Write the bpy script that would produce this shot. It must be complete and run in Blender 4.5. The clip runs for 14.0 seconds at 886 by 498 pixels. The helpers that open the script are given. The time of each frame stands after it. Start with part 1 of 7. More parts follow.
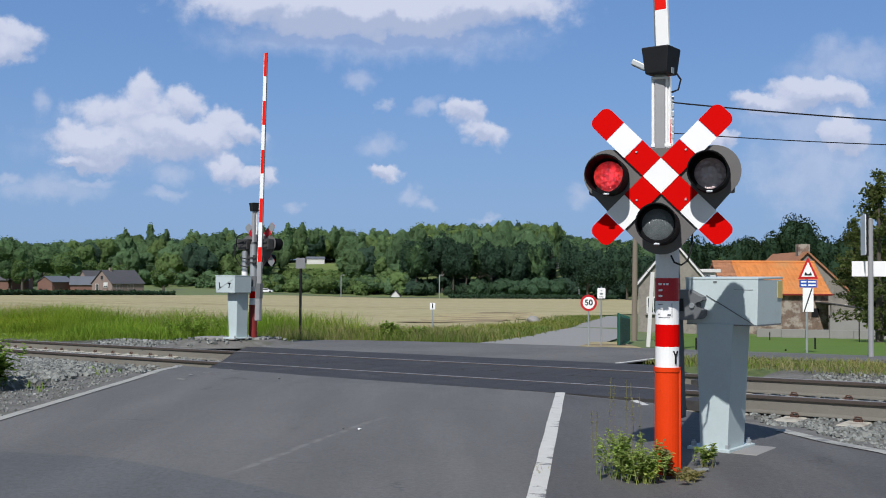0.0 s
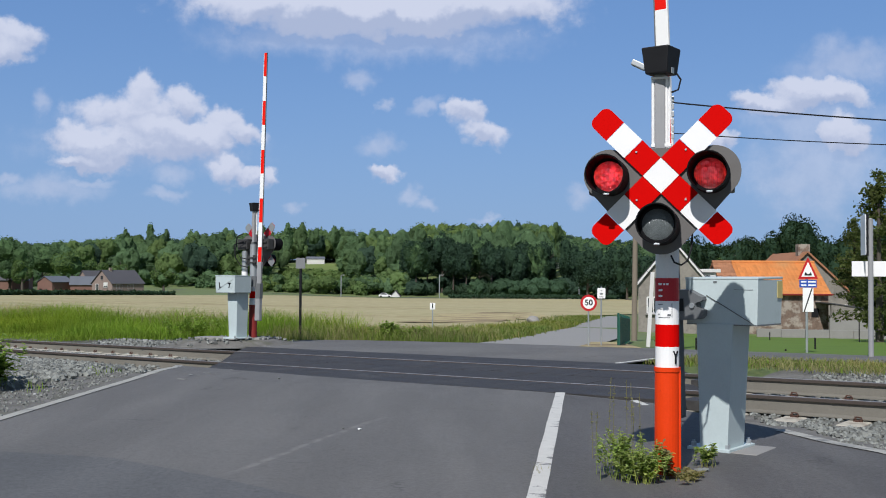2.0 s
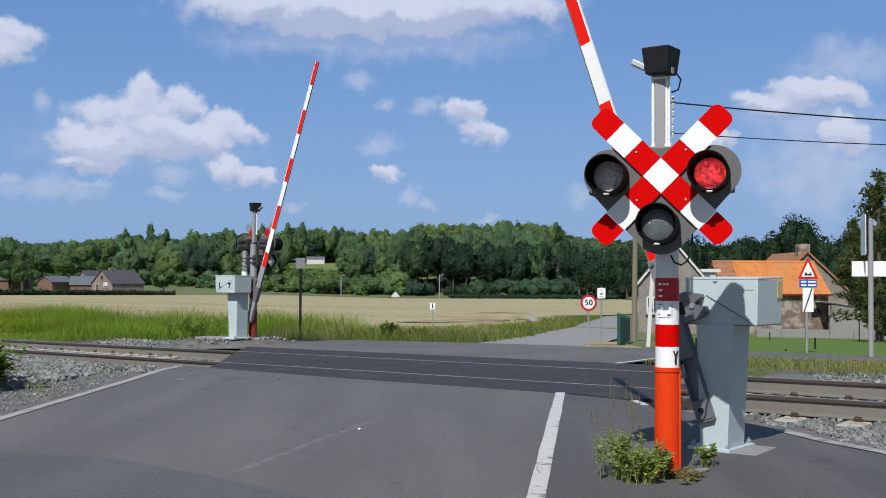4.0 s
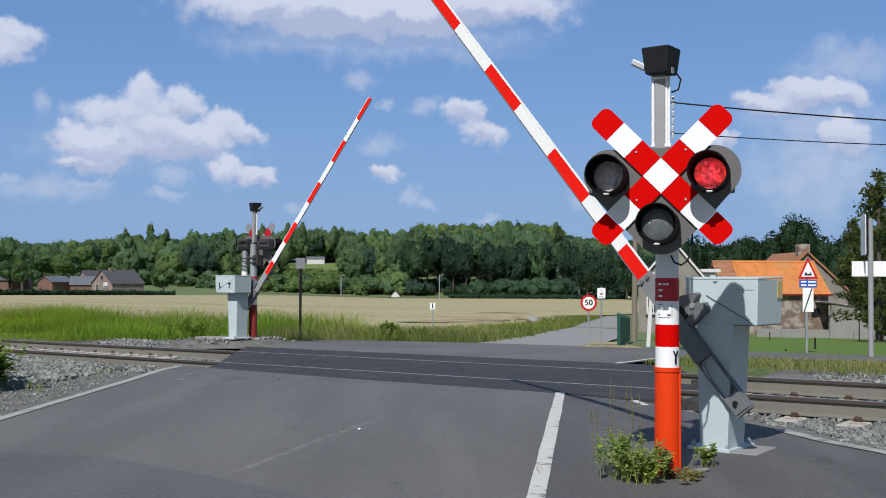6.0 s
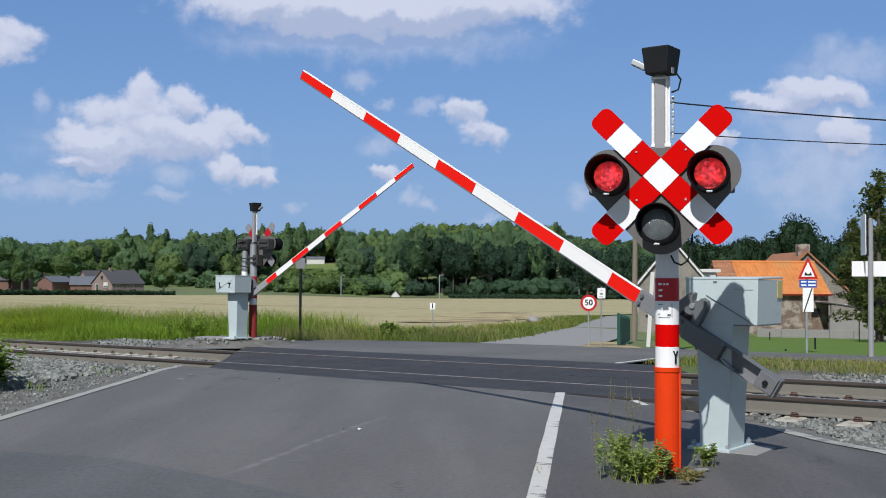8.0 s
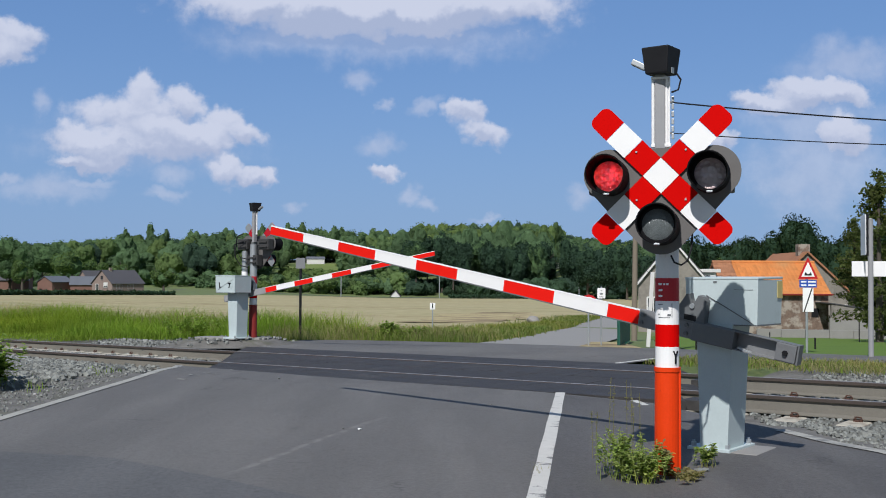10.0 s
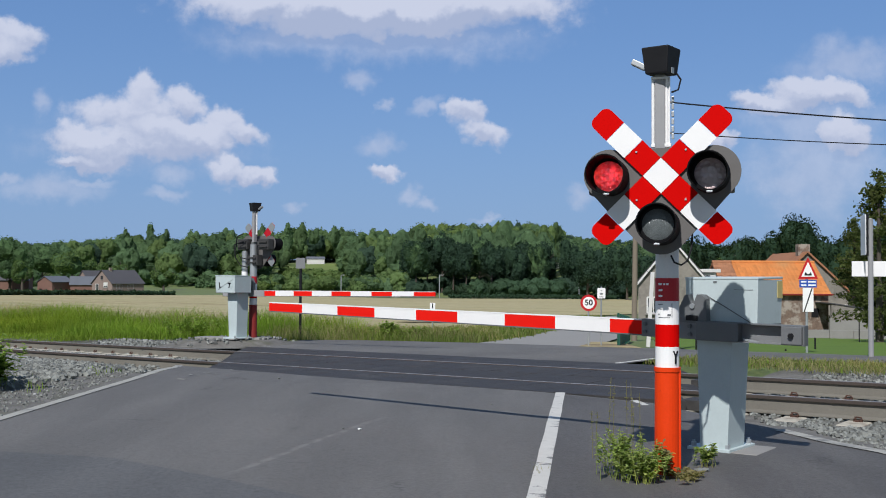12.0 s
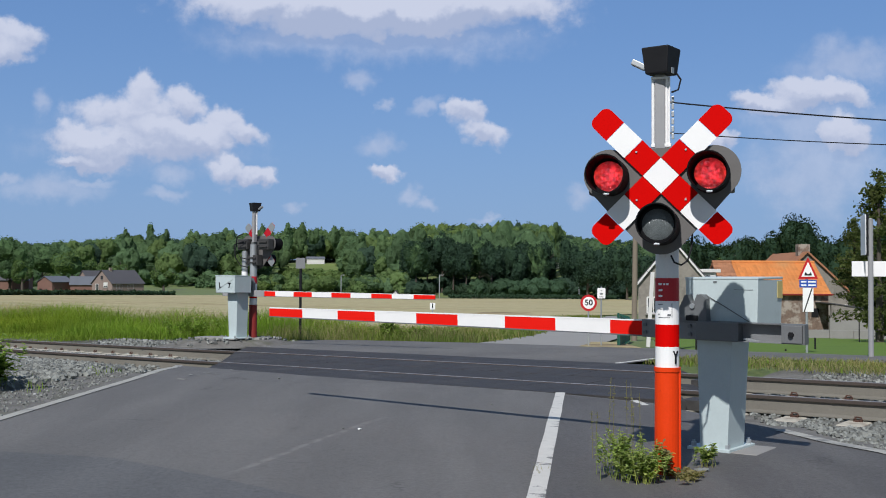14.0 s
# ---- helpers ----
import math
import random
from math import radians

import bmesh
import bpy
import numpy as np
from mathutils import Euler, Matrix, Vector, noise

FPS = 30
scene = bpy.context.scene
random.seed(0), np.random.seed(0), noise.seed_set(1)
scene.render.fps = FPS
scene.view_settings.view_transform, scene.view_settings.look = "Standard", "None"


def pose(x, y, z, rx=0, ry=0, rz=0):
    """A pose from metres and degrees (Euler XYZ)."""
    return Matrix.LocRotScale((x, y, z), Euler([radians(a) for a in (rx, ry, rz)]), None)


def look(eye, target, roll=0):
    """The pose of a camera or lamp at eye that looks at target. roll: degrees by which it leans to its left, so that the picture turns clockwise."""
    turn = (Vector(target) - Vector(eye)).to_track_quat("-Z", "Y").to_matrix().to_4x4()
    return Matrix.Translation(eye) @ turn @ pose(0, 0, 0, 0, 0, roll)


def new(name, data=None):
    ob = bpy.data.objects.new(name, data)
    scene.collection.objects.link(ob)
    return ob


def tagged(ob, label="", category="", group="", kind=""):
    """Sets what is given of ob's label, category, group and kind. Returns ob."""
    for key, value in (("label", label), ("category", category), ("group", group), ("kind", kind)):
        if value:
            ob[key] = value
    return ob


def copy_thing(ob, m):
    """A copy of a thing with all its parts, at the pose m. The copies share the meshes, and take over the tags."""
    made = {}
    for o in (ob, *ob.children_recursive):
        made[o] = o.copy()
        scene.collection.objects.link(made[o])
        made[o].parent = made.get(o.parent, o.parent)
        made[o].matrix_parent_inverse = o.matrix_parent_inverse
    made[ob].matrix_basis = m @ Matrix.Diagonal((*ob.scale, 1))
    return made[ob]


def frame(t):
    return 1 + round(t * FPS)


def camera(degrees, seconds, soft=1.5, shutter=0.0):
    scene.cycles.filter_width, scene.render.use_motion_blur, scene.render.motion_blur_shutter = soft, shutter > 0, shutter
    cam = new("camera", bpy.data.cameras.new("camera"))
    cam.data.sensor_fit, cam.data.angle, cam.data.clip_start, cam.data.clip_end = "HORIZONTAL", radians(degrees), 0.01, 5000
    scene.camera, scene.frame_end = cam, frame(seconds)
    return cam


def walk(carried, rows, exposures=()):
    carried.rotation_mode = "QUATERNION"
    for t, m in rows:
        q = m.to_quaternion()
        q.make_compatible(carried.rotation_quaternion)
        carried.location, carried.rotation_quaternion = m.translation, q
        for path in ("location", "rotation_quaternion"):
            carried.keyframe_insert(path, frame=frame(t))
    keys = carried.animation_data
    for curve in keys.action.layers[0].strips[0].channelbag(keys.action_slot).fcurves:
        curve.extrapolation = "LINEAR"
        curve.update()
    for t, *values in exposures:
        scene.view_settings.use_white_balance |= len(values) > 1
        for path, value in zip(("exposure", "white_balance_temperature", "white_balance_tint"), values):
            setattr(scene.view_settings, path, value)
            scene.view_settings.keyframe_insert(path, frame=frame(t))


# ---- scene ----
# ---- camera: stands still on a low tripod beside the road ----
CAM_Z = 1.136
cam = camera(45.17, 14.0, soft=1.0)
CAM_POSE = pose(0, 0, CAM_Z, 90 + 1.616) @ pose(0, 0, 0, 0, 0, 0.264)
walk(cam, [(0.0, CAM_POSE), (14.0, CAM_POSE)], exposures=[(0.0, -0.17, 6000, 13), (8.0, -0.17, 6000, 13), (10.5, -0.23, 6000, 13), (14.0, -0.23, 6000, 13)])

# ---- light: clear summer sky with fair-weather clouds, sun behind the camera ----
SUN_TO = radians(70.5)          # way in which shadows fall, from +x
SUN_EL = radians(45.5)
sun_data = bpy.data.lights.new("sun", "SUN")
sun_data.energy, sun_data.angle, sun_data.color = 5.0, radians(0.53), (1.0, 0.95, 0.85)
sun = new("sun", sun_data)
fall = Vector((math.cos(SUN_TO) * math.cos(SUN_EL), math.sin(SUN_TO) * math.cos(SUN_EL), -math.sin(SUN_EL)))
sun.matrix_world = look((0, 0, 60), Vector((0, 0, 60)) + fall)


class Nodes:
    """Short way to write node trees."""

    def __init__(self, tree):
        self.t = tree
        tree.nodes.clear()

    def put(self, value, socket):
        if isinstance(value, bpy.types.NodeSocket):
            self.t.links.new(value, socket)
        elif value is not None:
            socket.default_value = value

    def node(self, kind, **props):
        n = self.t.nodes.new(kind)
        for k, v in props.items():
            setattr(n, k, v)
        return n

    def math(self, op, a, b=None, c=None, clamp=False):
        n = self.node("ShaderNodeMath", operation=op, use_clamp=clamp)
        self.put(a, n.inputs[0]), self.put(b, n.inputs[1]), self.put(c, n.inputs[2])
        return n.outputs[0]

    def vec(self, op, a, b=None, scale=None):
        n = self.node("ShaderNodeVectorMath", operation=op)
        self.put(a, n.inputs[0]), self.put(b, n.inputs[1])
        if scale is not None:
            self.put(scale, n.inputs["Scale"])
        return n.outputs["Value"] if op in ("LENGTH", "DOT_PRODUCT") else n.outputs[0]

    def noise(self, vector, scale, detail=4.0, rough=0.55, out="Fac"):
        n = self.node("ShaderNodeTexNoise")
        self.put(vector, n.inputs["Vector"])
        n.inputs["Scale"].default_value, n.inputs["Detail"].default_value = scale, detail
        n.inputs["Roughness"].default_value = rough
        return n.outputs[out]

    def ramp(self, fac, stops):
        n = self.node("ShaderNodeValToRGB")
        self.put(fac, n.inputs[0])
        e = n.color_ramp.elements
        while len(e) < len(stops):
            e.new(0.5)
        for el, (at, col) in zip(e, stops):
            el.position, el.color = at, (*col, 1) if len(col) == 3 else col
        return n.outputs[0]

    def mix(self, fac, a, b, blend="MIX"):
        n = self.node("ShaderNodeMix", data_type="RGBA", blend_type=blend)
        self.put(fac, n.inputs[0])
        self.put((*a, 1) if isinstance(a, tuple) and len(a) == 3 else a, n.inputs[6])
        self.put((*b, 1) if isinstance(b, tuple) and len(b) == 3 else b, n.inputs[7])
        return n.outputs[2]

    def smooth(self, x, lo, hi):
        n = self.node("ShaderNodeMapRange", interpolation_type="SMOOTHSTEP")
        self.put(x, n.inputs[0])
        n.inputs[1].default_value, n.inputs[2].default_value = lo, hi
        return n.outputs[0]


world = bpy.data.worlds.new("sky")
scene.world = world
world.use_nodes = True
N = Nodes(world.node_tree)
sky = N.node("ShaderNodeTexSky", sky_type="NISHITA", sun_disc=False)
sky.sun_elevation = SUN_EL
sky.sun_rotation = math.atan2(-math.cos(SUN_TO), -math.sin(SUN_TO))
sky.air_density, sky.dust_density, sky.ozone_density = 1.0, 0.6, 2.2
way = N.node("ShaderNodeTexCoord").outputs["Generated"]
axes = N.node("ShaderNodeSeparateXYZ")
N.put(way, axes.inputs[0])
ahead = N.math("MAXIMUM", axes.outputs[1], 0.02)
uv = N.node("ShaderNodeCombineXYZ")
N.put(N.math("DIVIDE", axes.outputs[0], ahead), uv.inputs[0])
N.put(N.math("DIVIDE", axes.outputs[2], ahead), uv.inputs[1])
flat = uv.outputs[0]
# puffed edges: the plane of the clouds is stirred at two sizes before the puffs are drawn in it
stir = N.vec("SCALE", N.vec("SUBTRACT", N.noise(flat, 24, 3, 0.55, "Color"), (0.5, 0.5, 0.5)), scale=0.040)
curl = N.vec("SCALE", N.vec("SUBTRACT", N.noise(flat, 95, 5, 0.62, "Color"), (0.5, 0.5, 0.5)), scale=0.013)
stirred = N.vec("ADD", N.vec("ADD", flat, stir), curl)
body, thin, lift = None, None, None


def puff(px, py, rx, ry, veil=False):
    """One puff of cloud: place and half sizes on the plane, in 1/1000 of the distance."""
    global body, thin, lift
    off = N.vec("MULTIPLY", N.vec("SUBTRACT", stirred, (px / 1000, py / 1000, 0)), (1000 / rx, 1000 / ry, 0))
    near = N.math("SUBTRACT", 1.0, N.vec("LENGTH", off))
    if veil:
        thin = near if thin is None else N.math("MAXIMUM", thin, near)
        return
    high = N.node("ShaderNodeSeparateXYZ")
    N.put(off, high.inputs[0])
    up = N.math("MULTIPLY", N.math("MAXIMUM", near, 0.0), high.outputs[1])
    lift = up if lift is None else N.math("ADD", lift, up)
    body = near if body is None else N.math("SMOOTH_MAX", body, near, 0.25)


def bank(*puffs):
    for q in puffs:
        puff(*q)


# long dark-bellied bank high up
bank((-66, 260, 215, 42), (-66, 250, 190, 34), (-167, 254, 80, 26), (50, 258, 85, 24), (-98, 242, 125, 28), (-10, 244, 110, 27))
# towering cloud with a broad base
bank((-281, 176, 24, 19), (-243, 165, 20, 18), (-292, 155, 70, 23), (-206, 149, 30, 19), (-182, 139, 22, 16), (-340, 129, 44, 21), (-325, 110, 50, 15), (-262, 140, 84, 15), (-347, 106, 30, 10), (-262, 127, 72, 26), (-222, 131, 48, 18), (-318, 122, 46, 22))
# small clouds round it
bank((-206, 106, 23, 16), (-184, 96, 30, 13), (-167, 93, 10, 10), (-405, 228, 36, 22), (-416, 212, 30, 16))
# scattered puffs in the middle
bank((20, 155, 22, 16), (40, 139, 30, 13), (-54, 102, 20, 9))
# bank behind the cables
bank((334, 182, 34, 20), (352, 176, 40, 20), (295, 166, 34, 13), (375, 172, 40, 18), (325, 164, 60, 16), (380, 138, 30, 22), (264, 128, 15, 12))
for q in ((-82, 189, 20, 13), (-17, 160, 18, 10), (-33, 77, 14, 11), (-17, 72, 17, 8), (-53, 168, 9, 7), (-380, 166, 15, 15), (-410, 92, 17, 9), (-262, 75, 26, 8), (-257, 98, 27, 15), (-336, 89, 32, 6), (-60, 127, 27, 14), (-140, 70, 16, 6), (131, 76, 21, 12), (40, 56, 16, 5), (-119, 226, 138, 27), (-30, 226, 150, 26), (-66, 236, 190, 30), (-283, 129, 127, 37), (348, 103, 80, 58), (345, 128, 60, 34), (375, 130, 56, 48), (325, 88, 44, 24), (380, 205, 75, 26), (385, 212, 60, 24), (345, 150, 90, 40), (-368, 82, 64, 16), (168, 103, 32, 21)):
    puff(*q, veil=True)
# a quiet field of the same clouds all round and overhead, out of view
over = N.noise(N.vec("MULTIPLY", way, (1, 1, 2.2)), 2.6, 5, 0.6)
behind = N.math("MULTIPLY", N.smooth(over, 0.56, 0.72), N.smooth(axes.outputs[1], 0.55, 0.2))
grain = N.math("SUBTRACT", N.noise(flat, 40, 6, 0.62), 0.5)
whole = N.math("ADD", body, N.math("MULTIPLY", grain, 0.50))
# crisp heads, bellies that thin out into the air
belly = N.smooth(N.math("ADD", lift, N.math("MULTIPLY", grain, 0.45)), 0.10, -0.34)
soft_base = N.math("SUBTRACT", whole, N.math("MULTIPLY", belly, 0.12))
dense = N.math("MULTIPLY", N.smooth(soft_base, -0.04, 0.42), N.math("SUBTRACT", 1.0, N.math("MULTIPLY", belly, N.smooth(whole, 0.62, 0.05))))
haze_cloud = N.math("MULTIPLY", N.smooth(N.math("ADD", thin, N.math("MULTIPLY", grain, 0.8)), -0.1, 0.9), 0.48)
cover = N.math("MAXIMUM", N.math("MAXIMUM", N.math("MULTIPLY", dense, 0.95), haze_cloud), N.math("MULTIPLY", behind, 0.3))
lit = N.smooth(N.math("ADD", lift, N.math("MULTIPLY", grain, 0.55)), -0.34, 0.24)
cloud_col = N.mix(lit, (5.8, 6.5, 8.2), (8.7, 9.0, 10.0))
low = N.smooth(axes.outputs[2], 0.26, -0.02)
air = N.mix(low, (2.15, 4.4, 8.75), (3.35, 5.25, 8.05))
blue = N.mix(N.math("ADD", 0.55, N.math("MULTIPLY", low, 0.35)), sky.outputs[0], air)
# paler and milkier overhead and towards the sun
milky = N.mix(0.75, sky.outputs[0], (1.9, 2.75, 3.9))
blue = N.mix(N.smooth(axes.outputs[1], 0.35, 0.75), milky, blue)
back = N.node("ShaderNodeBackground")
N.put(N.mix(cover, blue, cloud_col), back.inputs[0])
back.inputs[1].default_value = 0.085
out = N.node("ShaderNodeOutputWorld")
N.put(back.outputs[0], out.inputs[0])

# ---- materials ----


def material(name, base, rough=0.6, metal=0.0, vary=0.12, scale=8.0, fine=90.0, bump=0.0, bump_scale=None, dirt=None, dirt_at=(0.55, 0.75), island=0.0, spec=0.5, coords="Object"):
    """A painted, worn or grown surface: base colour with broad and fine variation, relief, and dirt in patches."""
    m = bpy.data.materials.new(name)
    m.use_nodes = True
    n = Nodes(m.node_tree)
    p = n.node("ShaderNodeBsdfPrincipled")
    at = n.node("ShaderNodeTexCoord").outputs[coords]
    broad = n.noise(at, scale, 5, 0.6)
    small = n.noise(at, fine, 3, 0.6)
    amount = n.math("ADD", n.math("MULTIPLY", n.math("SUBTRACT", broad, 0.5), 2.2 * vary), n.math("MULTIPLY", n.math("SUBTRACT", small, 0.5), 1.4 * vary))
    if island:
        geo = n.node("ShaderNodeNewGeometry")
        amount = n.math("ADD", amount, n.math("MULTIPLY", n.math("SUBTRACT", geo.outputs["Random Per Island"], 0.5), island))
    gain = n.math("ADD", 1.0, amount)
    col = n.vec("SCALE", base, scale=gain)
    if dirt:
        patch = n.smooth(n.noise(at, scale * 0.7, 6, 0.65), *dirt_at)
        col = n.mix(patch, col, dirt)
    n.put(col, p.inputs["Base Color"])
    n.put(n.math("ADD", rough, n.math("MULTIPLY", n.math("SUBTRACT", broad, 0.5), 0.25), clamp=True), p.inputs["Roughness"])
    p.inputs["Metallic"].default_value = metal
    p.inputs["Specular IOR Level"].default_value = spec
    if bump:
        b = n.node("ShaderNodeBump")
        b.inputs["Strength"].default_value = bump
        b.inputs["Distance"].default_value = 0.01
        n.put(n.noise(at, bump_scale or fine, 4, 0.6), b.inputs["Height"])
        n.put(b.outputs[0], p.inputs["Normal"])
    o = n.node("ShaderNodeOutputMaterial")
    n.put(p.outputs[0], o.inputs[0])
    return m


def glowing(name, colour, strength, base):
    """A lit lamp glass: it glows unevenly, as facets of a lens do."""
    m = bpy.data.materials.new(name)
    m.use_nodes = True
    n = Nodes(m.node_tree)
    p = n.node("ShaderNodeBsdfPrincipled")
    at = n.node("ShaderNodeTexCoord").outputs["Object"]
    spots = n.ramp(n.noise(n.node("ShaderNodeNewGeometry").outputs["Position"], 44, 3, 0.7), [(0.36, (0.25, 0.25, 0.25)), (0.66, (2.0, 2.0, 2.0))])
    along = n.node("ShaderNodeSeparateXYZ")
    n.put(at, along.inputs[0])
    spots = n.math("MULTIPLY", spots, n.math("ADD", 0.35, n.smooth(n.math("ABSOLUTE", along.outputs[2]), 0.085, 0.01)))
    p.inputs["Base Color"].default_value = (*base, 1)
    p.inputs["Roughness"].default_value = 0.3
    p.inputs["Emission Color"].default_value = (*colour, 1)
    n.put(n.math("MULTIPLY", spots, strength), p.inputs["Emission Strength"])
    o = n.node("ShaderNodeOutputMaterial")
    n.put(p.outputs[0], o.inputs[0])
    return m


def moulded_glass(name, tint, rough=0.35):
    """Frosted signal glass with moulded facets: it spreads what glows behind it."""
    m = bpy.data.materials.new(name)
    m.use_nodes = True
    n = Nodes(m.node_tree)
    a, b = n.node("ShaderNodeBsdfRefraction"), n.node("ShaderNodeBsdfGlossy")
    a.inputs["Color"].default_value, a.inputs["Roughness"].default_value, a.inputs["IOR"].default_value = (*tint, 1), rough, 1.12
    b.inputs["Roughness"].default_value = 0.2
    cell = n.node("ShaderNodeTexVoronoi")
    n.put(n.node("ShaderNodeTexCoord").outputs["Object"], cell.inputs["Vector"])
    cell.inputs["Scale"].default_value = 42.0
    relief = n.node("ShaderNodeBump")
    relief.inputs["Strength"].default_value, relief.inputs["Distance"].default_value = 0.6, 0.01
    n.put(cell.outputs["Distance"], relief.inputs["Height"])
    n.put(relief.outputs[0], a.inputs["Normal"]), n.put(relief.outputs[0], b.inputs["Normal"])
    mix = n.node("ShaderNodeMixShader")
    mix.inputs[0].default_value = 0.13
    n.put(a.outputs[0], mix.inputs[1]), n.put(b.outputs[0], mix.inputs[2])
    o = n.node("ShaderNodeOutputMaterial")
    n.put(mix.outputs[0], o.inputs[0])
    return m


def asphalt_material(name, base, worn, streak=(1.6, 0.22, 1.0), seam=None):
    """Old asphalt: stone grain, wheel-worn streaks along the road, patches, hairline cracks and pale specks."""
    m = bpy.data.materials.new(name)
    m.use_nodes = True
    n = Nodes(m.node_tree)
    q = n.node("ShaderNodeBsdfPrincipled")
    at = n.node("ShaderNodeTexCoord").outputs["Object"]
    streaks = n.noise(n.vec("MULTIPLY", at, streak), 1.0, 5, 0.6)
    blot = n.noise(at, 0.55, 6, 0.65)
    grit = n.noise(at, 150, 2, 0.75)
    mid = n.noise(at, 14, 4, 0.7)
    col = n.mix(n.smooth(streaks, 0.36, 0.68), base, worn)
    col = n.mix(n.math("MULTIPLY", n.smooth(blot, 0.50, 0.72), 0.55), col, tuple(c * 0.87 for c in base))
    gain = n.math("ADD", 1.0, n.math("ADD", n.math("MULTIPLY", n.math("SUBTRACT", grit, 0.5), 1.15), n.math("MULTIPLY", n.math("SUBTRACT", n.noise(at, 34, 4, 0.8), 0.5), 1.25)))
    col = n.vec("SCALE", col, scale=gain)
    warp = n.vec("ADD", at, n.vec("SCALE", n.noise(at, 2.2, 5, 0.7, "Color"), scale=0.55))
    cell = n.node("ShaderNodeTexVoronoi", feature="DISTANCE_TO_EDGE")
    n.put(warp, cell.inputs["Vector"])
    cell.inputs["Scale"].default_value = 0.42
    crack = n.math("MULTIPLY", n.smooth(cell.outputs["Distance"], 0.006, 0.0), n.smooth(n.noise(at, 0.8, 2), 0.50, 0.62))
    col = n.mix(n.math("MULTIPLY", crack, 0.75), col, (0.028, 0.027, 0.026))
    chip = n.node("ShaderNodeTexVoronoi")
    n.put(at, chip.inputs["Vector"])
    chip.inputs["Scale"].default_value = 9.0
    speck = n.math("MULTIPLY", n.smooth(chip.outputs["Distance"], 0.10, 0.05), n.smooth(n.noise(at, 5.0, 2), 0.60, 0.70))
    col = n.mix(n.math("MULTIPLY", speck, 0.5), col, (0.30, 0.29, 0.27))
    if seam:
        # pale line where two lanes of asphalt meet, and faint scrapes beside it
        (ax, ay), (bx, by) = seam
        length = math.hypot(bx - ax, by - ay)
        off = n.vec("SUBTRACT", n.vec("ADD", at, n.vec("SCALE", n.vec("SUBTRACT", n.noise(at, 1.8, 3, 0.6, "Color"), (0.5, 0.5, 0.5)), scale=0.12)), (ax, ay, 0))
        across = n.vec("DOT_PRODUCT", off, ((by - ay) / length, (ax - bx) / length, 0))
        along = n.vec("DOT_PRODUCT", off, ((bx - ax) / length, (by - ay) / length, 0))
        line = n.math("MULTIPLY", n.smooth(n.math("ABSOLUTE", across), 0.045, 0.008), n.math("MULTIPLY", n.smooth(along, -0.2, 0.3), n.smooth(along, length + 0.2, length - 0.6)))
        line = n.math("MULTIPLY", line, n.smooth(n.noise(at, 7.0, 4, 0.7), 0.34, 0.6))
        scrape = n.smooth(n.noise(n.vec("MULTIPLY", at, (1.1, 14.0, 1.0)), 1.0, 4, 0.7), 0.66, 0.80)
        col = n.mix(n.math("MAXIMUM", n.math("MULTIPLY", line, 0.55), n.math("MULTIPLY", scrape, 0.35)), col, (0.235, 0.225, 0.21))
    n.put(col, q.inputs["Base Color"])
    n.put(n.math("ADD", 0.78, n.math("MULTIPLY", n.math("SUBTRACT", mid, 0.5), 0.3)), q.inputs["Roughness"])
    q.inputs["Specular IOR Level"].default_value = 0.35
    b = n.node("ShaderNodeBump")
    b.inputs["Strength"].default_value, b.inputs["Distance"].default_value = 0.55, 0.006
    n.put(n.math("SUBTRACT", n.noise(at, 170, 3, 0.7), n.math("MULTIPLY", crack, 1.5)), b.inputs["Height"])
    n.put(b.outputs[0], q.inputs["Normal"])
    o = n.node("ShaderNodeOutputMaterial")
    n.put(q.outputs[0], o.inputs[0])
    return m


M_ASPHALT = asphalt_material("asphalt", (0.122, 0.117, 0.110), (0.152, 0.146, 0.137), seam=((-1.23, 6.25), (-0.44, 8.95)))
M_ASPHALT_FAR = asphalt_material("asphalt_pale", (0.120, 0.115, 0.107), (0.155, 0.148, 0.136), (0.5, 0.5, 1.0))
M_CONCRETE_ROAD = material("concrete_road", (0.27, 0.26, 0.24), 0.85, vary=0.12, scale=0.8, fine=60, bump=0.3)
M_RUBBER = material("rubber_panel", (0.036, 0.033, 0.032), 0.75, vary=0.35, scale=2.0, fine=60, bump=0.5, dirt=(0.062, 0.058, 0.055), dirt_at=(0.5, 0.75))
M_LINE = material("road_paint", (0.56, 0.545, 0.50), 0.7, vary=0.14, scale=9, fine=120, bump=0.3, dirt=(0.19, 0.185, 0.175), dirt_at=(0.565, 0.64))
M_LINE_WORN = material("worn_road_paint", (0.36, 0.35, 0.31), 0.75, vary=0.15, scale=4, fine=60, bump=0.3, dirt=(0.16, 0.16, 0.155), dirt_at=(0.5, 0.7))
M_RAIL_TOP = material("rail_head", (0.30, 0.285, 0.27), 0.5, 0.3, vary=0.1, scale=2, fine=40)
M_RAIL = material("rusty_rail", (0.058, 0.044, 0.037), 0.8, vary=0.25, scale=5, fine=70, bump=0.3)
M_RAIL_WEB = material("dusty_rail_web", (0.175, 0.163, 0.136), 0.9, vary=0.2, scale=3, fine=50, bump=0.3)
M_RUST = material("rusty_clip", (0.075, 0.036, 0.024), 0.85, vary=0.3, scale=20, fine=90, bump=0.3)
M_SLEEPER = material("concrete_sleeper", (0.44, 0.41, 0.34), 0.85, vary=0.15, scale=5, fine=60, bump=0.4, dirt=(0.25, 0.21, 0.17))
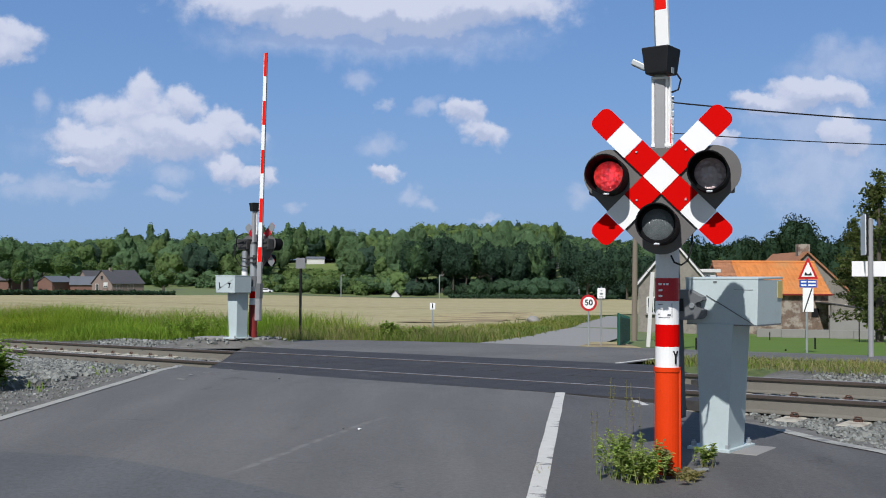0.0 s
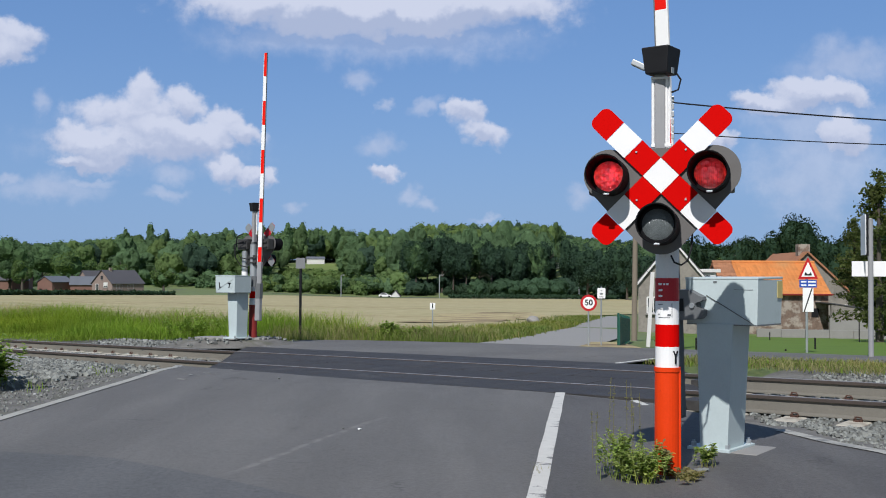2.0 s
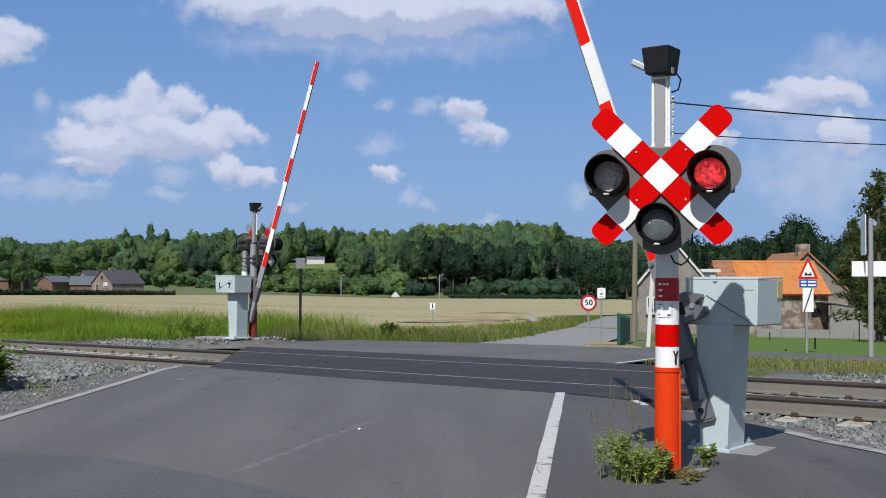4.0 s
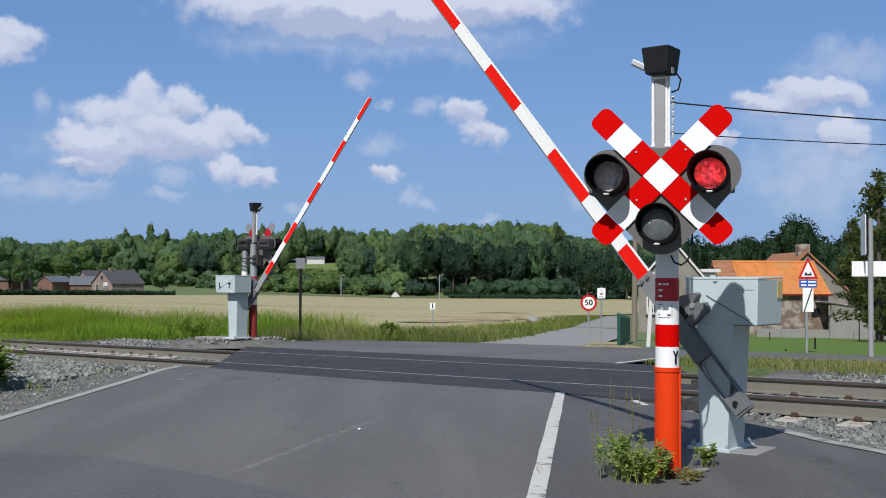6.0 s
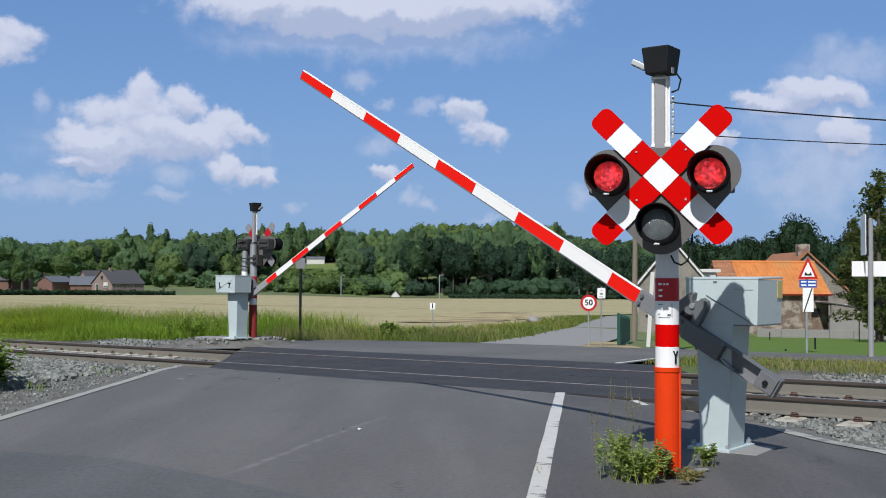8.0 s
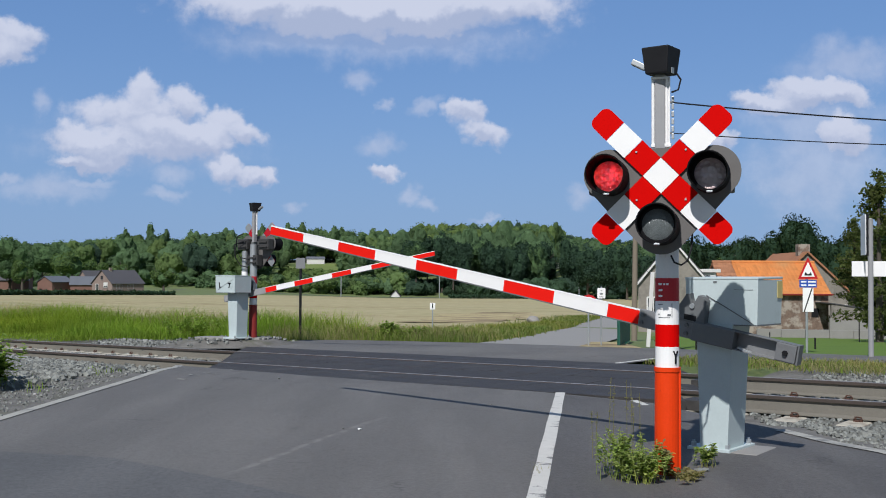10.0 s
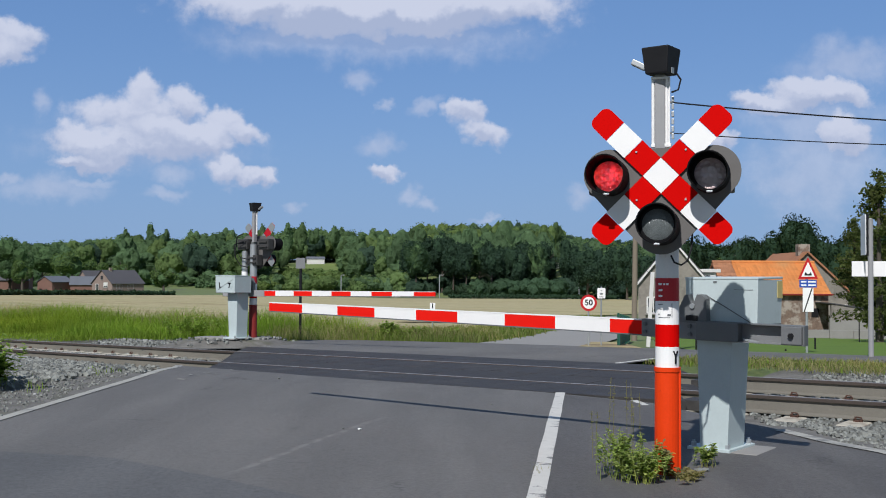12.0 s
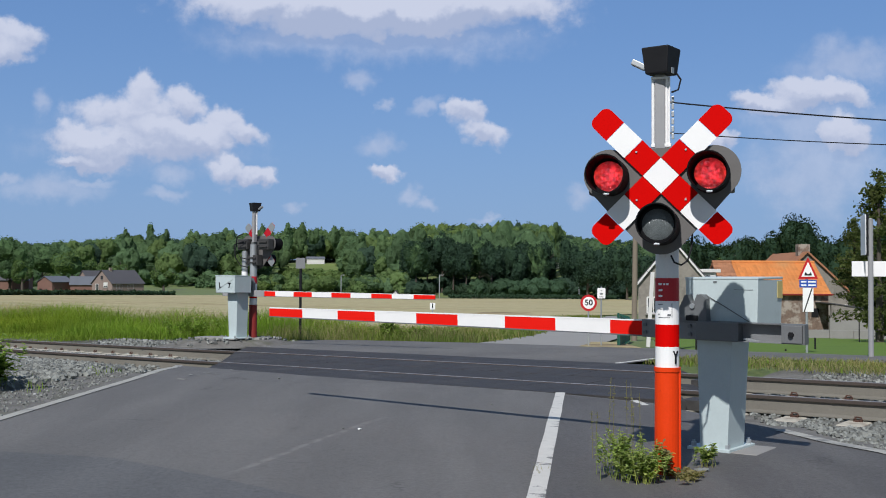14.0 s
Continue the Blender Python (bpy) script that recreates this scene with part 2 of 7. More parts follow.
M_BALLAST = material("ballast_stone", (0.190, 0.196, 0.180), 0.85, vary=0.2, scale=14, fine=70, bump=0.5, island=1.0)
M_GRAVEL = material("gravel_bed", (0.145, 0.138, 0.125), 0.9, vary=0.55, scale=4, fine=45, bump=1.0, bump_scale=45, dirt=(0.10, 0.10, 0.07), dirt_at=(0.5, 0.7))
M_SOIL = material("verge_ground", (0.125, 0.165, 0.050), 0.9, vary=0.35, scale=1.3, fine=14, bump=0.5, bump_scale=12, dirt=(0.17, 0.14, 0.09), dirt_at=(0.52, 0.72))
M_ZINC = material("galvanised_steel", (0.42, 0.44, 0.45), 0.5, 0.6, vary=0.10, scale=6, fine=60)
M_GREYPAINT = material("pale_grey_paint", (0.49, 0.565, 0.565), 0.5, vary=0.08, scale=5, fine=60, dirt=(0.34, 0.40, 0.40), dirt_at=(0.56, 0.8))
M_DARKGREY = material("dark_grey_paint", (0.135, 0.142, 0.146), 0.55, vary=0.12, scale=8, fine=80)
M_MIDGREY = material("mid_grey_paint", (0.20, 0.205, 0.21), 0.55, vary=0.1, scale=8, fine=80, bump=0.1)
M_BLACK = material("black_plastic", (0.012, 0.012, 0.014), 0.6, vary=0.2, scale=10, fine=90, spec=0.25)
M_RED = material("red_reflective_sheet", (0.62, 0.002, 0.0005), 0.65, vary=0.06, scale=6, fine=90, spec=0.03)
M_ARMRED = material("red_barrier_sheet", (0.80, 0.012, 0.005), 0.6, vary=0.06, scale=6, fine=90, spec=0.1)
M_WHITE = material("white_reflective_sheet", (0.88, 0.87, 0.85), 0.5, vary=0.04, scale=6, fine=90)
M_ORANGE = material("orange_red_plastic", (0.74, 0.048, 0.002), 0.5, vary=0.10, scale=7, fine=70, bump=0.08, spec=0.2, dirt=(0.50, 0.030, 0.006), dirt_at=(0.58, 0.72))
M_DARKRED = material("dark_red_plate", (0.45, 0.006, 0.016), 0.45, vary=0.08, scale=10, fine=80)
M_POLE = material("light_grey_pole", (0.76, 0.76, 0.75), 0.5, vary=0.06, scale=6, fine=70)
# Darker red: shade on the far sleeve put into the colour; gutter's own.
M_REDPOLE = material("dark_red_paint", (0.22, 0.016, 0.012), 0.6, vary=0.12, scale=6, fine=60)

# ---- tools ----


def part(name, bm, mat, parent=None, label="", smooth=False):
    """One mesh object from a bmesh, under a thing or a part."""
    me = bpy.data.meshes.new(name)
    bm.to_mesh(me)
    bm.free()
    return part_mesh(name, me, mat, parent, label, smooth)


def part_mesh(name, me, mat, parent=None, label="", smooth=False):
    for m in mat if isinstance(mat, (list, tuple)) else [mat]:
        me.materials.append(m)
    if smooth:
        me.polygons.foreach_set("use_smooth", [True] * len(me.polygons))
    ob = new(name, me)
    if parent is not None:
        ob.parent = parent
    if label:
        tagged(ob, label)
    return ob


def thing(name, m, label, category, group="", kind=""):
    """A thing's empty base."""
    e = new(name)
    e.matrix_world = m
    e.empty_display_size = 0.1
    return tagged(e, label, category, group, kind)


def add_box(bm, centre, size, turn=None, bevel=0.0, taper=1.0):
    """A box; its top may be scaled by taper, its edges rounded."""
    r = bmesh.ops.create_cube(bm, size=1.0)
    vs = r["verts"]
    for v in vs:
        v.co = Vector((v.co.x * size[0], v.co.y * size[1], v.co.z * size[2]))
        if taper != 1.0 and v.co.z > 0:
            v.co.x *= taper
            v.co.y *= taper
    if bevel:
        es = list({e for v in vs for e in v.link_edges})
        out_ = bmesh.ops.bevel(bm, geom=es, offset=bevel, segments=2, affect="EDGES", profile=0.6)
        vs = list({v for f in out_["faces"] for v in f.verts} | {v for v in vs if v.is_valid})
    m = Matrix.Translation(centre) @ (turn or Matrix())
    for v in vs:
        v.co = m @ v.co
    return bm


def add_tube(bm, a, b, r0, r1=None, seg=16, caps=True):
    """A round bar or cone from a to b."""
    a, b = Vector(a), Vector(b)
    r1 = r0 if r1 is None else r1
    q = (b - a).to_track_quat("Z", "Y").to_matrix()
    rings = []
    for c, r in ((a, r0), (b, r1)):
        rings.append([bm.verts.new(c + q @ Vector((r * math.cos(2 * math.pi * i / seg), r * math.sin(2 * math.pi * i / seg), 0))) for i in range(seg)])
    for i in range(seg):
        j = (i + 1) % seg
        bm.faces.new((rings[0][i], rings[0][j], rings[1][j], rings[1][i]))
    if caps:
        bm.faces.new(rings[0][::-1])
        bm.faces.new(rings[1])
    return bm


def add_prism(bm, outline, depth, m=None):
    """An outline in x, z pulled along y from -depth/2 to depth/2."""
    m = m or Matrix()
    f = [bm.verts.new(m @ Vector((x, -depth / 2, z))) for x, z in outline]
    g = [bm.verts.new(m @ Vector((x, depth / 2, z))) for x, z in outline]
    n = len(f)
    bm.faces.new(f)
    bm.faces.new(g[::-1])
    for i in range(n):
        j = (i + 1) % n
        bm.faces.new((f[j], f[i], g[i], g[j]))
    return bm


def add_line(bm, points, r, seg=6):
    """A cable or bent bar along points."""
    pts = [Vector(q) for q in points]
    prev = None
    for i, c in enumerate(pts):
        d = (pts[min(i + 1, len(pts) - 1)] - pts[max(i - 1, 0)]).normalized()
        side = d.cross(Vector((0.31, 0.17, 0.93))).normalized()
        up = side.cross(d)
        ring = [bm.verts.new(c + (side * math.cos(6.2832 * k / seg) + up * math.sin(6.2832 * k / seg)) * r) for k in range(seg)]
        if prev:
            for k in range(seg):
                j = (k + 1) % seg
                bm.faces.new((prev[k], prev[j], ring[j], ring[k]))
        prev = ring
    return bm


def rounded(w, h, r, seg=5):
    """Outline of a rounded rectangle about the origin."""
    pts = []
    for cx, cz, a0 in ((w / 2 - r, h / 2 - r, 0), (-w / 2 + r, h / 2 - r, 90), (-w / 2 + r, -h / 2 + r, 180), (w / 2 - r, -h / 2 + r, 270)):
        for i in range(seg + 1):
            a = radians(a0 + 90 * i / seg)
            pts.append((cx + r * math.cos(a), cz + r * math.sin(a)))
    return pts


def disc(r, seg=28, x=0.0, z=0.0):
    return [(x + r * math.cos(2 * math.pi * i / seg), z + r * math.sin(2 * math.pi * i / seg)) for i in range(seg)]


def bm_():
    return bmesh.new()


# ---- lie of the land: the track runs along s, m is the way across it ----
PHI, RHO = -0.6930, 10.953
DS, DM = (math.cos(PHI), math.sin(PHI)), (-math.sin(PHI), math.cos(PHI))


def to_sm(x, y):
    return x * DS[0] + y * DS[1], x * DM[0] + y * DM[1] - RHO


def to_xy(s, m):
    return s * DS[0] + (m + RHO) * DM[0], s * DS[1] + (m + RHO) * DM[1]


def track_z(s):
    return 0.0147 * (max(-40.0, min(12.0, s)) + 5.0)


def land(x, y):
    """Height of the ground: level at the crossing, then down to the valley."""
    s, m = to_sm(x, y)
    z = 0.0147 * (max(-22.0, min(12.0, s)) + 5.0)
    z *= min(1.0, max(0.0, (m + 3.2) / 1.3)) if y < 40 else 1.0
    left = min(1.0, max(0.0, (-x - 25.0) / 60.0))
    d = 0.0
    for m0, m1, a in ((5.0, 50.0, 1.8), (50.0, 240.0, 3.0)):
        d += a * min(1.0, max(0.0, (m - m0) / (m1 - m0)))
    z -= d * (1.0 - 0.45 * left)
    rise = max(0.0, y - 365.0)
    z += 0.088 * min(rise, 260.0) * (0.75 + 0.25 * math.sin(x * 0.011 + 0.6))
    return z


def on(x, y, up=0.0):
    return Vector((x, y, land(x, y) + up))


def sheet(name, outline, mat, up, step=1.0, kind="structure", label="", category="", sm=False, parent=None):
    """A patch of ground that follows the land, from an outline in plan."""
    bm = bm_()
    pts = []
    for a, b in zip(outline, outline[1:] + outline[:1]):
        k = max(1, int(math.dist(a, b) / step))
        pts += [(a[0] + (b[0] - a[0]) * i / k, a[1] + (b[1] - a[1]) * i / k) for i in range(k)]
    vs = [bm.verts.new((x, y, 0)) for x, y in pts]
    bm.faces.new(vs)
    bmesh.ops.triangulate(bm, faces=bm.faces[:])
    for _ in range(7):
        long_edges = [e for e in bm.edges if e.calc_length() > step * 1.5]
        if long_edges:
            bmesh.ops.subdivide_edges(bm, edges=long_edges, cuts=1)
            bmesh.ops.triangulate(bm, faces=[f for f in bm.faces if len(f.verts) > 3])
    for v in bm.verts:
        if sm:
            v.co.x, v.co.y = to_xy(v.co.x, v.co.y)
        v.co.z = land(v.co.x, v.co.y) + up
    bmesh.ops.recalc_face_normals(bm, faces=bm.faces[:])
    for f in bm.faces:
        if f.normal.z < 0:
            f.normal_flip()
    ob = part(name, bm, mat, parent)
    return tagged(ob, label, category, "", kind) if not parent else ob


class Heap:
    """Many small pieces gathered into one mesh."""

    def __init__(self):
        self.v, self.f, self.n = [], [], 0

    def add(self, verts, faces):
        self.v.append(np.asarray(verts, float))
        self.f += [tuple(i + self.n for i in f) for f in faces]
        self.n += len(verts)

    def mesh(self, name):
        me = bpy.data.meshes.new(name)
        me.from_pydata(np.concatenate(self.v).tolist(), [], self.f)
        me.update()
        return me


def spin(rng):
    """A random turn as a 3 x 3 array."""
    q = rng.normal(size=4)
    w, x, y, z = q / np.linalg.norm(q)
    return np.array(((1 - 2 * (y * y + z * z), 2 * (x * y - z * w), 2 * (x * z + y * w)), (2 * (x * y + z * w), 1 - 2 * (x * x + z * z), 2 * (y * z - x * w)), (2 * (x * z - y * w), 2 * (y * z + x * w), 1 - 2 * (x * x + y * y))))

# ---- ground, one sheet to the horizon ----


def build_ground():
    xs = sorted({*np.arange(-40, 41, 2.0), *np.arange(-200, 201, 20.0), *np.arange(-1800, 1801, 100.0)})
    ys = sorted({*np.arange(-30, 61, 2.0), *np.arange(60, 700, 15.0), *np.arange(-600, 2401, 150.0)})
    v, f = [], []
    for y in ys:
        for x in xs:
            s, m = to_sm(x, y)
            dip = 0.0
            if -11.0 < m < 3.4 and abs(y) < 70:
                dip = -0.20 if abs(m) < 2.6 else -0.06
            v.append((x, y, land(x, y) - 0.05 + dip))
    w = len(xs)
    for j in range(len(ys) - 1):
        for i in range(w - 1):
            f.append((j * w + i, j * w + i + 1, (j + 1) * w + i + 1, (j + 1) * w + i))
    me = bpy.data.meshes.new("ground")
    me.from_pydata(v, [], f)
    tagged(part_mesh("ground", me, M_SOIL, smooth=True), "green and brown earth of verges and meadow", "ground", kind="structure")


def field_material():
    """Ripening corn in strips, with green and bare patches."""
    m = bpy.data.materials.new("ripening_corn")
    m.use_nodes = True
    n = Nodes(m.node_tree)
    p = n.node("ShaderNodeBsdfPrincipled")
    at = n.node("ShaderNodeTexCoord").outputs["Object"]
    wide = n.noise(n.vec("MULTIPLY", at, (0.012, 0.06, 0)), 1.0, 4, 0.6)
    fine = n.noise(n.vec("MULTIPLY", at, (0.5, 0.25, 0)), 1.0, 5, 0.7)
    col = n.ramp(wide, [(0.28, (0.27, 0.23, 0.115)), (0.5, (0.385, 0.335, 0.19)), (0.72, (0.27, 0.262, 0.125))])
    col = n.mix(n.smooth(fine, 0.42, 0.7), col, (0.43, 0.375, 0.22))
    n.put(col, p.inputs["Base Color"])
    p.inputs["Roughness"].default_value = 0.9
    p.inputs["Specular IOR Level"].default_value = 0.1
    o = n.node("ShaderNodeOutputMaterial")
    n.put(p.outputs[0], o.inputs[0])
    return m


build_ground()
M_FIELD = field_material()
M_MEADOW = material("meadow", (0.16, 0.205, 0.065), 0.9, vary=0.25, scale=0.05, fine=1.2, bump=0.4, bump_scale=2, spec=0.1)
M_LAWN = material("lawn", (0.115, 0.180, 0.036), 0.9, vary=0.2, scale=0.4, fine=9, bump=0.5, bump_scale=12, spec=0.1)

sheet("field", [(-260, 52), (-60, 40), (-8, 34), (1.4, 36), (2.6, 44), (8.4, 78), (15.6, 110), (60, 200), (90, 338), (-29.4, 338), (-45.2, 300), (-52.2, 256), (-56.7, 221), (-61.0, 197), (-65.3, 180), (-68.6, 165), (-71.9, 150), (-260, 130)], M_FIELD, 0.03, 12, label="field of ripening pale yellow corn", category="field")
M_BARE = material("bare_field_soil", (0.265, 0.208, 0.125), 0.95, vary=0.3, scale=0.30, fine=3, spec=0.1, dirt=(0.42, 0.355, 0.195), dirt_at=(0.46, 0.58))
sheet("bare_soil", [(-3.1, 64.0), (-1.2, 64.6), (0.6, 69.4), (3.2, 75.0), (5.0, 84.0), (8.6, 93.0), (10.2, 103.0), (9.4, 112.0), (10.0, 121.0), (6.6, 115.0), (4.6, 118.0), (2.4, 108.0), (-0.6, 106.0), (-0.2, 94.0), (-1.9, 86.0), (-1.4, 76.0)], M_BARE, 0.08, 6, label="bare brown strip of soil in the field", category="field")
sheet("valley_road", [(-400, 346), (400, 346), (400, 353), (-400, 353)], M_ASPHALT_FAR, 0.04, 30, label="distant grey asphalt road along the woods", category="road")

# near road with its right-hand apron, and the far junction
NEAR_ROAD = [(-3.406, 12.914), (-3.432, 11.839), (-3.458, 10.593), (-3.485, 9.464), (-3.509, 8.56), (-3.58, -12), (5.4, -12), (3.55, 4.6), (2.976, 7.056), (2.599, 8.079), (2.2, 9.0), (1.93, 9.86)] + [to_xy(-6.2, -1.86), to_xy(-9.2, -1.78), to_xy(-12.56, -1.66)]
road = sheet("road", NEAR_ROAD, M_ASPHALT, 0.0, 0.7, label="worn dark grey asphalt road before the crossing", category="road")
FAR_ROAD = [(-16.35, 2.16), (-16.75, 4.7), (-15.4, 6.0), (-13.8, 6.7), (-9.5, 7.2), (40, 7.6), (40, 4.3), (-6.6, 4.2), (-7.65, 3.6), (-7.62, 2.1)]
sheet("far_road", FAR_ROAD, M_ASPHALT_FAR, 0.0, 0.9, sm=True, label="grey asphalt junction behind the railway crossing", category="road")
LANE_L = [(0.62, 21.7), (1.5, 27.5), (4.0, 44), (9.8, 78), (17.0, 110)]
LANE_R = [(19.0, 108), (13.0, 78), (7.6, 44), (4.2, 27.3), (2.9, 20.2)]
sheet("lane", LANE_L + LANE_R, M_CONCRETE_ROAD, -0.004, 1.2, label="pale concrete lane leading off between fields", category="road")


sheet("dirt_patch", [(2.62, 20.6), (3.75, 20.0), (4.0, 22.4), (4.4, 26.5), (3.7, 26.5), (3.1, 23.0)], M_BARE, 0.004, 0.8, label="patch of bare brown dirt beside the lane", category="ground")


def stripe(name, pts, width, mat, label, up=0.004, sm=False):
    """A painted line along points in plan, a few millimetres proud."""
    bm = bm_()
    rows_ = []
    fine_pts = []
    for a, b in zip(pts, pts[1:]):
        k = max(1, int(math.dist(a, b) / 0.4))
        fine_pts += [(a[0] + (b[0] - a[0]) * i / k, a[1] + (b[1] - a[1]) * i / k) for i in range(k)]
    fine_pts.append(pts[-1])
    rng = random.Random(len(pts) * 7 + int(width * 1000))
    for i, q in enumerate(fine_pts):
        a, b = fine_pts[max(0, i - 1)], fine_pts[min(len(fine_pts) - 1, i + 1)]
        t = Vector((b[0] - a[0], b[1] - a[1], 0)).normalized()
        side = Vector((-t.y, t.x, 0))
        row = []
        for h in (-0.5, 0.5):
            w = width * (1 + rng.uniform(-0.06, 0.06))
            x, y = q[0] + side.x * h * w, q[1] + side.y * h * w
            if sm:
                x, y = to_xy(x, y)
            row.append(bm.verts.new((x, y, land(x, y) + up)))
        rows_.append(row)
    for a, b in zip(rows_, rows_[1:]):
        bm.faces.new((a[0], a[1], b[1], b[0]))
    bmesh.ops.recalc_face_normals(bm, faces=bm.faces[:])
    for f in bm.faces:
        if f.normal.z < 0:
            f.normal_flip()
    return tagged(part(name, bm, mat), label, "road marking", kind="structure")


M_PATCH = asphalt_material("asphalt_patch", (0.101, 0.101, 0.100), (0.122, 0.121, 0.119))
sheet("asphalt_patch", [(-2.87, 6.96), (-2.06, 6.72), (-1.22, 6.03), (-0.71, 5.56), (0.2, 3.0), (-3.4, 3.0)], M_PATCH, 0.004, 0.7, label="darker repair patch in the asphalt", category="road")
M_APRON = asphalt_material("asphalt_apron", (0.092, 0.088, 0.085), (0.118, 0.113, 0.108))
sheet("asphalt_apron", [(0.02, 1.0), (0.49, 5.43), (1.20, 10.6), (1.90, 9.80), (2.57, 8.05), (2.94, 7.04), (3.50, 4.6), (4.4, 1.0)], M_APRON, 0.0035, 0.7, label="darker asphalt apron about the signal", category="road")
stripe("lane_line", [(0.10, 2.5), (0.47, 5.43), (1.20, 10.85)], 0.098, M_LINE, "solid white painted line along the road", 0.006)
stripe("edge_line", [(-3.62, -6), (-3.539, 8.56), (-3.515, 9.464), (-3.488, 10.593), (-3.462, 11.839), (-3.47, 12.914), (-3.74, 15.228)], 0.10, M_LINE_WORN, "worn white edge line against the gravel", 0.006)
stripe("edge_line", [(3.45, 4.6), (2.926, 7.056), (2.718, 7.487), (2.549, 8.079)], 0.11, M_LINE_WORN, "worn pale edge line of the apron", 0.010)
stripe("edge_line", [(-7.72, 2.15), (-7.80, 3.7)], 0.09, M_LINE, "short white edge line beside the track", sm=True)
stripe("edge_line", [(-16.6, 2.35), (-15.4, 2.5)], 0.10, M_LINE, "short white edge line beside the track", sm=True)
stripe("edge_line", [(-5.05, -2.05), (-4.75, -2.35)], 0.07, M_LINE, "short white painted mark beside the rails", sm=True)

# ---- railway ----
GAUGE = 1.505
S0, S1 = -60.0, 30.0


def rail_outline(g):
    """Section of a flat-bottomed rail, foot at -0.172, head at 0."""
    return [(-0.075 * g, -0.172), (0.075 * g, -0.172), (0.075 * g, -0.160), (0.012 * g, -0.145), (0.009 * g, -0.045), (0.036 * g, -0.032), (0.036 * g, -0.006), (0.028 * g, 0.0), (-0.028 * g, 0.0), (-0.036 * g, -0.006), (-0.036 * g, -0.032), (-0.009 * g, -0.045), (-0.012 * g, -0.145), (-0.075 * g, -0.160)]


RAIL_RISE = 0.026


def build_track():
    track = thing("railway_track", Matrix(), "single railway track with rusty rails on concrete sleepers", "railway track")
    for side in (-1, 1):
        bm = bm_()
        prev = None
        sec = rail_outline(1)
        for s in np.arange(S0, S1 + 0.1, 1.5):
            x, y = to_xy(s, side * GAUGE / 2)
            z = track_z(s) + RAIL_RISE * side * 0.8 + 0.012
            ring = [bm.verts.new((x + DM[0] * a, y + DM[1] * a, z + b)) for a, b in sec]
            if prev:
                for i in range(len(sec)):
                    j = (i + 1) % len(sec)
                    f = bm.faces.new((prev[i], prev[j], ring[j], ring[i]))
                    f.material_index = 1 if i == 7 else (2 if i in (0, 1, 2, 3, 10, 11, 12, 13) else 0)
            prev = ring
        bmesh.ops.recalc_face_normals(bm, faces=bm.faces[:])
        part("rail", bm, [M_RAIL, M_RAIL_TOP, M_RAIL_WEB], track, "rusty steel rail with a bright running surface")
    bm = bm_()
    add_box(bm, (0, 0, 0), (0.26, 2.5, 0.20), bevel=0.02, taper=0.9)
    me = bpy.data.meshes.new("sleeper")
    bm.to_mesh(me)
    bm.free()
    me.materials.append(M_SLEEPER)
    bm = bm_()
    add_box(bm, (0, 0, -0.006), (0.10, 0.05, 0.02), bevel=0.005)
    add_tube(bm, (-0.03, 0.0, 0.0), (-0.03, 0.0, 0.045), 0.011, seg=6)
    add_line(bm, [(-0.045, -0.02, 0.012), (-0.02, 0.012, 0.04), (0.03, 0.018, 0.034), (0.055, -0.012, 0.012), (0.02, -0.03, 0.008)], 0.009, 5)
    clip = bpy.data.meshes.new("rail_clip")
    bm.to_mesh(clip)
    bm.free()
    clip.materials.append(M_RUST)
    k = 0
    for i in range(110):
        s = -21.97 - 24.0 + 0.6 * i
        if -15.6 < s < -5.2 or s > 16:
            continue
        x, y = to_xy(s, 0)
        z = track_z(s) - 0.27 + (0.04 if s < -14 else 0.0)
        m = Matrix.Translation((x, y, z)) @ Matrix.Rotation(PHI, 4, "Z") @ Matrix.Rotation(RAIL_RISE * 0.8 / (GAUGE / 2), 4, "X")
        o = new("sleeper", me)
        o.parent = track
        o.matrix_local = m
        if abs(s + 9) > 19:
            continue
        for side in (-1, 1):
            for off in (-0.1, 0.1):
                o = new("rail_clip", clip)
                o.parent = track
                o.matrix_local = m @ Matrix.Translation((0, side * GAUGE / 2 + off, 0.110)) @ Matrix.Scale(0.8, 4)
        k += 1
    return track


build_track()


def panel_outline(m0, m1):
    """Panels between the rails end along the road's edges, which cut the track at a slant."""
    def left(m):
        return -13.55 - (m - 0.0) * 0.98
    def right(m):
        return -5.75 - m * 0.62
    return [(left(m0), m0), (right(m0), m0), (right(m1), m1), (left(m1), m1)]


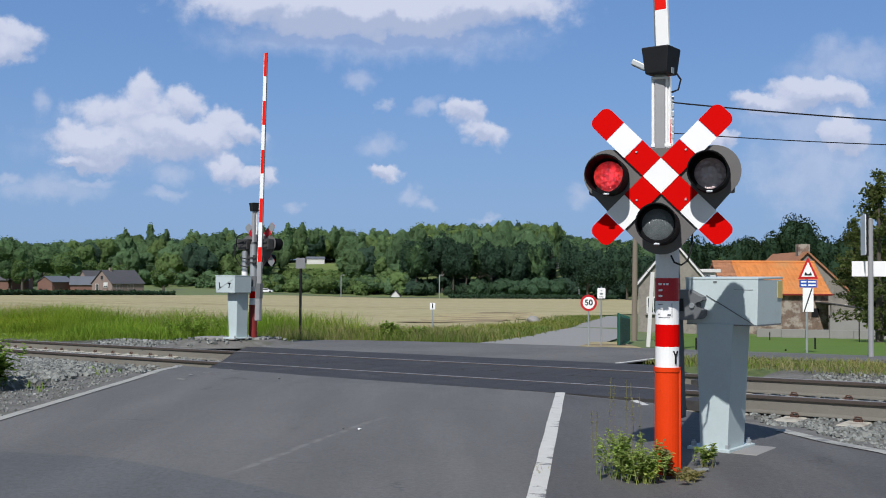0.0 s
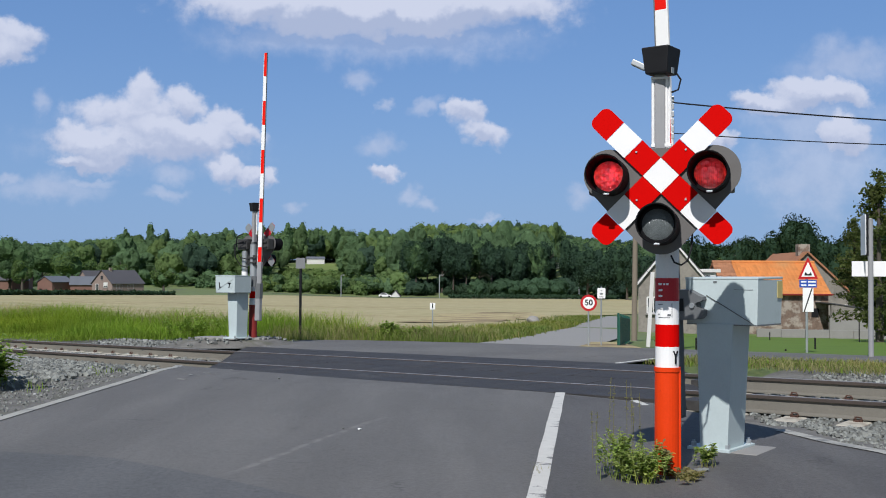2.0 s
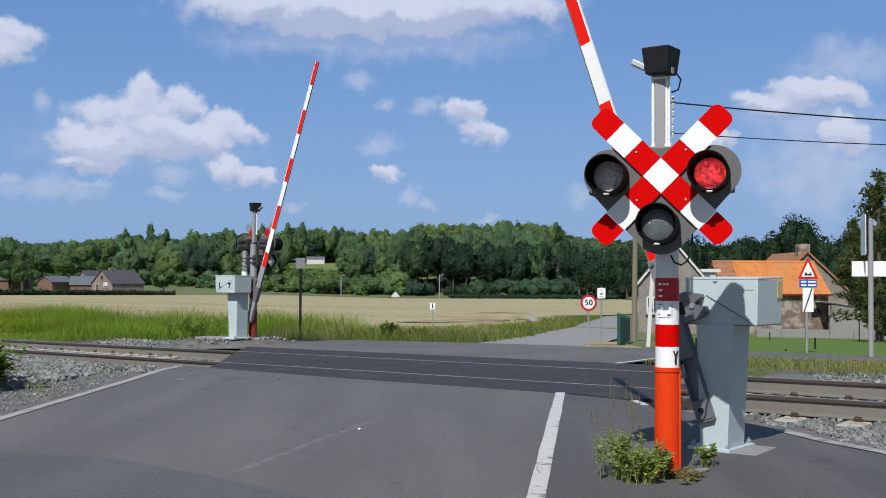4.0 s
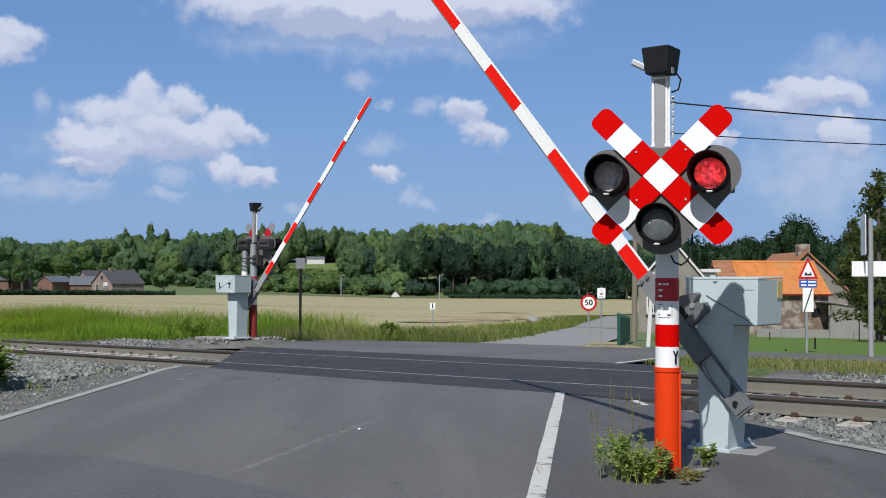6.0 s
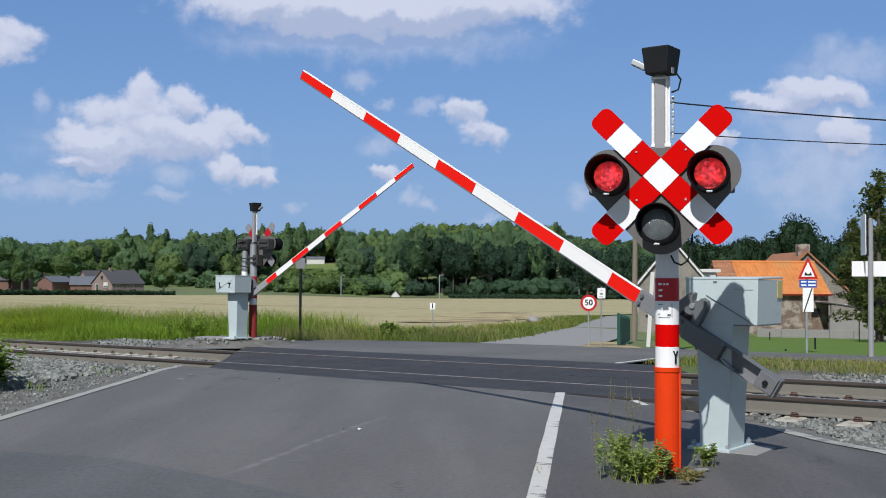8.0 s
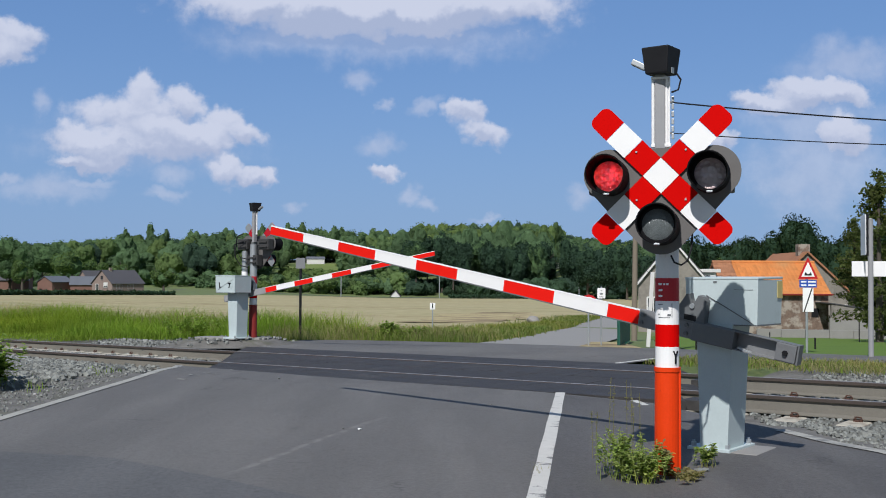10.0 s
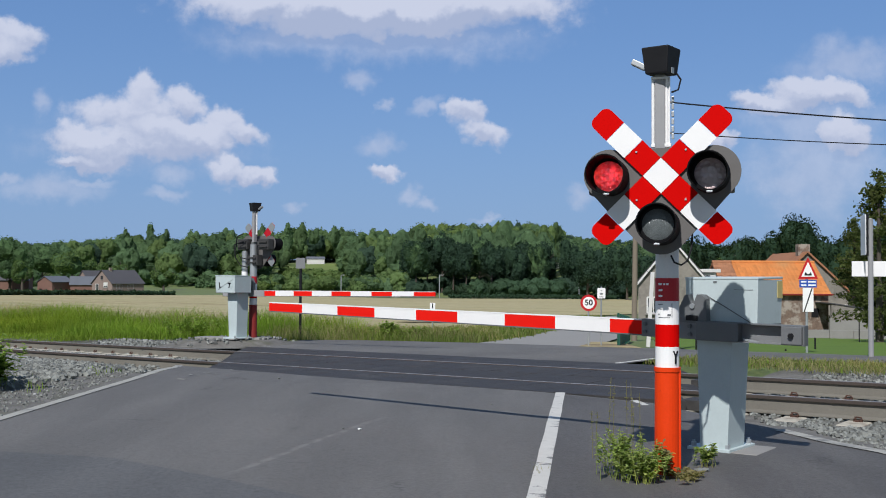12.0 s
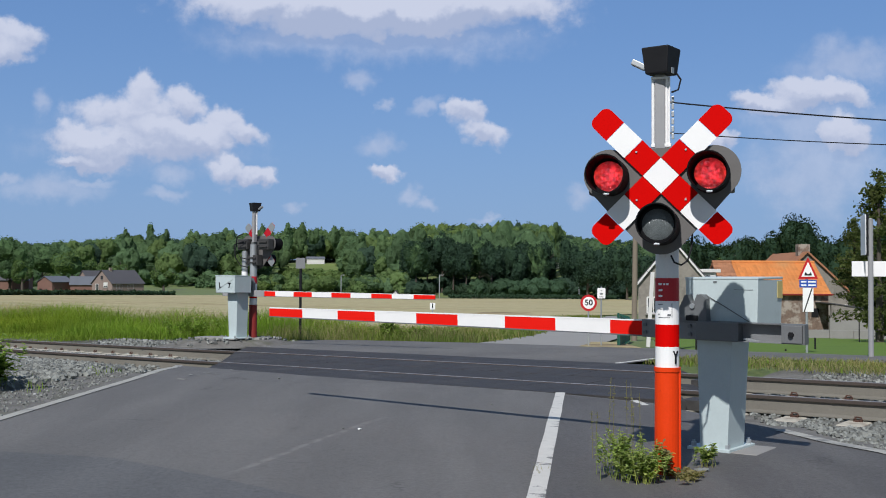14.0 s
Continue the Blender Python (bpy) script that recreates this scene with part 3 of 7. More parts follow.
def build_panels():
    """Rubber slabs between and beside the rails, joint by joint."""
    cross = thing("crossing_deck", Matrix(), "black rubber crossing panels between and beside the rails", "crossing deck")
    for m0, m1 in ((-1.86, -1.30), (-1.29, -0.80), (-0.675, -0.01), (0.01, 0.675), (0.80, 1.45), (1.46, 2.14)):
        lo, hi = panel_outline(m0, m1), None
        s = min(lo[0][0], lo[3][0])
        end = max(lo[1][0], lo[2][0])
        first = True
        cut = s + 1.1
        a0, a1 = lo[0][0], lo[3][0]
        while True:
            last = cut > end - 0.7
            b0, b1 = (lo[1][0], lo[2][0]) if last else (cut, cut)
            if first:
                b0, b1 = max(b0, a0 + 0.25), max(b1, a1 + 0.25)
            bm = bm_()
            g = 0.006
            pts = [(a0 + g, m0), (b0 - g, m0), (b1 - g, m1), (a1 + g, m1)]
            top, low_ = [], []
            for ss, mm in pts:
                x, y = to_xy(ss, mm)
                z = track_z(ss) + RAIL_RISE * 0.8 * max(-1, min(1, mm / (GAUGE / 2))) * (1.0 if abs(mm) < 0.8 else max(0.0, 1 - (abs(mm) - 0.8) / 1.2)) + 0.006
                top.append(bm.verts.new((x, y, z)))
                low_.append(bm.verts.new((x, y, z - 0.12)))
            bm.faces.new(top)
            for i in range(4):
                j = (i + 1) % 4
                bm.faces.new((top[j], top[i], low_[i], low_[j]))
            bmesh.ops.recalc_face_normals(bm, faces=bm.faces[:])
            part("panel", bm, M_RUBBER, cross)
            if last:
                break
            a0, a1 = b0, b1
            first = False
            cut += 1.2
    return cross


build_panels()


BED_M, BED_Z = (-9.5, -5.2, -3.4, -2.4, -1.7, 1.7, 2.2, 2.6, 3.4), (-0.02, -0.018, -0.018, -0.08, -0.212, -0.195, -0.09, -0.06, -0.03)


def bed_base(s, m):
    """Level to which the bed is heaped: the track's between the sleeper ends, the land's beyond."""
    t = min(1.0, max(0.0, (abs(m) - 1.8) / 1.2))
    return (track_z(s) + (0.035 if s < -14 else 0.0)) * (1 - t) + land(*to_xy(s, m)) * t


def left_edge(m):
    """Where the bed ends against the road on the far left, along the track."""
    return float(np.interp(m, [-9.5, -6.63, -5.7, -4.49, -1.63, -1.0, 3.4], [-6.0, -8.35, -9.08, -10.05, -12.78, -13.0, -16.4]))


def far_mound(x, y):
    """Low heap of gravel on which the far machine stands."""
    q = math.hypot((x + 4.2) / 1.05, (y - 21.05) / 0.8)
    return land(x, y) + 0.115 * min(1.0, max(0.0, (1.25 - q) / 0.35))


def build_ballast():
    """Loose broken stone: a bed on either side of the crossing."""
    rng = np.random.default_rng(4)
    for name, spans in (("ballast", ((-45.0, -3.5), (-5.6, 12.0))),):
        for a, b in spans:
            bm = bm_()
            prof = list(zip(BED_M, BED_Z))
            prev = None
            for s in np.arange(a, b + 0.01, 0.5):
                ring = []
                for m, z in prof:
                    # the bed ends along the road's edge
                    ss = s
                    if a < -20:
                        ss = min(s, left_edge(m) + (0.5 if m < -2.0 else 0.0))
                    else:
                        ss = max(s, -5.9 - m * 0.75)
                    x, y = to_xy(ss, m)
                    ring.append(bm.verts.new((x, y, bed_base(ss, m) + z)))
                if prev:
                    for i in range(len(prof) - 1):
                        bm.faces.new((prev[i], prev[i + 1], ring[i + 1], ring[i]))
                prev = ring
            bmesh.ops.remove_doubles(bm, verts=bm.verts[:], dist=0.001)
            bmesh.ops.recalc_face_normals(bm, faces=bm.faces[:])
            for f in bm.faces:
                if f.normal.z < 0:
                    f.normal_flip()
            tagged(part("ballast_bed", bm, M_GRAVEL), "bed of grey gravel under the track", "ballast", kind="structure")
    iv = np.array([(x, y, z) for z in (-0.7, 0.7) for x, y in ((-0.8, -0.8), (0.8, -0.8), (0.8, 0.8), (-0.8, 0.8))])
    fi = [(3, 2, 1, 0), (4, 5, 6, 7), (0, 1, 5, 4), (1, 2, 6, 5), (2, 3, 7, 6), (3, 0, 4, 7)]
    shapes = []
    for k in range(24):
        q = iv * rng.uniform(0.55, 1.15, (8, 3)) * rng.uniform(0.75, 1.2, 3)
        shapes.append(q)
    # gravel heap under the far machine
    bm = bm_()
    bmesh.ops.create_grid(bm, x_segments=24, y_segments=20, size=1.0)
    for v in bm.verts:
        v.co.x, v.co.y = -4.1 + v.co.x * 1.5, 21.0 + v.co.y * 1.2
        v.co.z = far_mound(v.co.x, v.co.y) - 0.015
    tagged(part("gravel_mound", bm, M_GRAVEL), "low heap of grey gravel under the far machine", "gravel", kind="structure")
    heap = Heap()

    def zbed(s, m):
        return bed_base(s, m) + float(np.interp(m, BED_M, BED_Z))
    count = 0
    while count < 52000:
        pick = rng.random()
        if pick < 0.42:
            # strip between rail and gravel shoulder
            m = rng.uniform(-5.7, -1.15)
            s = left_edge(m) - rng.random() ** 1.3 * 9
            x, y = to_xy(s, m)
            if x > -4.50 + (y - 10.79) * 0.13 + rng.normal() * 0.07:
                continue
        elif pick < 0.60:
            s, m = -13.0 - rng.random() ** 1.3 * 17, rng.uniform(-1.2, 2.9)
            if s > left_edge(m) or (m > 1.35 and s < -20.4 - rng.random() * 0.6):
                continue
        else:
            s, m = rng.uniform(-5, 6.0), rng.uniform(-3.4, 2.9)
            if s < -5.1 - m * 0.75:
                continue
        r = rng.uniform(0.024, 0.048) if m > -3.0 or pick < 0.42 else rng.uniform(0.012, 0.03)
        if pick > 0.60:
            r *= 0.56
        if abs(m) < 1.30 and abs(((s + 21.97) / 0.6 + 0.5) % 1.0 - 0.5) < 0.27:
            continue
        x, y = to_xy(s, m)
        q = shapes[rng.integers(24)] @ spin(rng).T * r
        heap.add(q + (x, y, zbed(s, m) + r * 0.45), fi)
        count += 1
    # fine gravel on the shoulder
    for k in range(1700):
        y = rng.uniform(8.2, 14.6)
        x = -3.66 - rng.random() * (1.0 + 0.05 * (14.6 - y)) - (y - 8.2) * 0.012
        r = rng.uniform(0.006, 0.017)
        heap.add(shapes[rng.integers(24)] @ spin(rng).T * r + (x, y, zbed(*to_sm(x, y)) + r * 0.3), fi)
    # stones about the mound of the far machine
    for k in range(160):
        x, y = rng.uniform(-5.3, -3.1), rng.uniform(20.2, 22.2)
        if -15.9 < to_sm(x, y)[0] or to_sm(x, y)[1] < 1.5:
            continue
        r = rng.uniform(0.02, 0.04)
        heap.add(shapes[rng.integers(24)] @ spin(rng).T * r + (x, y, far_mound(x, y) + r * 0.3), fi)
    tagged(part_mesh("ballast_stones", heap.mesh("ballast_stones"), M_BALLAST), "broken grey ballast stones beside the rails", "ballast", kind="stuff")


build_ballast()

# ---- crossing signal: pole, cross, three lamps, bell box ----
M_LENS_ON = glowing("lit_red_lamp", (1.0, 0.030, 0.038), 0.82, (0.30, 0.02, 0.02))
M_LENS_DIM = glowing("lit_red_lamp_rim", (1.0, 0.040, 0.030), 0.55, (0.30, 0.02, 0.02))
M_LENS_OFF = material("unlit_reflector", (0.78, 0.62, 0.62), 0.35, vary=1.0, scale=34, fine=80)
M_CASE = material("dark_lamp_case", (0.045, 0.043, 0.042), 0.6, vary=0.2, scale=8, fine=60)
M_CLEAR = moulded_glass("lamp_glass", (0.96, 0.94, 0.94), 0.6)
M_GREYGLASS = material("grey_lamp_glass", (0.115, 0.130, 0.132), 0.22, vary=0.5, scale=14, fine=120, bump=0.4, bump_scale=160)
M_POSTGREY = material("post_grey", (0.30, 0.30, 0.305), 0.55, vary=0.1, scale=8, fine=80)
M_VISOR = material("matt_black_visor", (0.006, 0.006, 0.007), 0.8, vary=0.2, scale=10, fine=90, spec=0.12)
M_PLATE = material("brown_grey_plate", (0.125, 0.118, 0.112), 0.6, vary=0.12, scale=9, fine=80, bump=0.1)
SIGNAL_X, SIGNAL_Y = 1.322, 6.28


def build_lamp(parent, x, z, y, red, level):
    """Round lamp: case, deep visor, glass, and behind it slats that turn their lit or dark side out."""
    bm = bm_()
    seg = 30
    inner, outer_ = 0.106, 0.113
    front, back_ = [], []
    for i in range(seg):
        a = 2 * math.pi * i / seg
        up = math.sin(a)
        reach = (0.20 if red else 0.32) + 0.012 * up
        front.append((a, reach))
    rings = []
    for r in (outer_, inner):
        rings.append(([bm.verts.new((x + r * math.cos(a), y, z + r * math.sin(a))) for a, _ in front], [bm.verts.new((x - (0.011 if red else 0.004) + r * 1.02 * math.cos(a), y - reach, z + r * 1.02 * math.sin(a) + 0.004)) for a, reach in front]))
    for i in range(seg):
        j = (i + 1) % seg
        (o0, o1), (i0, i1) = rings
        bm.faces.new((o0[i], o0[j], o1[j], o1[i]))
        bm.faces.new((i0[j], i0[i], i1[i], i1[j]))
        bm.faces.new((o1[i], o1[j], i1[j], i1[i]))
    bmesh.ops.recalc_face_normals(bm, faces=bm.faces[:])
    lamp = part("lamp", bm, M_VISOR, parent, "round signal lamp with a deep black visor", smooth=False)
    bm = bm_()
    add_tube(bm, (x, y + 0.05, z), (x, y + 0.012, z), 0.108, 0.113, seg=24)
    add_box(bm, (x, y + 0.11, z), (0.27, 0.14, 0.20), bevel=0.012)
    add_box(bm, (x, y + 0.19, z + 0.045), (0.22, 0.03, 0.03), bevel=0.006)
    add_box(bm, (x, y + 0.19, z - 0.045), (0.22, 0.03, 0.03), bevel=0.006)
    part("lamp_case", bm, M_CASE, lamp)
    bm = bm_()
    add_box(bm, (x, y - (0.19 if red else 0.31), z - 0.114), (0.034, 0.014, 0.012), bevel=0.003)
    part("latch", bm, M_ZINC, lamp)
    drum = []
    if red:
        # upright slats, lit on one side and dark on the other
        for k in range(17):
            sx = (k - 8) * 0.0109
            half = math.sqrt(max(0.0, 0.096 ** 2 - sx * sx))
            bm = bm_()
            add_box(bm, (0, 0, 0), (0.0108, 0.0018, 2 * half))
            for f in bm.faces:
                f.material_index = 0 if f.normal.y < -0.5 else 1
            slat = part("reflector_slat", bm, [M_LENS_ON if 3 < k < 13 else M_LENS_DIM, M_LENS_OFF], lamp, "turning slat, one side lit red")
            slat.location = (x + sx, y - 0.028, z)
            drum.append(slat)
    bm = bm_()
    # domed glass
    rings = []
    for k in range(5):
        r = 0.093 * (1 - k / 5.0)
        yy = y - (0.064 if red else 0.235) - 0.018 * (1 - (1 - k / 5.0) ** 2)
        rings.append([bm.verts.new((x + r * math.cos(2 * math.pi * i / 26), yy, z + r * math.sin(2 * math.pi * i / 26))) for i in range(26)])
    for a, b in zip(rings, rings[1:]):
        for i in range(26):
            j = (i + 1) % 26
            bm.faces.new((a[i], a[j], b[j], b[i]))
    bm.faces.new(rings[-1])
    glass = part("lens", bm, M_CLEAR if red else M_GREYGLASS, lamp, "clear moulded lens" if red else "dark grey ribbed lens", smooth=True)
    if red:
        glass.visible_shadow = False
    bm = bm_()
    ring0 = disc(0.107, 28, x, z)
    ring1 = disc(0.090, 28, x, z)
    a = [bm.verts.new((q[0], y - (0.060 if red else 0.231), q[1])) for q in ring0]
    b = [bm.verts.new((q[0], y - (0.066 if red else 0.237), q[1])) for q in ring1]
    for i in range(28):
        j = (i + 1) % 28
        bm.faces.new((a[i], a[j], b[j], b[i]))
    part("lens_ring", bm, M_BLACK, lamp)
    bm = bm_()
    a = [bm.verts.new((q[0], y - 0.004, q[1])) for q in ring0]
    b = [bm.verts.new((q[0], y - 0.004, q[1])) for q in disc(0.086, 28, x, z)]
    for i in range(28):
        j = (i + 1) % 28
        bm.faces.new((a[i], a[j], b[j], b[i]))
    part("baffle", bm, M_BLACK, lamp)
    return drum


def cross_tile(parent, along, k, tip, colour, y, dirx):
    """One field of the cross: a plate of enamelled sheet in the arm's direction."""
    w = 0.1515
    c = k * w
    m = Matrix.Translation((0, y, 0)) @ Matrix.Rotation(-along, 4, "Y")
    bm = bm_()
    if tip:
        r = 0.045
        e = w / 2 - 0.0014
        out_ = [(c - dirx * e, -e)] + [(c + dirx * (e - r + r * math.cos(t)), -e + r - r * math.sin(t)) for t in np.linspace(math.pi / 2, 0, 5)]
        out_ += [(c + dirx * (e - r + r * math.cos(t)), e - r + r * math.sin(t)) for t in np.linspace(0, math.pi / 2, 5)] + [(c - dirx * e, e)]
        add_prism(bm, out_, 0.004, m)
    else:
        g = w / 2 - 0.0014
        add_prism(bm, [(c - g, -g), (c + g, -g), (c + g, g), (c - g, g)], 0.004, m)
    bmesh.ops.recalc_face_normals(bm, faces=bm.faces[:])
    for f in bm.faces:
        if f.normal.y > 0.9:
            f.material_index = 1
    return part("cross_field", bm, [colour, M_DARKRED if abs(k) == 2 else M_ZINC], parent, smooth=False)


def build_signal(at, label, sleeve, pole_mat):
    """Crossing signal in its own space: pole axis at the origin, front towards -y."""
    sig = thing("crossing_signal", at, label, "crossing signal", "crossing signals")
    bm = bm_()
    add_tube(bm, (0, 0, -0.05), (0, 0, 1.75), 0.068, seg=28)
    part("pole", bm, pole_mat, sig, smooth=False)
    bm = bm_()
    add_tube(bm, (0, 0, -0.04), (0, 0, 0.585), 0.0765, 0.074, seg=28)
    add_tube(bm, (0, 0, 0.585), (0, 0, 0.592), 0.074, 0.079, seg=28)
    add_tube(bm, (0, 0, 0.592), (0, 0, 0.618), 0.079, 0.079, seg=28)
    add_box(bm, (0.074, -0.01, 0.30), (0.014, 0.03, 0.60), bevel=0.004)
    part("sleeve", bm, sleeve, sig, "red plastic sleeve round the foot")
    for z0, z1, mt, lab in ((0.618, 0.740, M_WHITE, "white band"), (0.740, 0.872, M_RED, "red band"), (0.872, 1.012, M_WHITE, "white band")):
        bm = bm_()
        add_tube(bm, (0, 0, z0), (0, 0, z1), 0.0705, seg=28)
        part("band", bm, mt, sig, lab)
    bm = bm_()
    add_tube(bm, (0, 0, 1.012), (0, 0, 1.148), 0.0712, seg=28)
    part("plaque", bm, M_DARKRED, sig, "dark red plaque wrapped round the pole")
    for k, (w, x0, z) in enumerate(((0.020, -0.036, 1.112), (0.010, -0.012, 1.112), (0.014, 0.006, 1.112), (0.022, -0.034, 1.076), (0.022, -0.034, 1.042))):
        bm = bm_()
        add_box(bm, (x0, -0.0705, z), (w, 0.006, 0.012))
        part("plaque_bar", bm, M_WHITE, sig)
    # print on the white part: short lines and a corner frame, bent round the pole
    for x0, z, w, t in ((-0.036, 0.992, 0.030, 0.004), (-0.036, 0.965, 0.028, 0.004), (-0.044, 0.934, 0.014, 0.004), (-0.03, 0.915, 0.034, 0.003), (0.004, 0.914, 0.034, 0.003), (0.016, 0.929, 0.020, 0.012), (0.032, 0.957, 0.003, 0.088)):
        a = math.asin(x0 / 0.0705)
        bm = bm_()
        add_box(bm, (x0, -0.0705 * math.cos(a), z), (w, 0.003, t), Matrix.Rotation(a, 4, "Z"))
        part("label_bar", bm, M_DARKGREY, sig)
    # letter near the band, half round the pole
    bm = bm_()
    add_box(bm, (0.052, -0.0500, 0.665), (0.010, 0.008, 0.05), Matrix.Rotation(radians(45), 4, "Z"))
    add_box(bm, (0.047, -0.0545, 0.70), (0.008, 0.006, 0.035), Matrix.Rotation(radians(40), 4, "Z") @ Matrix.Rotation(radians(-25), 4, "Y"))
    add_box(bm, (0.058, -0.0440, 0.70), (0.008, 0.006, 0.035), Matrix.Rotation(radians(50), 4, "Z") @ Matrix.Rotation(radians(25), 4, "Y"))
    part("letter", bm, M_BLACK, sig, "dark letter Y on the white band")
    # upper post: square tube between white guide rails
    bm = bm_()
    add_box(bm, (-0.040, 0.02, 2.10), (0.062, 0.07, 0.62), bevel=0.006)
    part("upper_post", bm, M_POSTGREY, sig)
    bm = bm_()
    add_box(bm, (-0.042, -0.01, 2.352), (0.10, 0.03, 0.014), bevel=0.003)
    part("guide_cap", bm, M_WHITE, sig)
    for x in (-0.082, -0.002, 0.014):
        bm = bm_()
        add_tube(bm, (x, 0.0, 1.94), (x, 0.0, 2.36), 0.010 if x != 0.014 else 0.006, seg=10)
        add_box(bm, (x, 0.0, 1.945), (0.026, 0.03, 0.022), bevel=0.004)
        part("guide_rail", bm, M_WHITE, sig)
    for z in np.arange(2.0, 2.24, 0.045):
        bm = bm_()
        add_box(bm, (0.034, 0.01, z), (0.016, 0.02, 0.034), bevel=0.003)
        part("terminal", bm, M_ZINC, sig)
    # bell box, wider above
    bm = bm_()
    add_box(bm, (-0.034, 0.0, 2.452), (0.142, 0.15, 0.16), Matrix.Rotation(radians(-20), 4, "Z"), bevel=0.008, taper=1.24)
    part("bell_box", bm, M_BLACK, sig, "black bell box on top of the post")
    bm = bm_()
    add_box(bm, (0.036, -0.028, 2.392), (0.035, 0.004, 0.035), Matrix.Rotation(radians(70), 4, "Z"))
    part("nameplate", bm, M_ZINC, sig)
    bm = bm_()
    add_box(bm, (-0.165, -0.02, 2.435), (0.09, 0.05, 0.035), Matrix.Rotation(radians(28), 4, "Y"), bevel=0.006)
    add_tube(bm, (-0.13, -0.02, 2.42), (-0.09, 0, 2.39), 0.008, seg=8)
    part("side_bracket", bm, M_ZINC, sig)
    bm = bm_()
    add_line(bm, [(0.06, -0.04, 2.37), (0.085, -0.05, 2.33), (0.07, -0.05, 2.27), (0.03, -0.03, 2.26)], 0.006, 6)
    part("cable", bm, M_BLACK, sig)
    bm = bm_()
    add_line(bm, [(0.03, -0.10, 1.28), (0.05, -0.12, 1.24), (0.09, -0.12, 1.225), (0.125, -0.10, 1.25), (0.145, -0.07, 1.32), (0.15, -0.03, 1.42)], 0.006, 6)
    part("cable", bm, M_BLACK, sig)
    # cross, in a plane before the pole
    cx, cz, cy = -0.026, 1.752, -0.13
    head = new("cross")
    head.parent = sig
    head.matrix_local = pose(cx, cy, cz)
    for along in (math.pi / 4, -math.pi / 4):
        for k in range(-3, 4):
            if along < 0 and k == 0:
                continue
            cross_tile(head, along, k, abs(k) == 3, M_WHITE if k % 2 == 0 else M_RED, 0.0, 1 if k > 0 else -1)
    for x, z in ((-0.143, 0.143), (0.143, 0.150), (-0.141, -0.143), (0.143, -0.143)):
        bm = bm_()
        add_tube(bm, (x, -0.009, z), (x, 0.0, z), 0.006, seg=10)
        part("rivet", bm, M_ZINC, head)
    # backing plate: three round ends joined
    bm = bm_()
    pts = []
    L, R, D = (-0.298, -0.004), (0.284, 0.002), (0.0, -0.300)
    for c, a0, a1, r in (((0.306, 0.022), -45, 130, 0.152), ((-0.306, 0.012), 50, 225, 0.152), (D, 215, 325, 0.165)):
        for a in np.linspace(a0, a1, 16):
            pts.append((c[0] + r * math.cos(radians(a)), c[1] + r * math.sin(radians(a))))
    outline = pts[:16] + [(0.16, 0.165), (-0.16, 0.165)] + pts[16:32] + [(-0.31, -0.212)] + pts[32:] + [(0.31, -0.205)]
    add_prism(bm, outline, 0.012, Matrix.Translation((0, 0.022, 0)))
    bmesh.ops.recalc_face_normals(bm, faces=bm.faces[:])
    part("backing_plate", bm, M_PLATE, head, "dark grey backing plate")
    bm = bm_()
    add_box(bm, (0.03, 0.08, -0.04), (0.10, 0.10, 0.3), bevel=0.01)
    add_box(bm, (0.0, 0.06, 0.02), (0.62, 0.05, 0.07), bevel=0.006)
    part("bracket", bm, M_DARKGREY, head)
    drums = []
    for x, z, red in ((L[0], L[1], True), (R[0], R[1], True), (D[0], D[1], False)):
        drums.append(build_lamp(head, x, z, 0.008, red, 1))
    return sig, drums[:2]


signal, DRUMS = build_signal(pose(SIGNAL_X, SIGNAL_Y, 0.018, 0, 0, -16) @ Matrix.Scale(0.984, 4), "crossing signal with red and white cross and lamps on banded pole", M_ORANGE, M_POLE)

# ---- barrier machine: cabinet on a tapered column ----
ARM_AZ = 2.4626
M_YELLOW = material("yellow_sticker", (0.56, 0.46, 0.17), 0.5, vary=0.1)


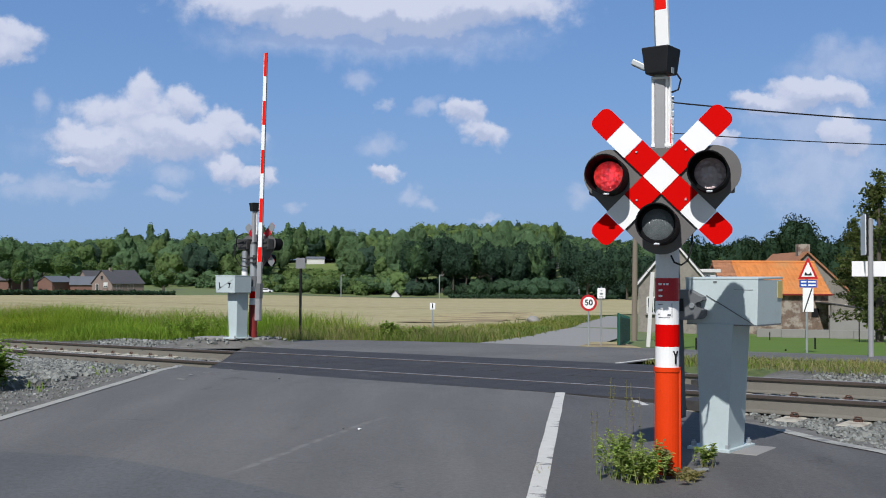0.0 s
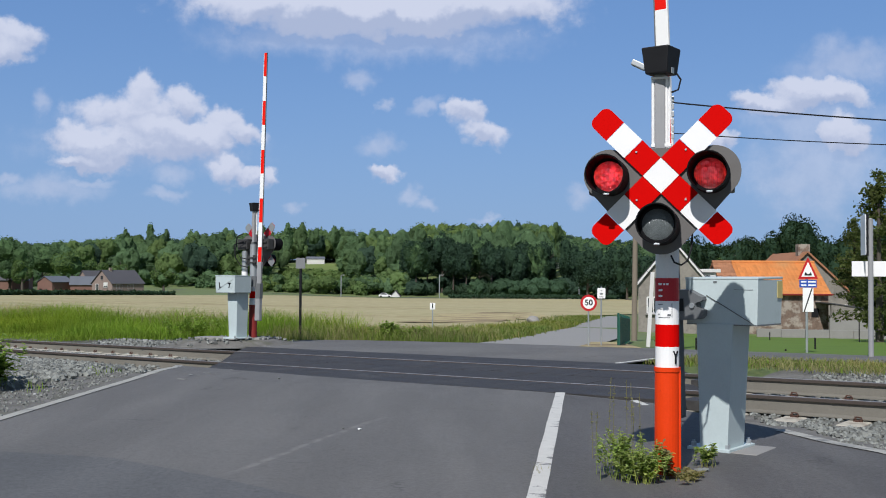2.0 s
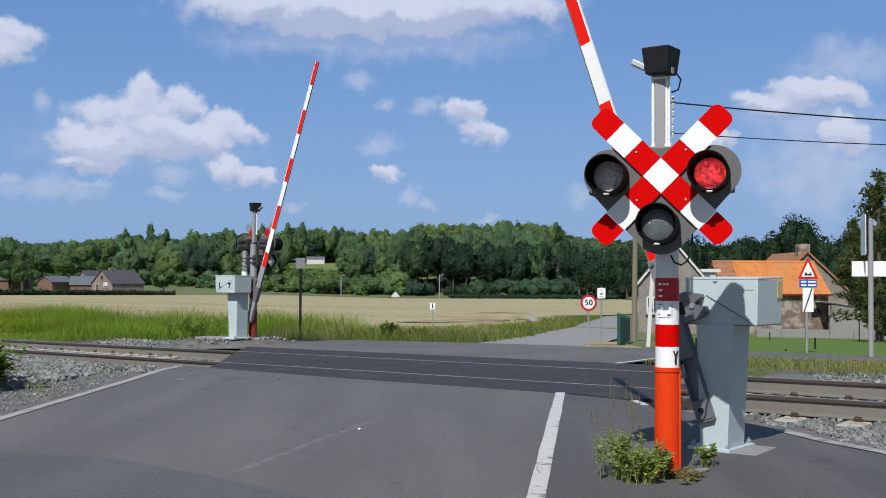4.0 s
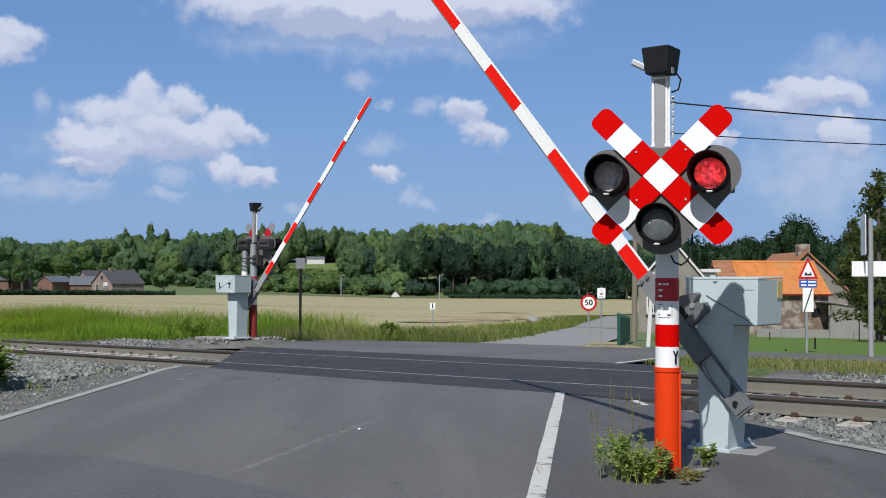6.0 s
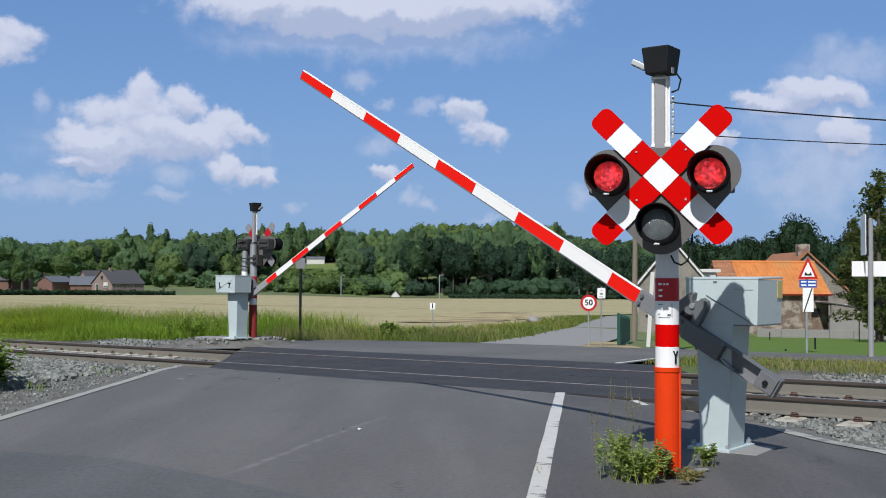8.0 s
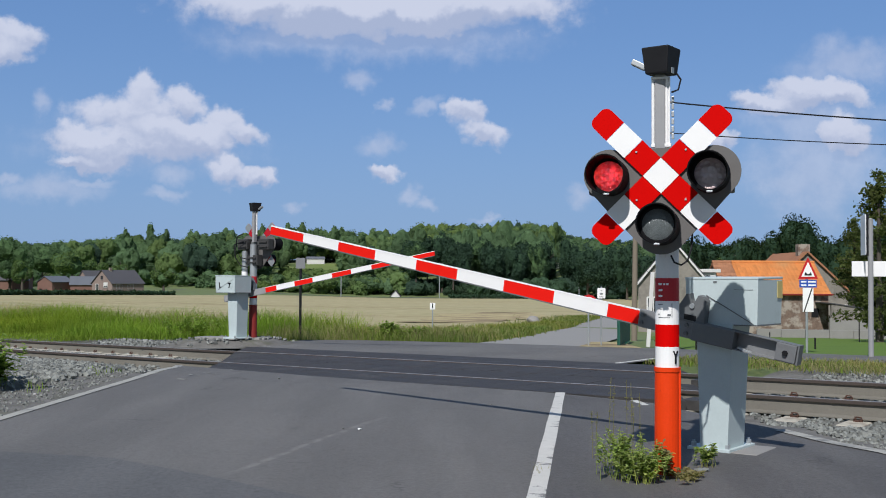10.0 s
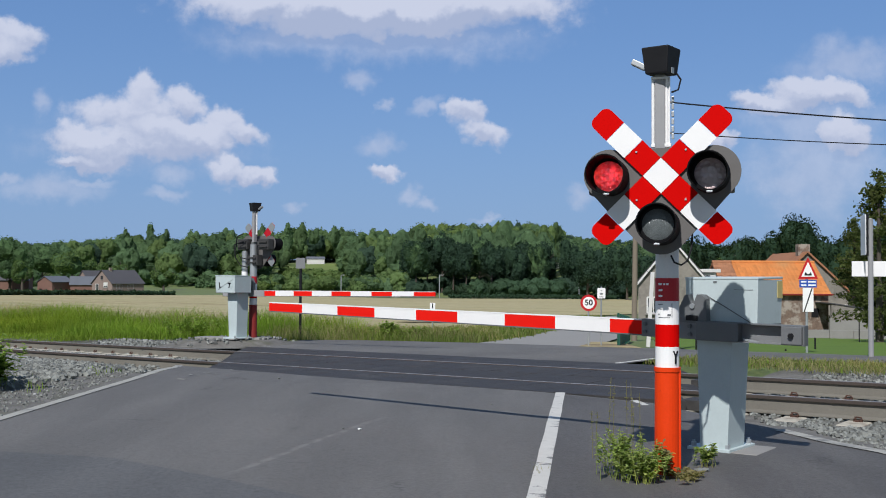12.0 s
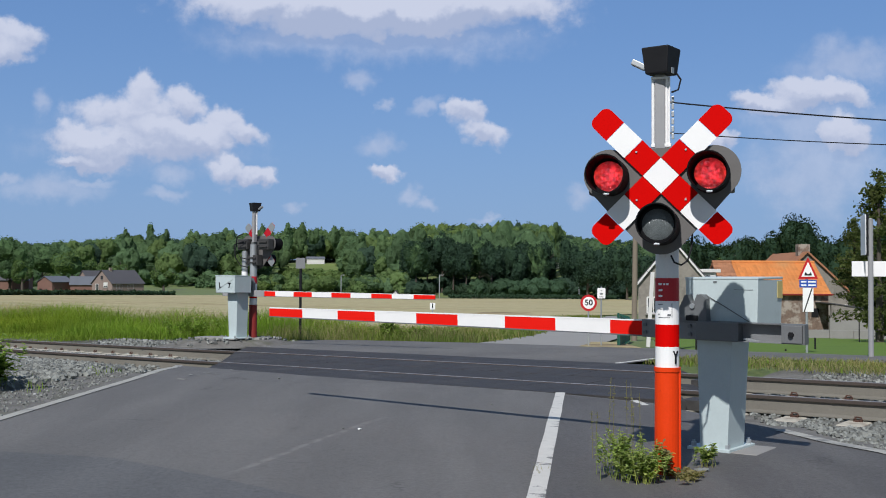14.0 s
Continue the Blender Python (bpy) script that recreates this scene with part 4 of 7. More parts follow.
def build_machine(m, label):
    """Cabinet and column in their own space: x along the rear of the arm, front to -y, the column's axis at the origin."""
    mc = thing("barrier_machine", m, label, "barrier machine", "barrier machines")
    bm = bm_()
    add_box(bm, (-0.02, 0.05, 0.012), (0.30, 0.42, 0.024), bevel=0.004)
    part("base_plate", bm, M_GREYPAINT, mc)
    for x in (-0.14, 0.10):
        for y in (-0.12, 0.22):
            bm = bm_()
            add_tube(bm, (x, y, 0.02), (x, y, 0.05), 0.019, seg=6)
            add_tube(bm, (x, y, 0.045), (x, y, 0.062), 0.010, seg=8)
            part("bolt", bm, M_ZINC, mc)
    bm = bm_()
    add_box(bm, (0, 0, 0.435), (0.192, 0.27, 0.825), bevel=0.004)
    for v in bm.verts:
        t = (v.co.z - 0.02) / 0.82
        v.co.x = v.co.x * (1 + 0.34 * t) + 0.008 + 0.010 * t
        v.co.y *= 1 + 0.04 * t
    part("column", bm, M_GREYPAINT, mc)
    # the cabinet overhangs its column; its sides draw in slightly below
    bm = bm_()
    add_box(bm, (0.061, 0.077, 0.993), (0.512, 0.414, 0.298), bevel=0.005)
    for v in bm.verts:
        if v.co.z < 0.9:
            v.co.x = 0.061 + (v.co.x - 0.061) * 0.965
            v.co.y = 0.077 + (v.co.y - 0.077) * 0.99
    part("cabinet", bm, M_GREYPAINT, mc, "pale grey sheet-metal cabinet")
    bm = bm_()
    add_box(bm, (0.061, 0.077, 1.148), (0.518, 0.420, 0.014), bevel=0.004)
    for v in bm.verts:
        v.co.z += 0.008 * (v.co.y > 0.077)
    part("lid", bm, M_GREYPAINT, mc)
    bm = bm_()
    add_box(bm, (0.061, 0.077, 0.842), (0.498, 0.408, 0.008))
    part("bottom_edge", bm, M_DARKGREY, mc)
    bm = bm_()
    add_box(bm, (0.319, 0.235, 1.075), (0.003, 0.085, 0.115))
    part("sticker", bm, M_YELLOW, mc, "faded yellow sticker")
    bm = bm_()
    add_box(bm, (0.215, -0.1315, 1.075), (0.13, 0.002, 0.0025))
    part("seam", bm, M_MIDGREY, mc)
    bm = bm_()
    add_box(bm, (0.02, -0.1325, 1.125), (0.024, 0.004, 0.009))
    part("lock", bm, M_DARKGREY, mc)
    # thin rod slanting over the face, and its like behind
    bm = bm_()
    add_line(bm, [(-0.04, -0.134, 1.035), (0.10, -0.134, 0.955), (0.285, -0.134, 0.85)], 0.003, 6)
    part("rod", bm, M_DARKGREY, mc)
    bm = bm_()
    add_line(bm, [(-0.17, 0.288, 1.10), (0.05, 0.288, 1.0), (0.30, 0.288, 0.86)], 0.0018, 6)
    part("rod", bm, M_MIDGREY, mc)
    bm = bm_()
    add_tube(bm, (-0.113, 0.0, 0.967), (-0.113, -0.165, 0.967), 0.032, seg=16)
    part("shaft", bm, M_DARKGREY, mc)
    return mc


NEAR_PIVOT, FAR_PIVOT = Vector((1.686, 7.149, 0.9675)), Vector((-3.757, 20.835, 1.073))
near_machine = build_machine(pose(1.88, 7.21, 0.0, 0, 0, math.degrees(math.pi + ARM_AZ)), "pale grey barrier machine on a tapered column with bolted foot")

# ---- barrier arms ----
M_WEIGHT = material("grey_weight", (0.15, 0.155, 0.16), 0.6, vary=0.2, scale=9, fine=70, dirt=(0.10, 0.10, 0.10))
NEAR_EDGES = (0.0, 0.434, 0.874, 1.310, 1.768, 2.195, 2.653, 3.109, 3.568)
FAR_EDGES = (0.0, 0.458, 0.940, 1.406, 1.892, 2.354, 2.839, 3.305, 3.784)
ARM_TILT = -0.0427          # the machine leans a little, and the arm's plane with it
ARM_END = 0.385


def build_arm(name, label, reach, drop, stripe_edges, root, steel):
    """A barrier arm in its own space: pivot at the origin, the arm along +x, plates and weight behind it."""
    arm = thing(name, Matrix(), label, "lifting barrier", "lifting barriers")
    edges = [*stripe_edges, reach - ARM_END]

    def half(x):
        return 0.5 * (root - 0.028 * (x / reach))
    for k in range(9):
        x1, x0 = reach - edges[k], reach - edges[k + 1]
        bm = bm_()
        h0, h1 = half(x0), half(x1)
        # hollow section with folded lips above and below
        for y0, y1, a, b in ((-0.008, 0.008, 1, 1),):
            c = [bm.verts.new((x, y, drop + z * h)) for x, h in ((x0, h0), (x1, h1)) for y, z in ((y0, -a), (y1, -a), (y1, b), (y0, b))]
            for q in ((0, 1, 2, 3), (7, 6, 5, 4), (0, 4, 5, 1), (1, 5, 6, 2), (2, 6, 7, 3), (3, 7, 4, 0)):
                bm.faces.new([c[i] for i in q])
        bmesh.ops.recalc_face_normals(bm, faces=bm.faces[:])
        part("stripe", bm, M_ARMRED if k % 2 == 0 else M_WHITE, arm, "red field" if k % 2 == 0 else "white field")
    # Lower strip dark grey: shading along the arm's underside, put into its colour.
    for sign in (1, -1):
        bm = bm_()
        c = []
        for x in (ARM_END, reach):
            h = half(x)
            c += [bm.verts.new((x, y, drop + sign * (h + z))) for y, z in ((-0.0095, -0.006), (0.0095, -0.006), (0.0095, 0.003), (-0.0095, 0.003))]
        for q in ((0, 1, 2, 3), (7, 6, 5, 4), (0, 4, 5, 1), (1, 5, 6, 2), (2, 6, 7, 3), (3, 7, 4, 0)):
            bm.faces.new([c[i] for i in q])
        bmesh.ops.recalc_face_normals(bm, faces=bm.faces[:])
        part("edge_strip", bm, M_WHITE if sign > 0 else M_DARKGREY, arm)
    # clamp plates with bolts
    bm = bm_()
    for y in (-0.014, 0.014):
        add_box(bm, (0.175, y, drop), (0.42, 0.010, 0.122), bevel=0.003)
    part("clamp_plate", bm, steel, arm)
    for x in (0.355, 0.02):
        for z in (-0.027, 0.027):
            bm = bm_()
            add_tube(bm, (x, -0.022, drop + z), (x, -0.037, drop + z), 0.014, seg=6)
            part("bolt", bm, M_DARKGREY, arm)
    # rocker with a notch above the shaft
    bm = bm_()
    add_prism(bm, [(0.105, drop + 0.05), (0.105, -0.03), (0.055, 0.070), (0.035, 0.072), (0.020, 0.03), (0.0, 0.005), (-0.015, 0.035), (-0.032, 0.075), (-0.07, 0.072), (-0.092, 0.045), (-0.10, drop + 0.05)], 0.075, Matrix.Translation((0, 0.012, 0)))
    bmesh.ops.recalc_face_normals(bm, faces=bm.faces[:])
    part("rocker_plate", bm, M_DARKGREY, arm)
    # black block, slightly proud, that puts in the darkness of an opening
    bm = bm_()
    add_box(bm, (0.005, -0.025, -0.083), (0.085, 0.008, 0.036))
    part("rocker_opening", bm, M_BLACK, arm)
    bm = bm_()
    add_tube(bm, (0, 0.06, -0.002), (0, -0.036, -0.002), 0.018, seg=12)
    part("shaft_end", bm, M_ZINC, arm)
    # holder block behind the rocker
    bm = bm_()
    add_box(bm, (-0.177, -0.002, drop), (0.294, 0.085, 0.126), bevel=0.006)
    part("holder", bm, M_DARKGREY, arm)
    # rear channel, open to the front; flange colours carry shade above, sun below
    bm = bm_()
    add_box(bm, (-0.534, 0.034, drop), (0.42, 0.008, 0.118), bevel=0.001)
    part("channel_web", bm, steel, arm)
    for sgn in (1, -1):
        bm = bm_()
        add_box(bm, (-0.534, 0.002, drop + sgn * 0.059), (0.42, 0.062, 0.007), bevel=0.001)
        part("channel_flange", bm, M_DARKGREY if sgn > 0 else steel, arm)
    bm = bm_()
    add_box(bm, (-0.40, -0.008, drop - 0.050), (0.10, 0.03, 0.014), Matrix.Rotation(radians(-10), 4, "Y"), bevel=0.002)
    part("shelf", bm, M_ZINC, arm)
    bm = bm_()
    add_box(bm, (-0.676, -0.012, drop), (0.132, 0.062, 0.112), bevel=0.004)
    part("counterweight", bm, M_WEIGHT, arm)
    bm = bm_()
    add_box(bm, (-0.752, -0.002, drop), (0.012, 0.07, 0.128), bevel=0.002)
    part("end_plate", bm, M_DARKGREY, arm)
    bm = bm_()
    add_tube(bm, (-0.676, -0.04, drop), (-0.676, -0.060, drop), 0.018, seg=6)
    part("weight_bolt", bm, M_BLACK, arm)
    # the open side of the channel faces the road, +y
    for o in arm.children:
        o.data.transform(Matrix.Scale(-1, 4, (0, 1, 0)))
        o.data.flip_normals()
    return arm


near_arm = build_arm("lifting_barrier", "red and white striped barrier arm with counterweight", 4.209, -0.1652, NEAR_EDGES, 0.111, M_MIDGREY)
far_arm = build_arm("lifting_barrier", "red and white striped barrier arm across the tracks", 4.459, -0.233, FAR_EDGES, 0.110, M_POSTGREY)

# ---- far signal and machine, seen from behind ----
FAR_AZ = -0.6202
far_signal, _ = build_signal(pose(-3.725, 20.95, -0.03, 0, 0, 142) @ Matrix.Scale(1.045, 4), "crossing signal seen from its grey back, dull red foot", M_REDPOLE, M_ZINC)
bm = bm_()
add_tube(bm, (0.20, 0.04, 0.95), (0.20, 0.04, 1.62), 0.055, seg=18)
add_tube(bm, (0.20, 0.04, 1.62), (0.20, 0.04, 1.64), 0.055, 0.02, seg=18)
part("side_pole", bm, M_ZINC, far_signal)
bm = bm_()
add_tube(bm, (0.20, 0.04, 1.10), (0.20, 0.04, 1.24), 0.058, seg=18)
part("band", bm, M_WHITE, far_signal)
for k, lift_ in enumerate((1.95, 1.80)):
    bm = bm_()
    add_line(bm, [(0.10, 0.18, lift_), (0.22 + 0.08 * k, 0.22, lift_ - 0.06), (0.26, 0.22, lift_ - 0.30), (0.18, 0.16, lift_ - 0.45), (0.04, 0.10, lift_ - 0.48)], 0.012, 6)
    part("cable", bm, M_BLACK, far_signal)
far_machine = build_machine(pose(-3.955, 20.66, -0.03, 0, 0, math.degrees(math.pi + FAR_AZ)) @ Matrix.Scale(1.05, 4), "pale grey barrier machine on a concrete slab beyond the tracks")


def turn_of(az, pivot, e, tilt=0.0):
    """Pose of an arm raised by e radians."""
    return Matrix.Translation(pivot) @ Matrix.Rotation(az, 4, "Z") @ Matrix.Rotation(tilt, 4, "X") @ Matrix.Rotation(-e, 4, "Y")


NEAR_ROWS = [(0.0, 1.5547), (2.25, 1.5547), (2.4, 1.5498), (2.5, 1.542), (2.6, 1.5273), (2.7, 1.5088), (2.8, 1.4843), (2.9, 1.4589), (3.0, 1.4257), (3.2, 1.384), (5.3, 1.0196), (5.5, 0.9848), (6.0, 0.8906), (6.5, 0.8047), (7.0, 0.7075), (7.5, 0.6235), (7.8, 0.5648), (8.0, 0.5291), (8.2, 0.4927), (10.3, 0.1315), (10.5, 0.0961), (10.7, 0.0638), (10.9, 0.0336), (11.0, 0.017), (11.1, 0.0055), (11.2, -0.0056), (11.35, -0.0081), (11.5, -0.0066), (11.7, 0.0034), (12.0, 0.017), (12.25, 0.0107), (12.5, 0.0024), (13.0, 0.0055), (14.0, 0.0055)]
FAR_ROWS = [(0.0, 1.542), (2.25, 1.542), (2.4, 1.535), (2.5, 1.525), (2.6, 1.508), (2.7, 1.489), (2.8, 1.463), (2.9, 1.434), (3.0, 1.396), (3.2, 1.355), (5.3, 1.008), (5.5, 0.976), (6.0, 0.888), (6.5, 0.800), (7.0, 0.710), (7.5, 0.618), (8.2, 0.493), (10.3, 0.104), (10.5, 0.064), (10.7, 0.030), (10.9, 0.001), (11.0, -0.011), (11.15, -0.020), (11.3, -0.024), (11.5, -0.007), (11.7, 0.006), (12.0, 0.008), (12.5, -0.005), (13.0, -0.004), (14.0, -0.004)]


def lamp_rows(slat, events, first_on):
    """Half-turns of a lamp's slat: it shows its lit side from each on to the next off."""
    at, lap, half = slat.location.copy(), 0.92, 0.05
    start = 0 if first_on else 180
    turns = sorted(t + lap * k for t in events for k in range(-1, 17))
    turns = [t for t in turns if half < t < 14.0 - half * 0.2]
    rows, angle = [(0.0, 0)], 0
    for t in turns:
        if t + half > 14.0:
            rows += [(t - half, angle), (t - half / 3, angle + 60)]
            angle += 60 + 120 * (14.0 - t + half / 3) / (half * 4 / 3)
            break
        rows += [(t - half, angle), (t - half / 3, angle + 60), (t + half / 3, angle + 120), (t + half, angle + 180)]
        angle += 180
    rows.append((14.0, angle))
    return [(t, Matrix.Translation(at) @ Matrix.Rotation(radians(start + a), 4, "Z")) for t, a in rows]

# ---- foliage ----


def leaf_material(name, base, vary=0.5, glow=0.48, scale=0.25, warmth=(1.28, 1.08, 0.85), twig=0.0):
    """Leaves: each clump has its own shade; some light comes through."""
    m = bpy.data.materials.new(name)
    m.use_nodes = True
    n = Nodes(m.node_tree)
    d, t = n.node("ShaderNodeBsdfDiffuse"), n.node("ShaderNodeBsdfTranslucent")
    geo = n.node("ShaderNodeNewGeometry")
    at = n.node("ShaderNodeTexCoord").outputs["Object"]
    k = n.math("ADD", n.math("MULTIPLY", n.math("SUBTRACT", geo.outputs["Random Per Island"], 0.5), vary), n.math("MULTIPLY", n.math("SUBTRACT", n.noise(at, scale, 3), 0.5), 1.3))
    col = n.vec("SCALE", base, scale=n.math("ADD", 1.0, k))
    warm = n.mix(n.smooth(n.noise(at, scale * 0.37, 2), 0.45, 0.7), col, n.vec("MULTIPLY", col, warmth))
    if twig:
        leafy = n.noise(at, twig, 4, 0.75)
        warm = n.vec("SCALE", warm, scale=n.math("ADD", 0.45, n.math("MULTIPLY", leafy, 1.1)))
        relief = n.node("ShaderNodeBump")
        relief.inputs["Strength"].default_value, relief.inputs["Distance"].default_value = 0.9, 0.7 / twig
        n.put(leafy, relief.inputs["Height"])
        n.put(relief.outputs[0], d.inputs["Normal"])
    n.put(warm, d.inputs[0])
    n.put(n.vec("MULTIPLY", warm, (1.1, 1.25, 0.6)), t.inputs[0])
    mix = n.node("ShaderNodeMixShader")
    mix.inputs[0].default_value = glow
    n.put(d.outputs[0], mix.inputs[1]), n.put(t.outputs[0], mix.inputs[2])
    o = n.node("ShaderNodeOutputMaterial")
    n.put(mix.outputs[0], o.inputs[0])
    return m


# Woodland greens are lifted and blued: distance haze put into the leaf colour.
M_WOOD_LEAF = leaf_material("woodland_leaves", (0.106, 0.172, 0.084), 0.20, glow=0.35, scale=0.06, warmth=(1.12, 1.06, 0.88), twig=0.9)
M_DARK_LEAF = leaf_material("dark_tree_leaves", (0.052, 0.089, 0.062), 0.18, glow=0.35, scale=0.07, warmth=(1.15, 1.1, 0.9), twig=0.9)
M_MID_LEAF = leaf_material("wood_edge_leaves", (0.066, 0.116, 0.066), 0.18, glow=0.35, scale=0.08, warmth=(1.12, 1.06, 0.9), twig=0.9)
M_LIGHT_LEAF = leaf_material("light_tree_leaves", (0.138, 0.205, 0.076), 0.2, glow=0.38, scale=0.06, warmth=(1.1, 1.04, 0.88), twig=0.9)
M_DEEP_LEAF = leaf_material("deep_green_leaves", (0.024, 0.042, 0.020), 0.35, glow=0.35, scale=0.3)
M_CONIFER = leaf_material("conifer_needles", (0.100, 0.122, 0.045), 0.5, scale=0.5)
M_GRASS = leaf_material("verge_grass", (0.225, 0.320, 0.050), 0.35, glow=0.55, scale=0.35)
M_VERGE = leaf_material("rough_verge_grass", (0.165, 0.215, 0.060), 0.4, glow=0.5, scale=0.4)
M_STRAW = leaf_material("dry_grass", (0.30, 0.275, 0.135), 0.4, scale=0.5)
M_WEED = leaf_material("weed_leaves", (0.35, 0.42, 0.14), 0.6, scale=5.0)
M_BUSH = leaf_material("bush_leaves", (0.255, 0.345, 0.085), 0.5, scale=1.5)
M_BARK = material("bark", (0.085, 0.070, 0.055), 0.9, vary=0.3, scale=2, fine=20, bump=0.6, bump_scale=14)
# Solid cores of crowns and hedges: shade inside the foliage, put into the colour.
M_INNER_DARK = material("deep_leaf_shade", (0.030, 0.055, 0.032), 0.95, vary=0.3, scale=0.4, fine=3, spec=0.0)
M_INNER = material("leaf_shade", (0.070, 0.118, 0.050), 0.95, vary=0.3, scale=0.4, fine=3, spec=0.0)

SHAPES = {}


def ico_shape(level=1):
    """Points and faces of a ball of triangles."""
    if level not in SHAPES:
        b = bm_()
        bmesh.ops.create_icosphere(b, subdivisions=level, radius=1.0)
        SHAPES[level] = (np.array([v.co[:] for v in b.verts]), [tuple(v.index for v in f.verts) for f in b.faces])
        b.free()
    return SHAPES[level]


def crown(rng, heap, core, centre, rx, rz, clumps, size, lobes=5, fill=0.96, level=3):
    """A crown: an uneven mass with many round lobes, roughened, under scattered bent leaf clumps."""
    centre, size_ = np.asarray(centre, float), np.array((rx, rx, rz))
    a, u = rng.uniform(0, 6.283, lobes), rng.uniform(-0.9, 0.9, lobes)
    out_ = np.sqrt(1 - u * u)
    cs = np.stack([np.cos(a) * out_, np.sin(a) * out_, u], 1) * rng.uniform(0.42, 0.74, (lobes, 1))
    rs = rng.uniform(0.40, 0.60, lobes) if lobes < 9 else rng.uniform(0.26, 0.44, lobes)
    iv, fi = ico_shape(level)
    if core is not None:
        along = iv @ cs.T
        room = rs[None] ** 2 - (cs ** 2).sum(1)[None] + along ** 2
        reach = np.where(room > 0, along + np.sqrt(np.maximum(room, 0)), 0.0).max(1)
        reach = np.maximum(reach, 0.5) * fill * rng.uniform(0.90, 1.08, len(iv))
        core.add(iv * reach[:, None] * size_ + centre, fi)
    pick = rng.integers(lobes, size=clumps)
    d = rng.normal(size=(clumps, 3))
    d /= np.linalg.norm(d, axis=1, keepdims=True)
    p = (cs[pick] + d * rs[pick, None] * rng.uniform(0.9, 1.12, (clumps, 1))) * size_ + centre
    # each clump faces roughly outwards, with some scatter
    w = d + rng.normal(size=(clumps, 3)) * 0.5
    w /= np.linalg.norm(w, axis=1, keepdims=True)
    u = np.cross(w, rng.normal(size=(clumps, 3)))
    u /= np.linalg.norm(u, axis=1, keepdims=True)
    v = np.cross(w, u)
    s = size * rng.uniform(0.5, 1.35, (clumps, 1))
    u, v, w = u * s, v * s * rng.uniform(0.5, 1.0, (clumps, 1)), w * s * 0.35
    quads = np.stack([p - u, p - v * 0.8 + w, p + u * 0.9, p + v + w * 0.5], 1).reshape(-1, 3)
    heap.add(quads, [f for i in range(0, 4 * clumps, 4) for f in ((i, i + 1, i + 2), (i, i + 2, i + 3))])


def build_tree(name, x, y, height, rx, mat, label, seed, clumps=420, size=0.55, trunk=0.22, base=0.25, lobes=9, up=0.0, limbs=6):
    """A tree: tapered trunk with limbs and a crown of small clumps with an uneven outline."""
    rng = np.random.default_rng(seed)
    z0 = land(x, y) + up
    tree = thing(name, pose(x, y, z0), label, "tree", "trees")
    bm = bm_()
    lean = rng.uniform(-0.03, 0.03, 2) * height
    pts = [Vector((lean[0] * t * t, lean[1] * t * t, height * 0.82 * t)) for t in (0, 0.15, 0.4, 0.7, 1.0)]
    rad = [trunk * 1.25, trunk, trunk * 0.8, trunk * 0.5, trunk * 0.12]
    for k in range(4):
        add_tube(bm, pts[k] - Vector((0, 0, 0.3 if k == 0 else 0)), pts[k + 1], rad[k], rad[k + 1], seg=9, caps=k == 0)
    for k in range(limbs):
        t = rng.uniform(base + 0.05, 0.75)
        a = rng.uniform(0, 6.283)
        s = Vector((lean[0] * t * t, lean[1] * t * t, height * 0.82 * t))
        e = s + Vector((math.cos(a) * rx * 0.7, math.sin(a) * rx * 0.7, rx * rng.uniform(0.3, 0.8)))
        add_tube(bm, s, e, trunk * 0.35, trunk * 0.08, seg=6)
    part("trunk", bm, M_BARK, tree)
    heap, core = Heap(), Heap()
    rz = height * (1 - base) / 2
    crown(rng, heap, core, (lean[0] * 0.5, lean[1] * 0.5, height - rz), rx, rz, clumps, size, lobes, 0.88)
    part_mesh("crown", heap.mesh("crown"), mat, tree)
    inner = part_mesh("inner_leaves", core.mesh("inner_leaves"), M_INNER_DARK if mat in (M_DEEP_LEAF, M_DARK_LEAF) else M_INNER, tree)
    return tree


SKYLINE = ((-40, 434), (60, 437), (130, 432), (190, 424), (222, 410), (300, 414), (400, 408), (480, 406), (560, 410), (650, 414), (700, 409), (740, 399), (800, 392), (880, 389), (950, 394), (990, 404), (1020, 424), (1060, 424), (1120, 424), (1200, 438), (1700, 440))


def roof_of_wood(px, y):
    """Greatest height of a tree top so far over the level line at depth y."""
    py = float(np.interp(px, [q[0] for q in SKYLINE], [q[1] for q in SKYLINE])) - 5.0
    return CAM_Z + (494 - py) / 1885 * y


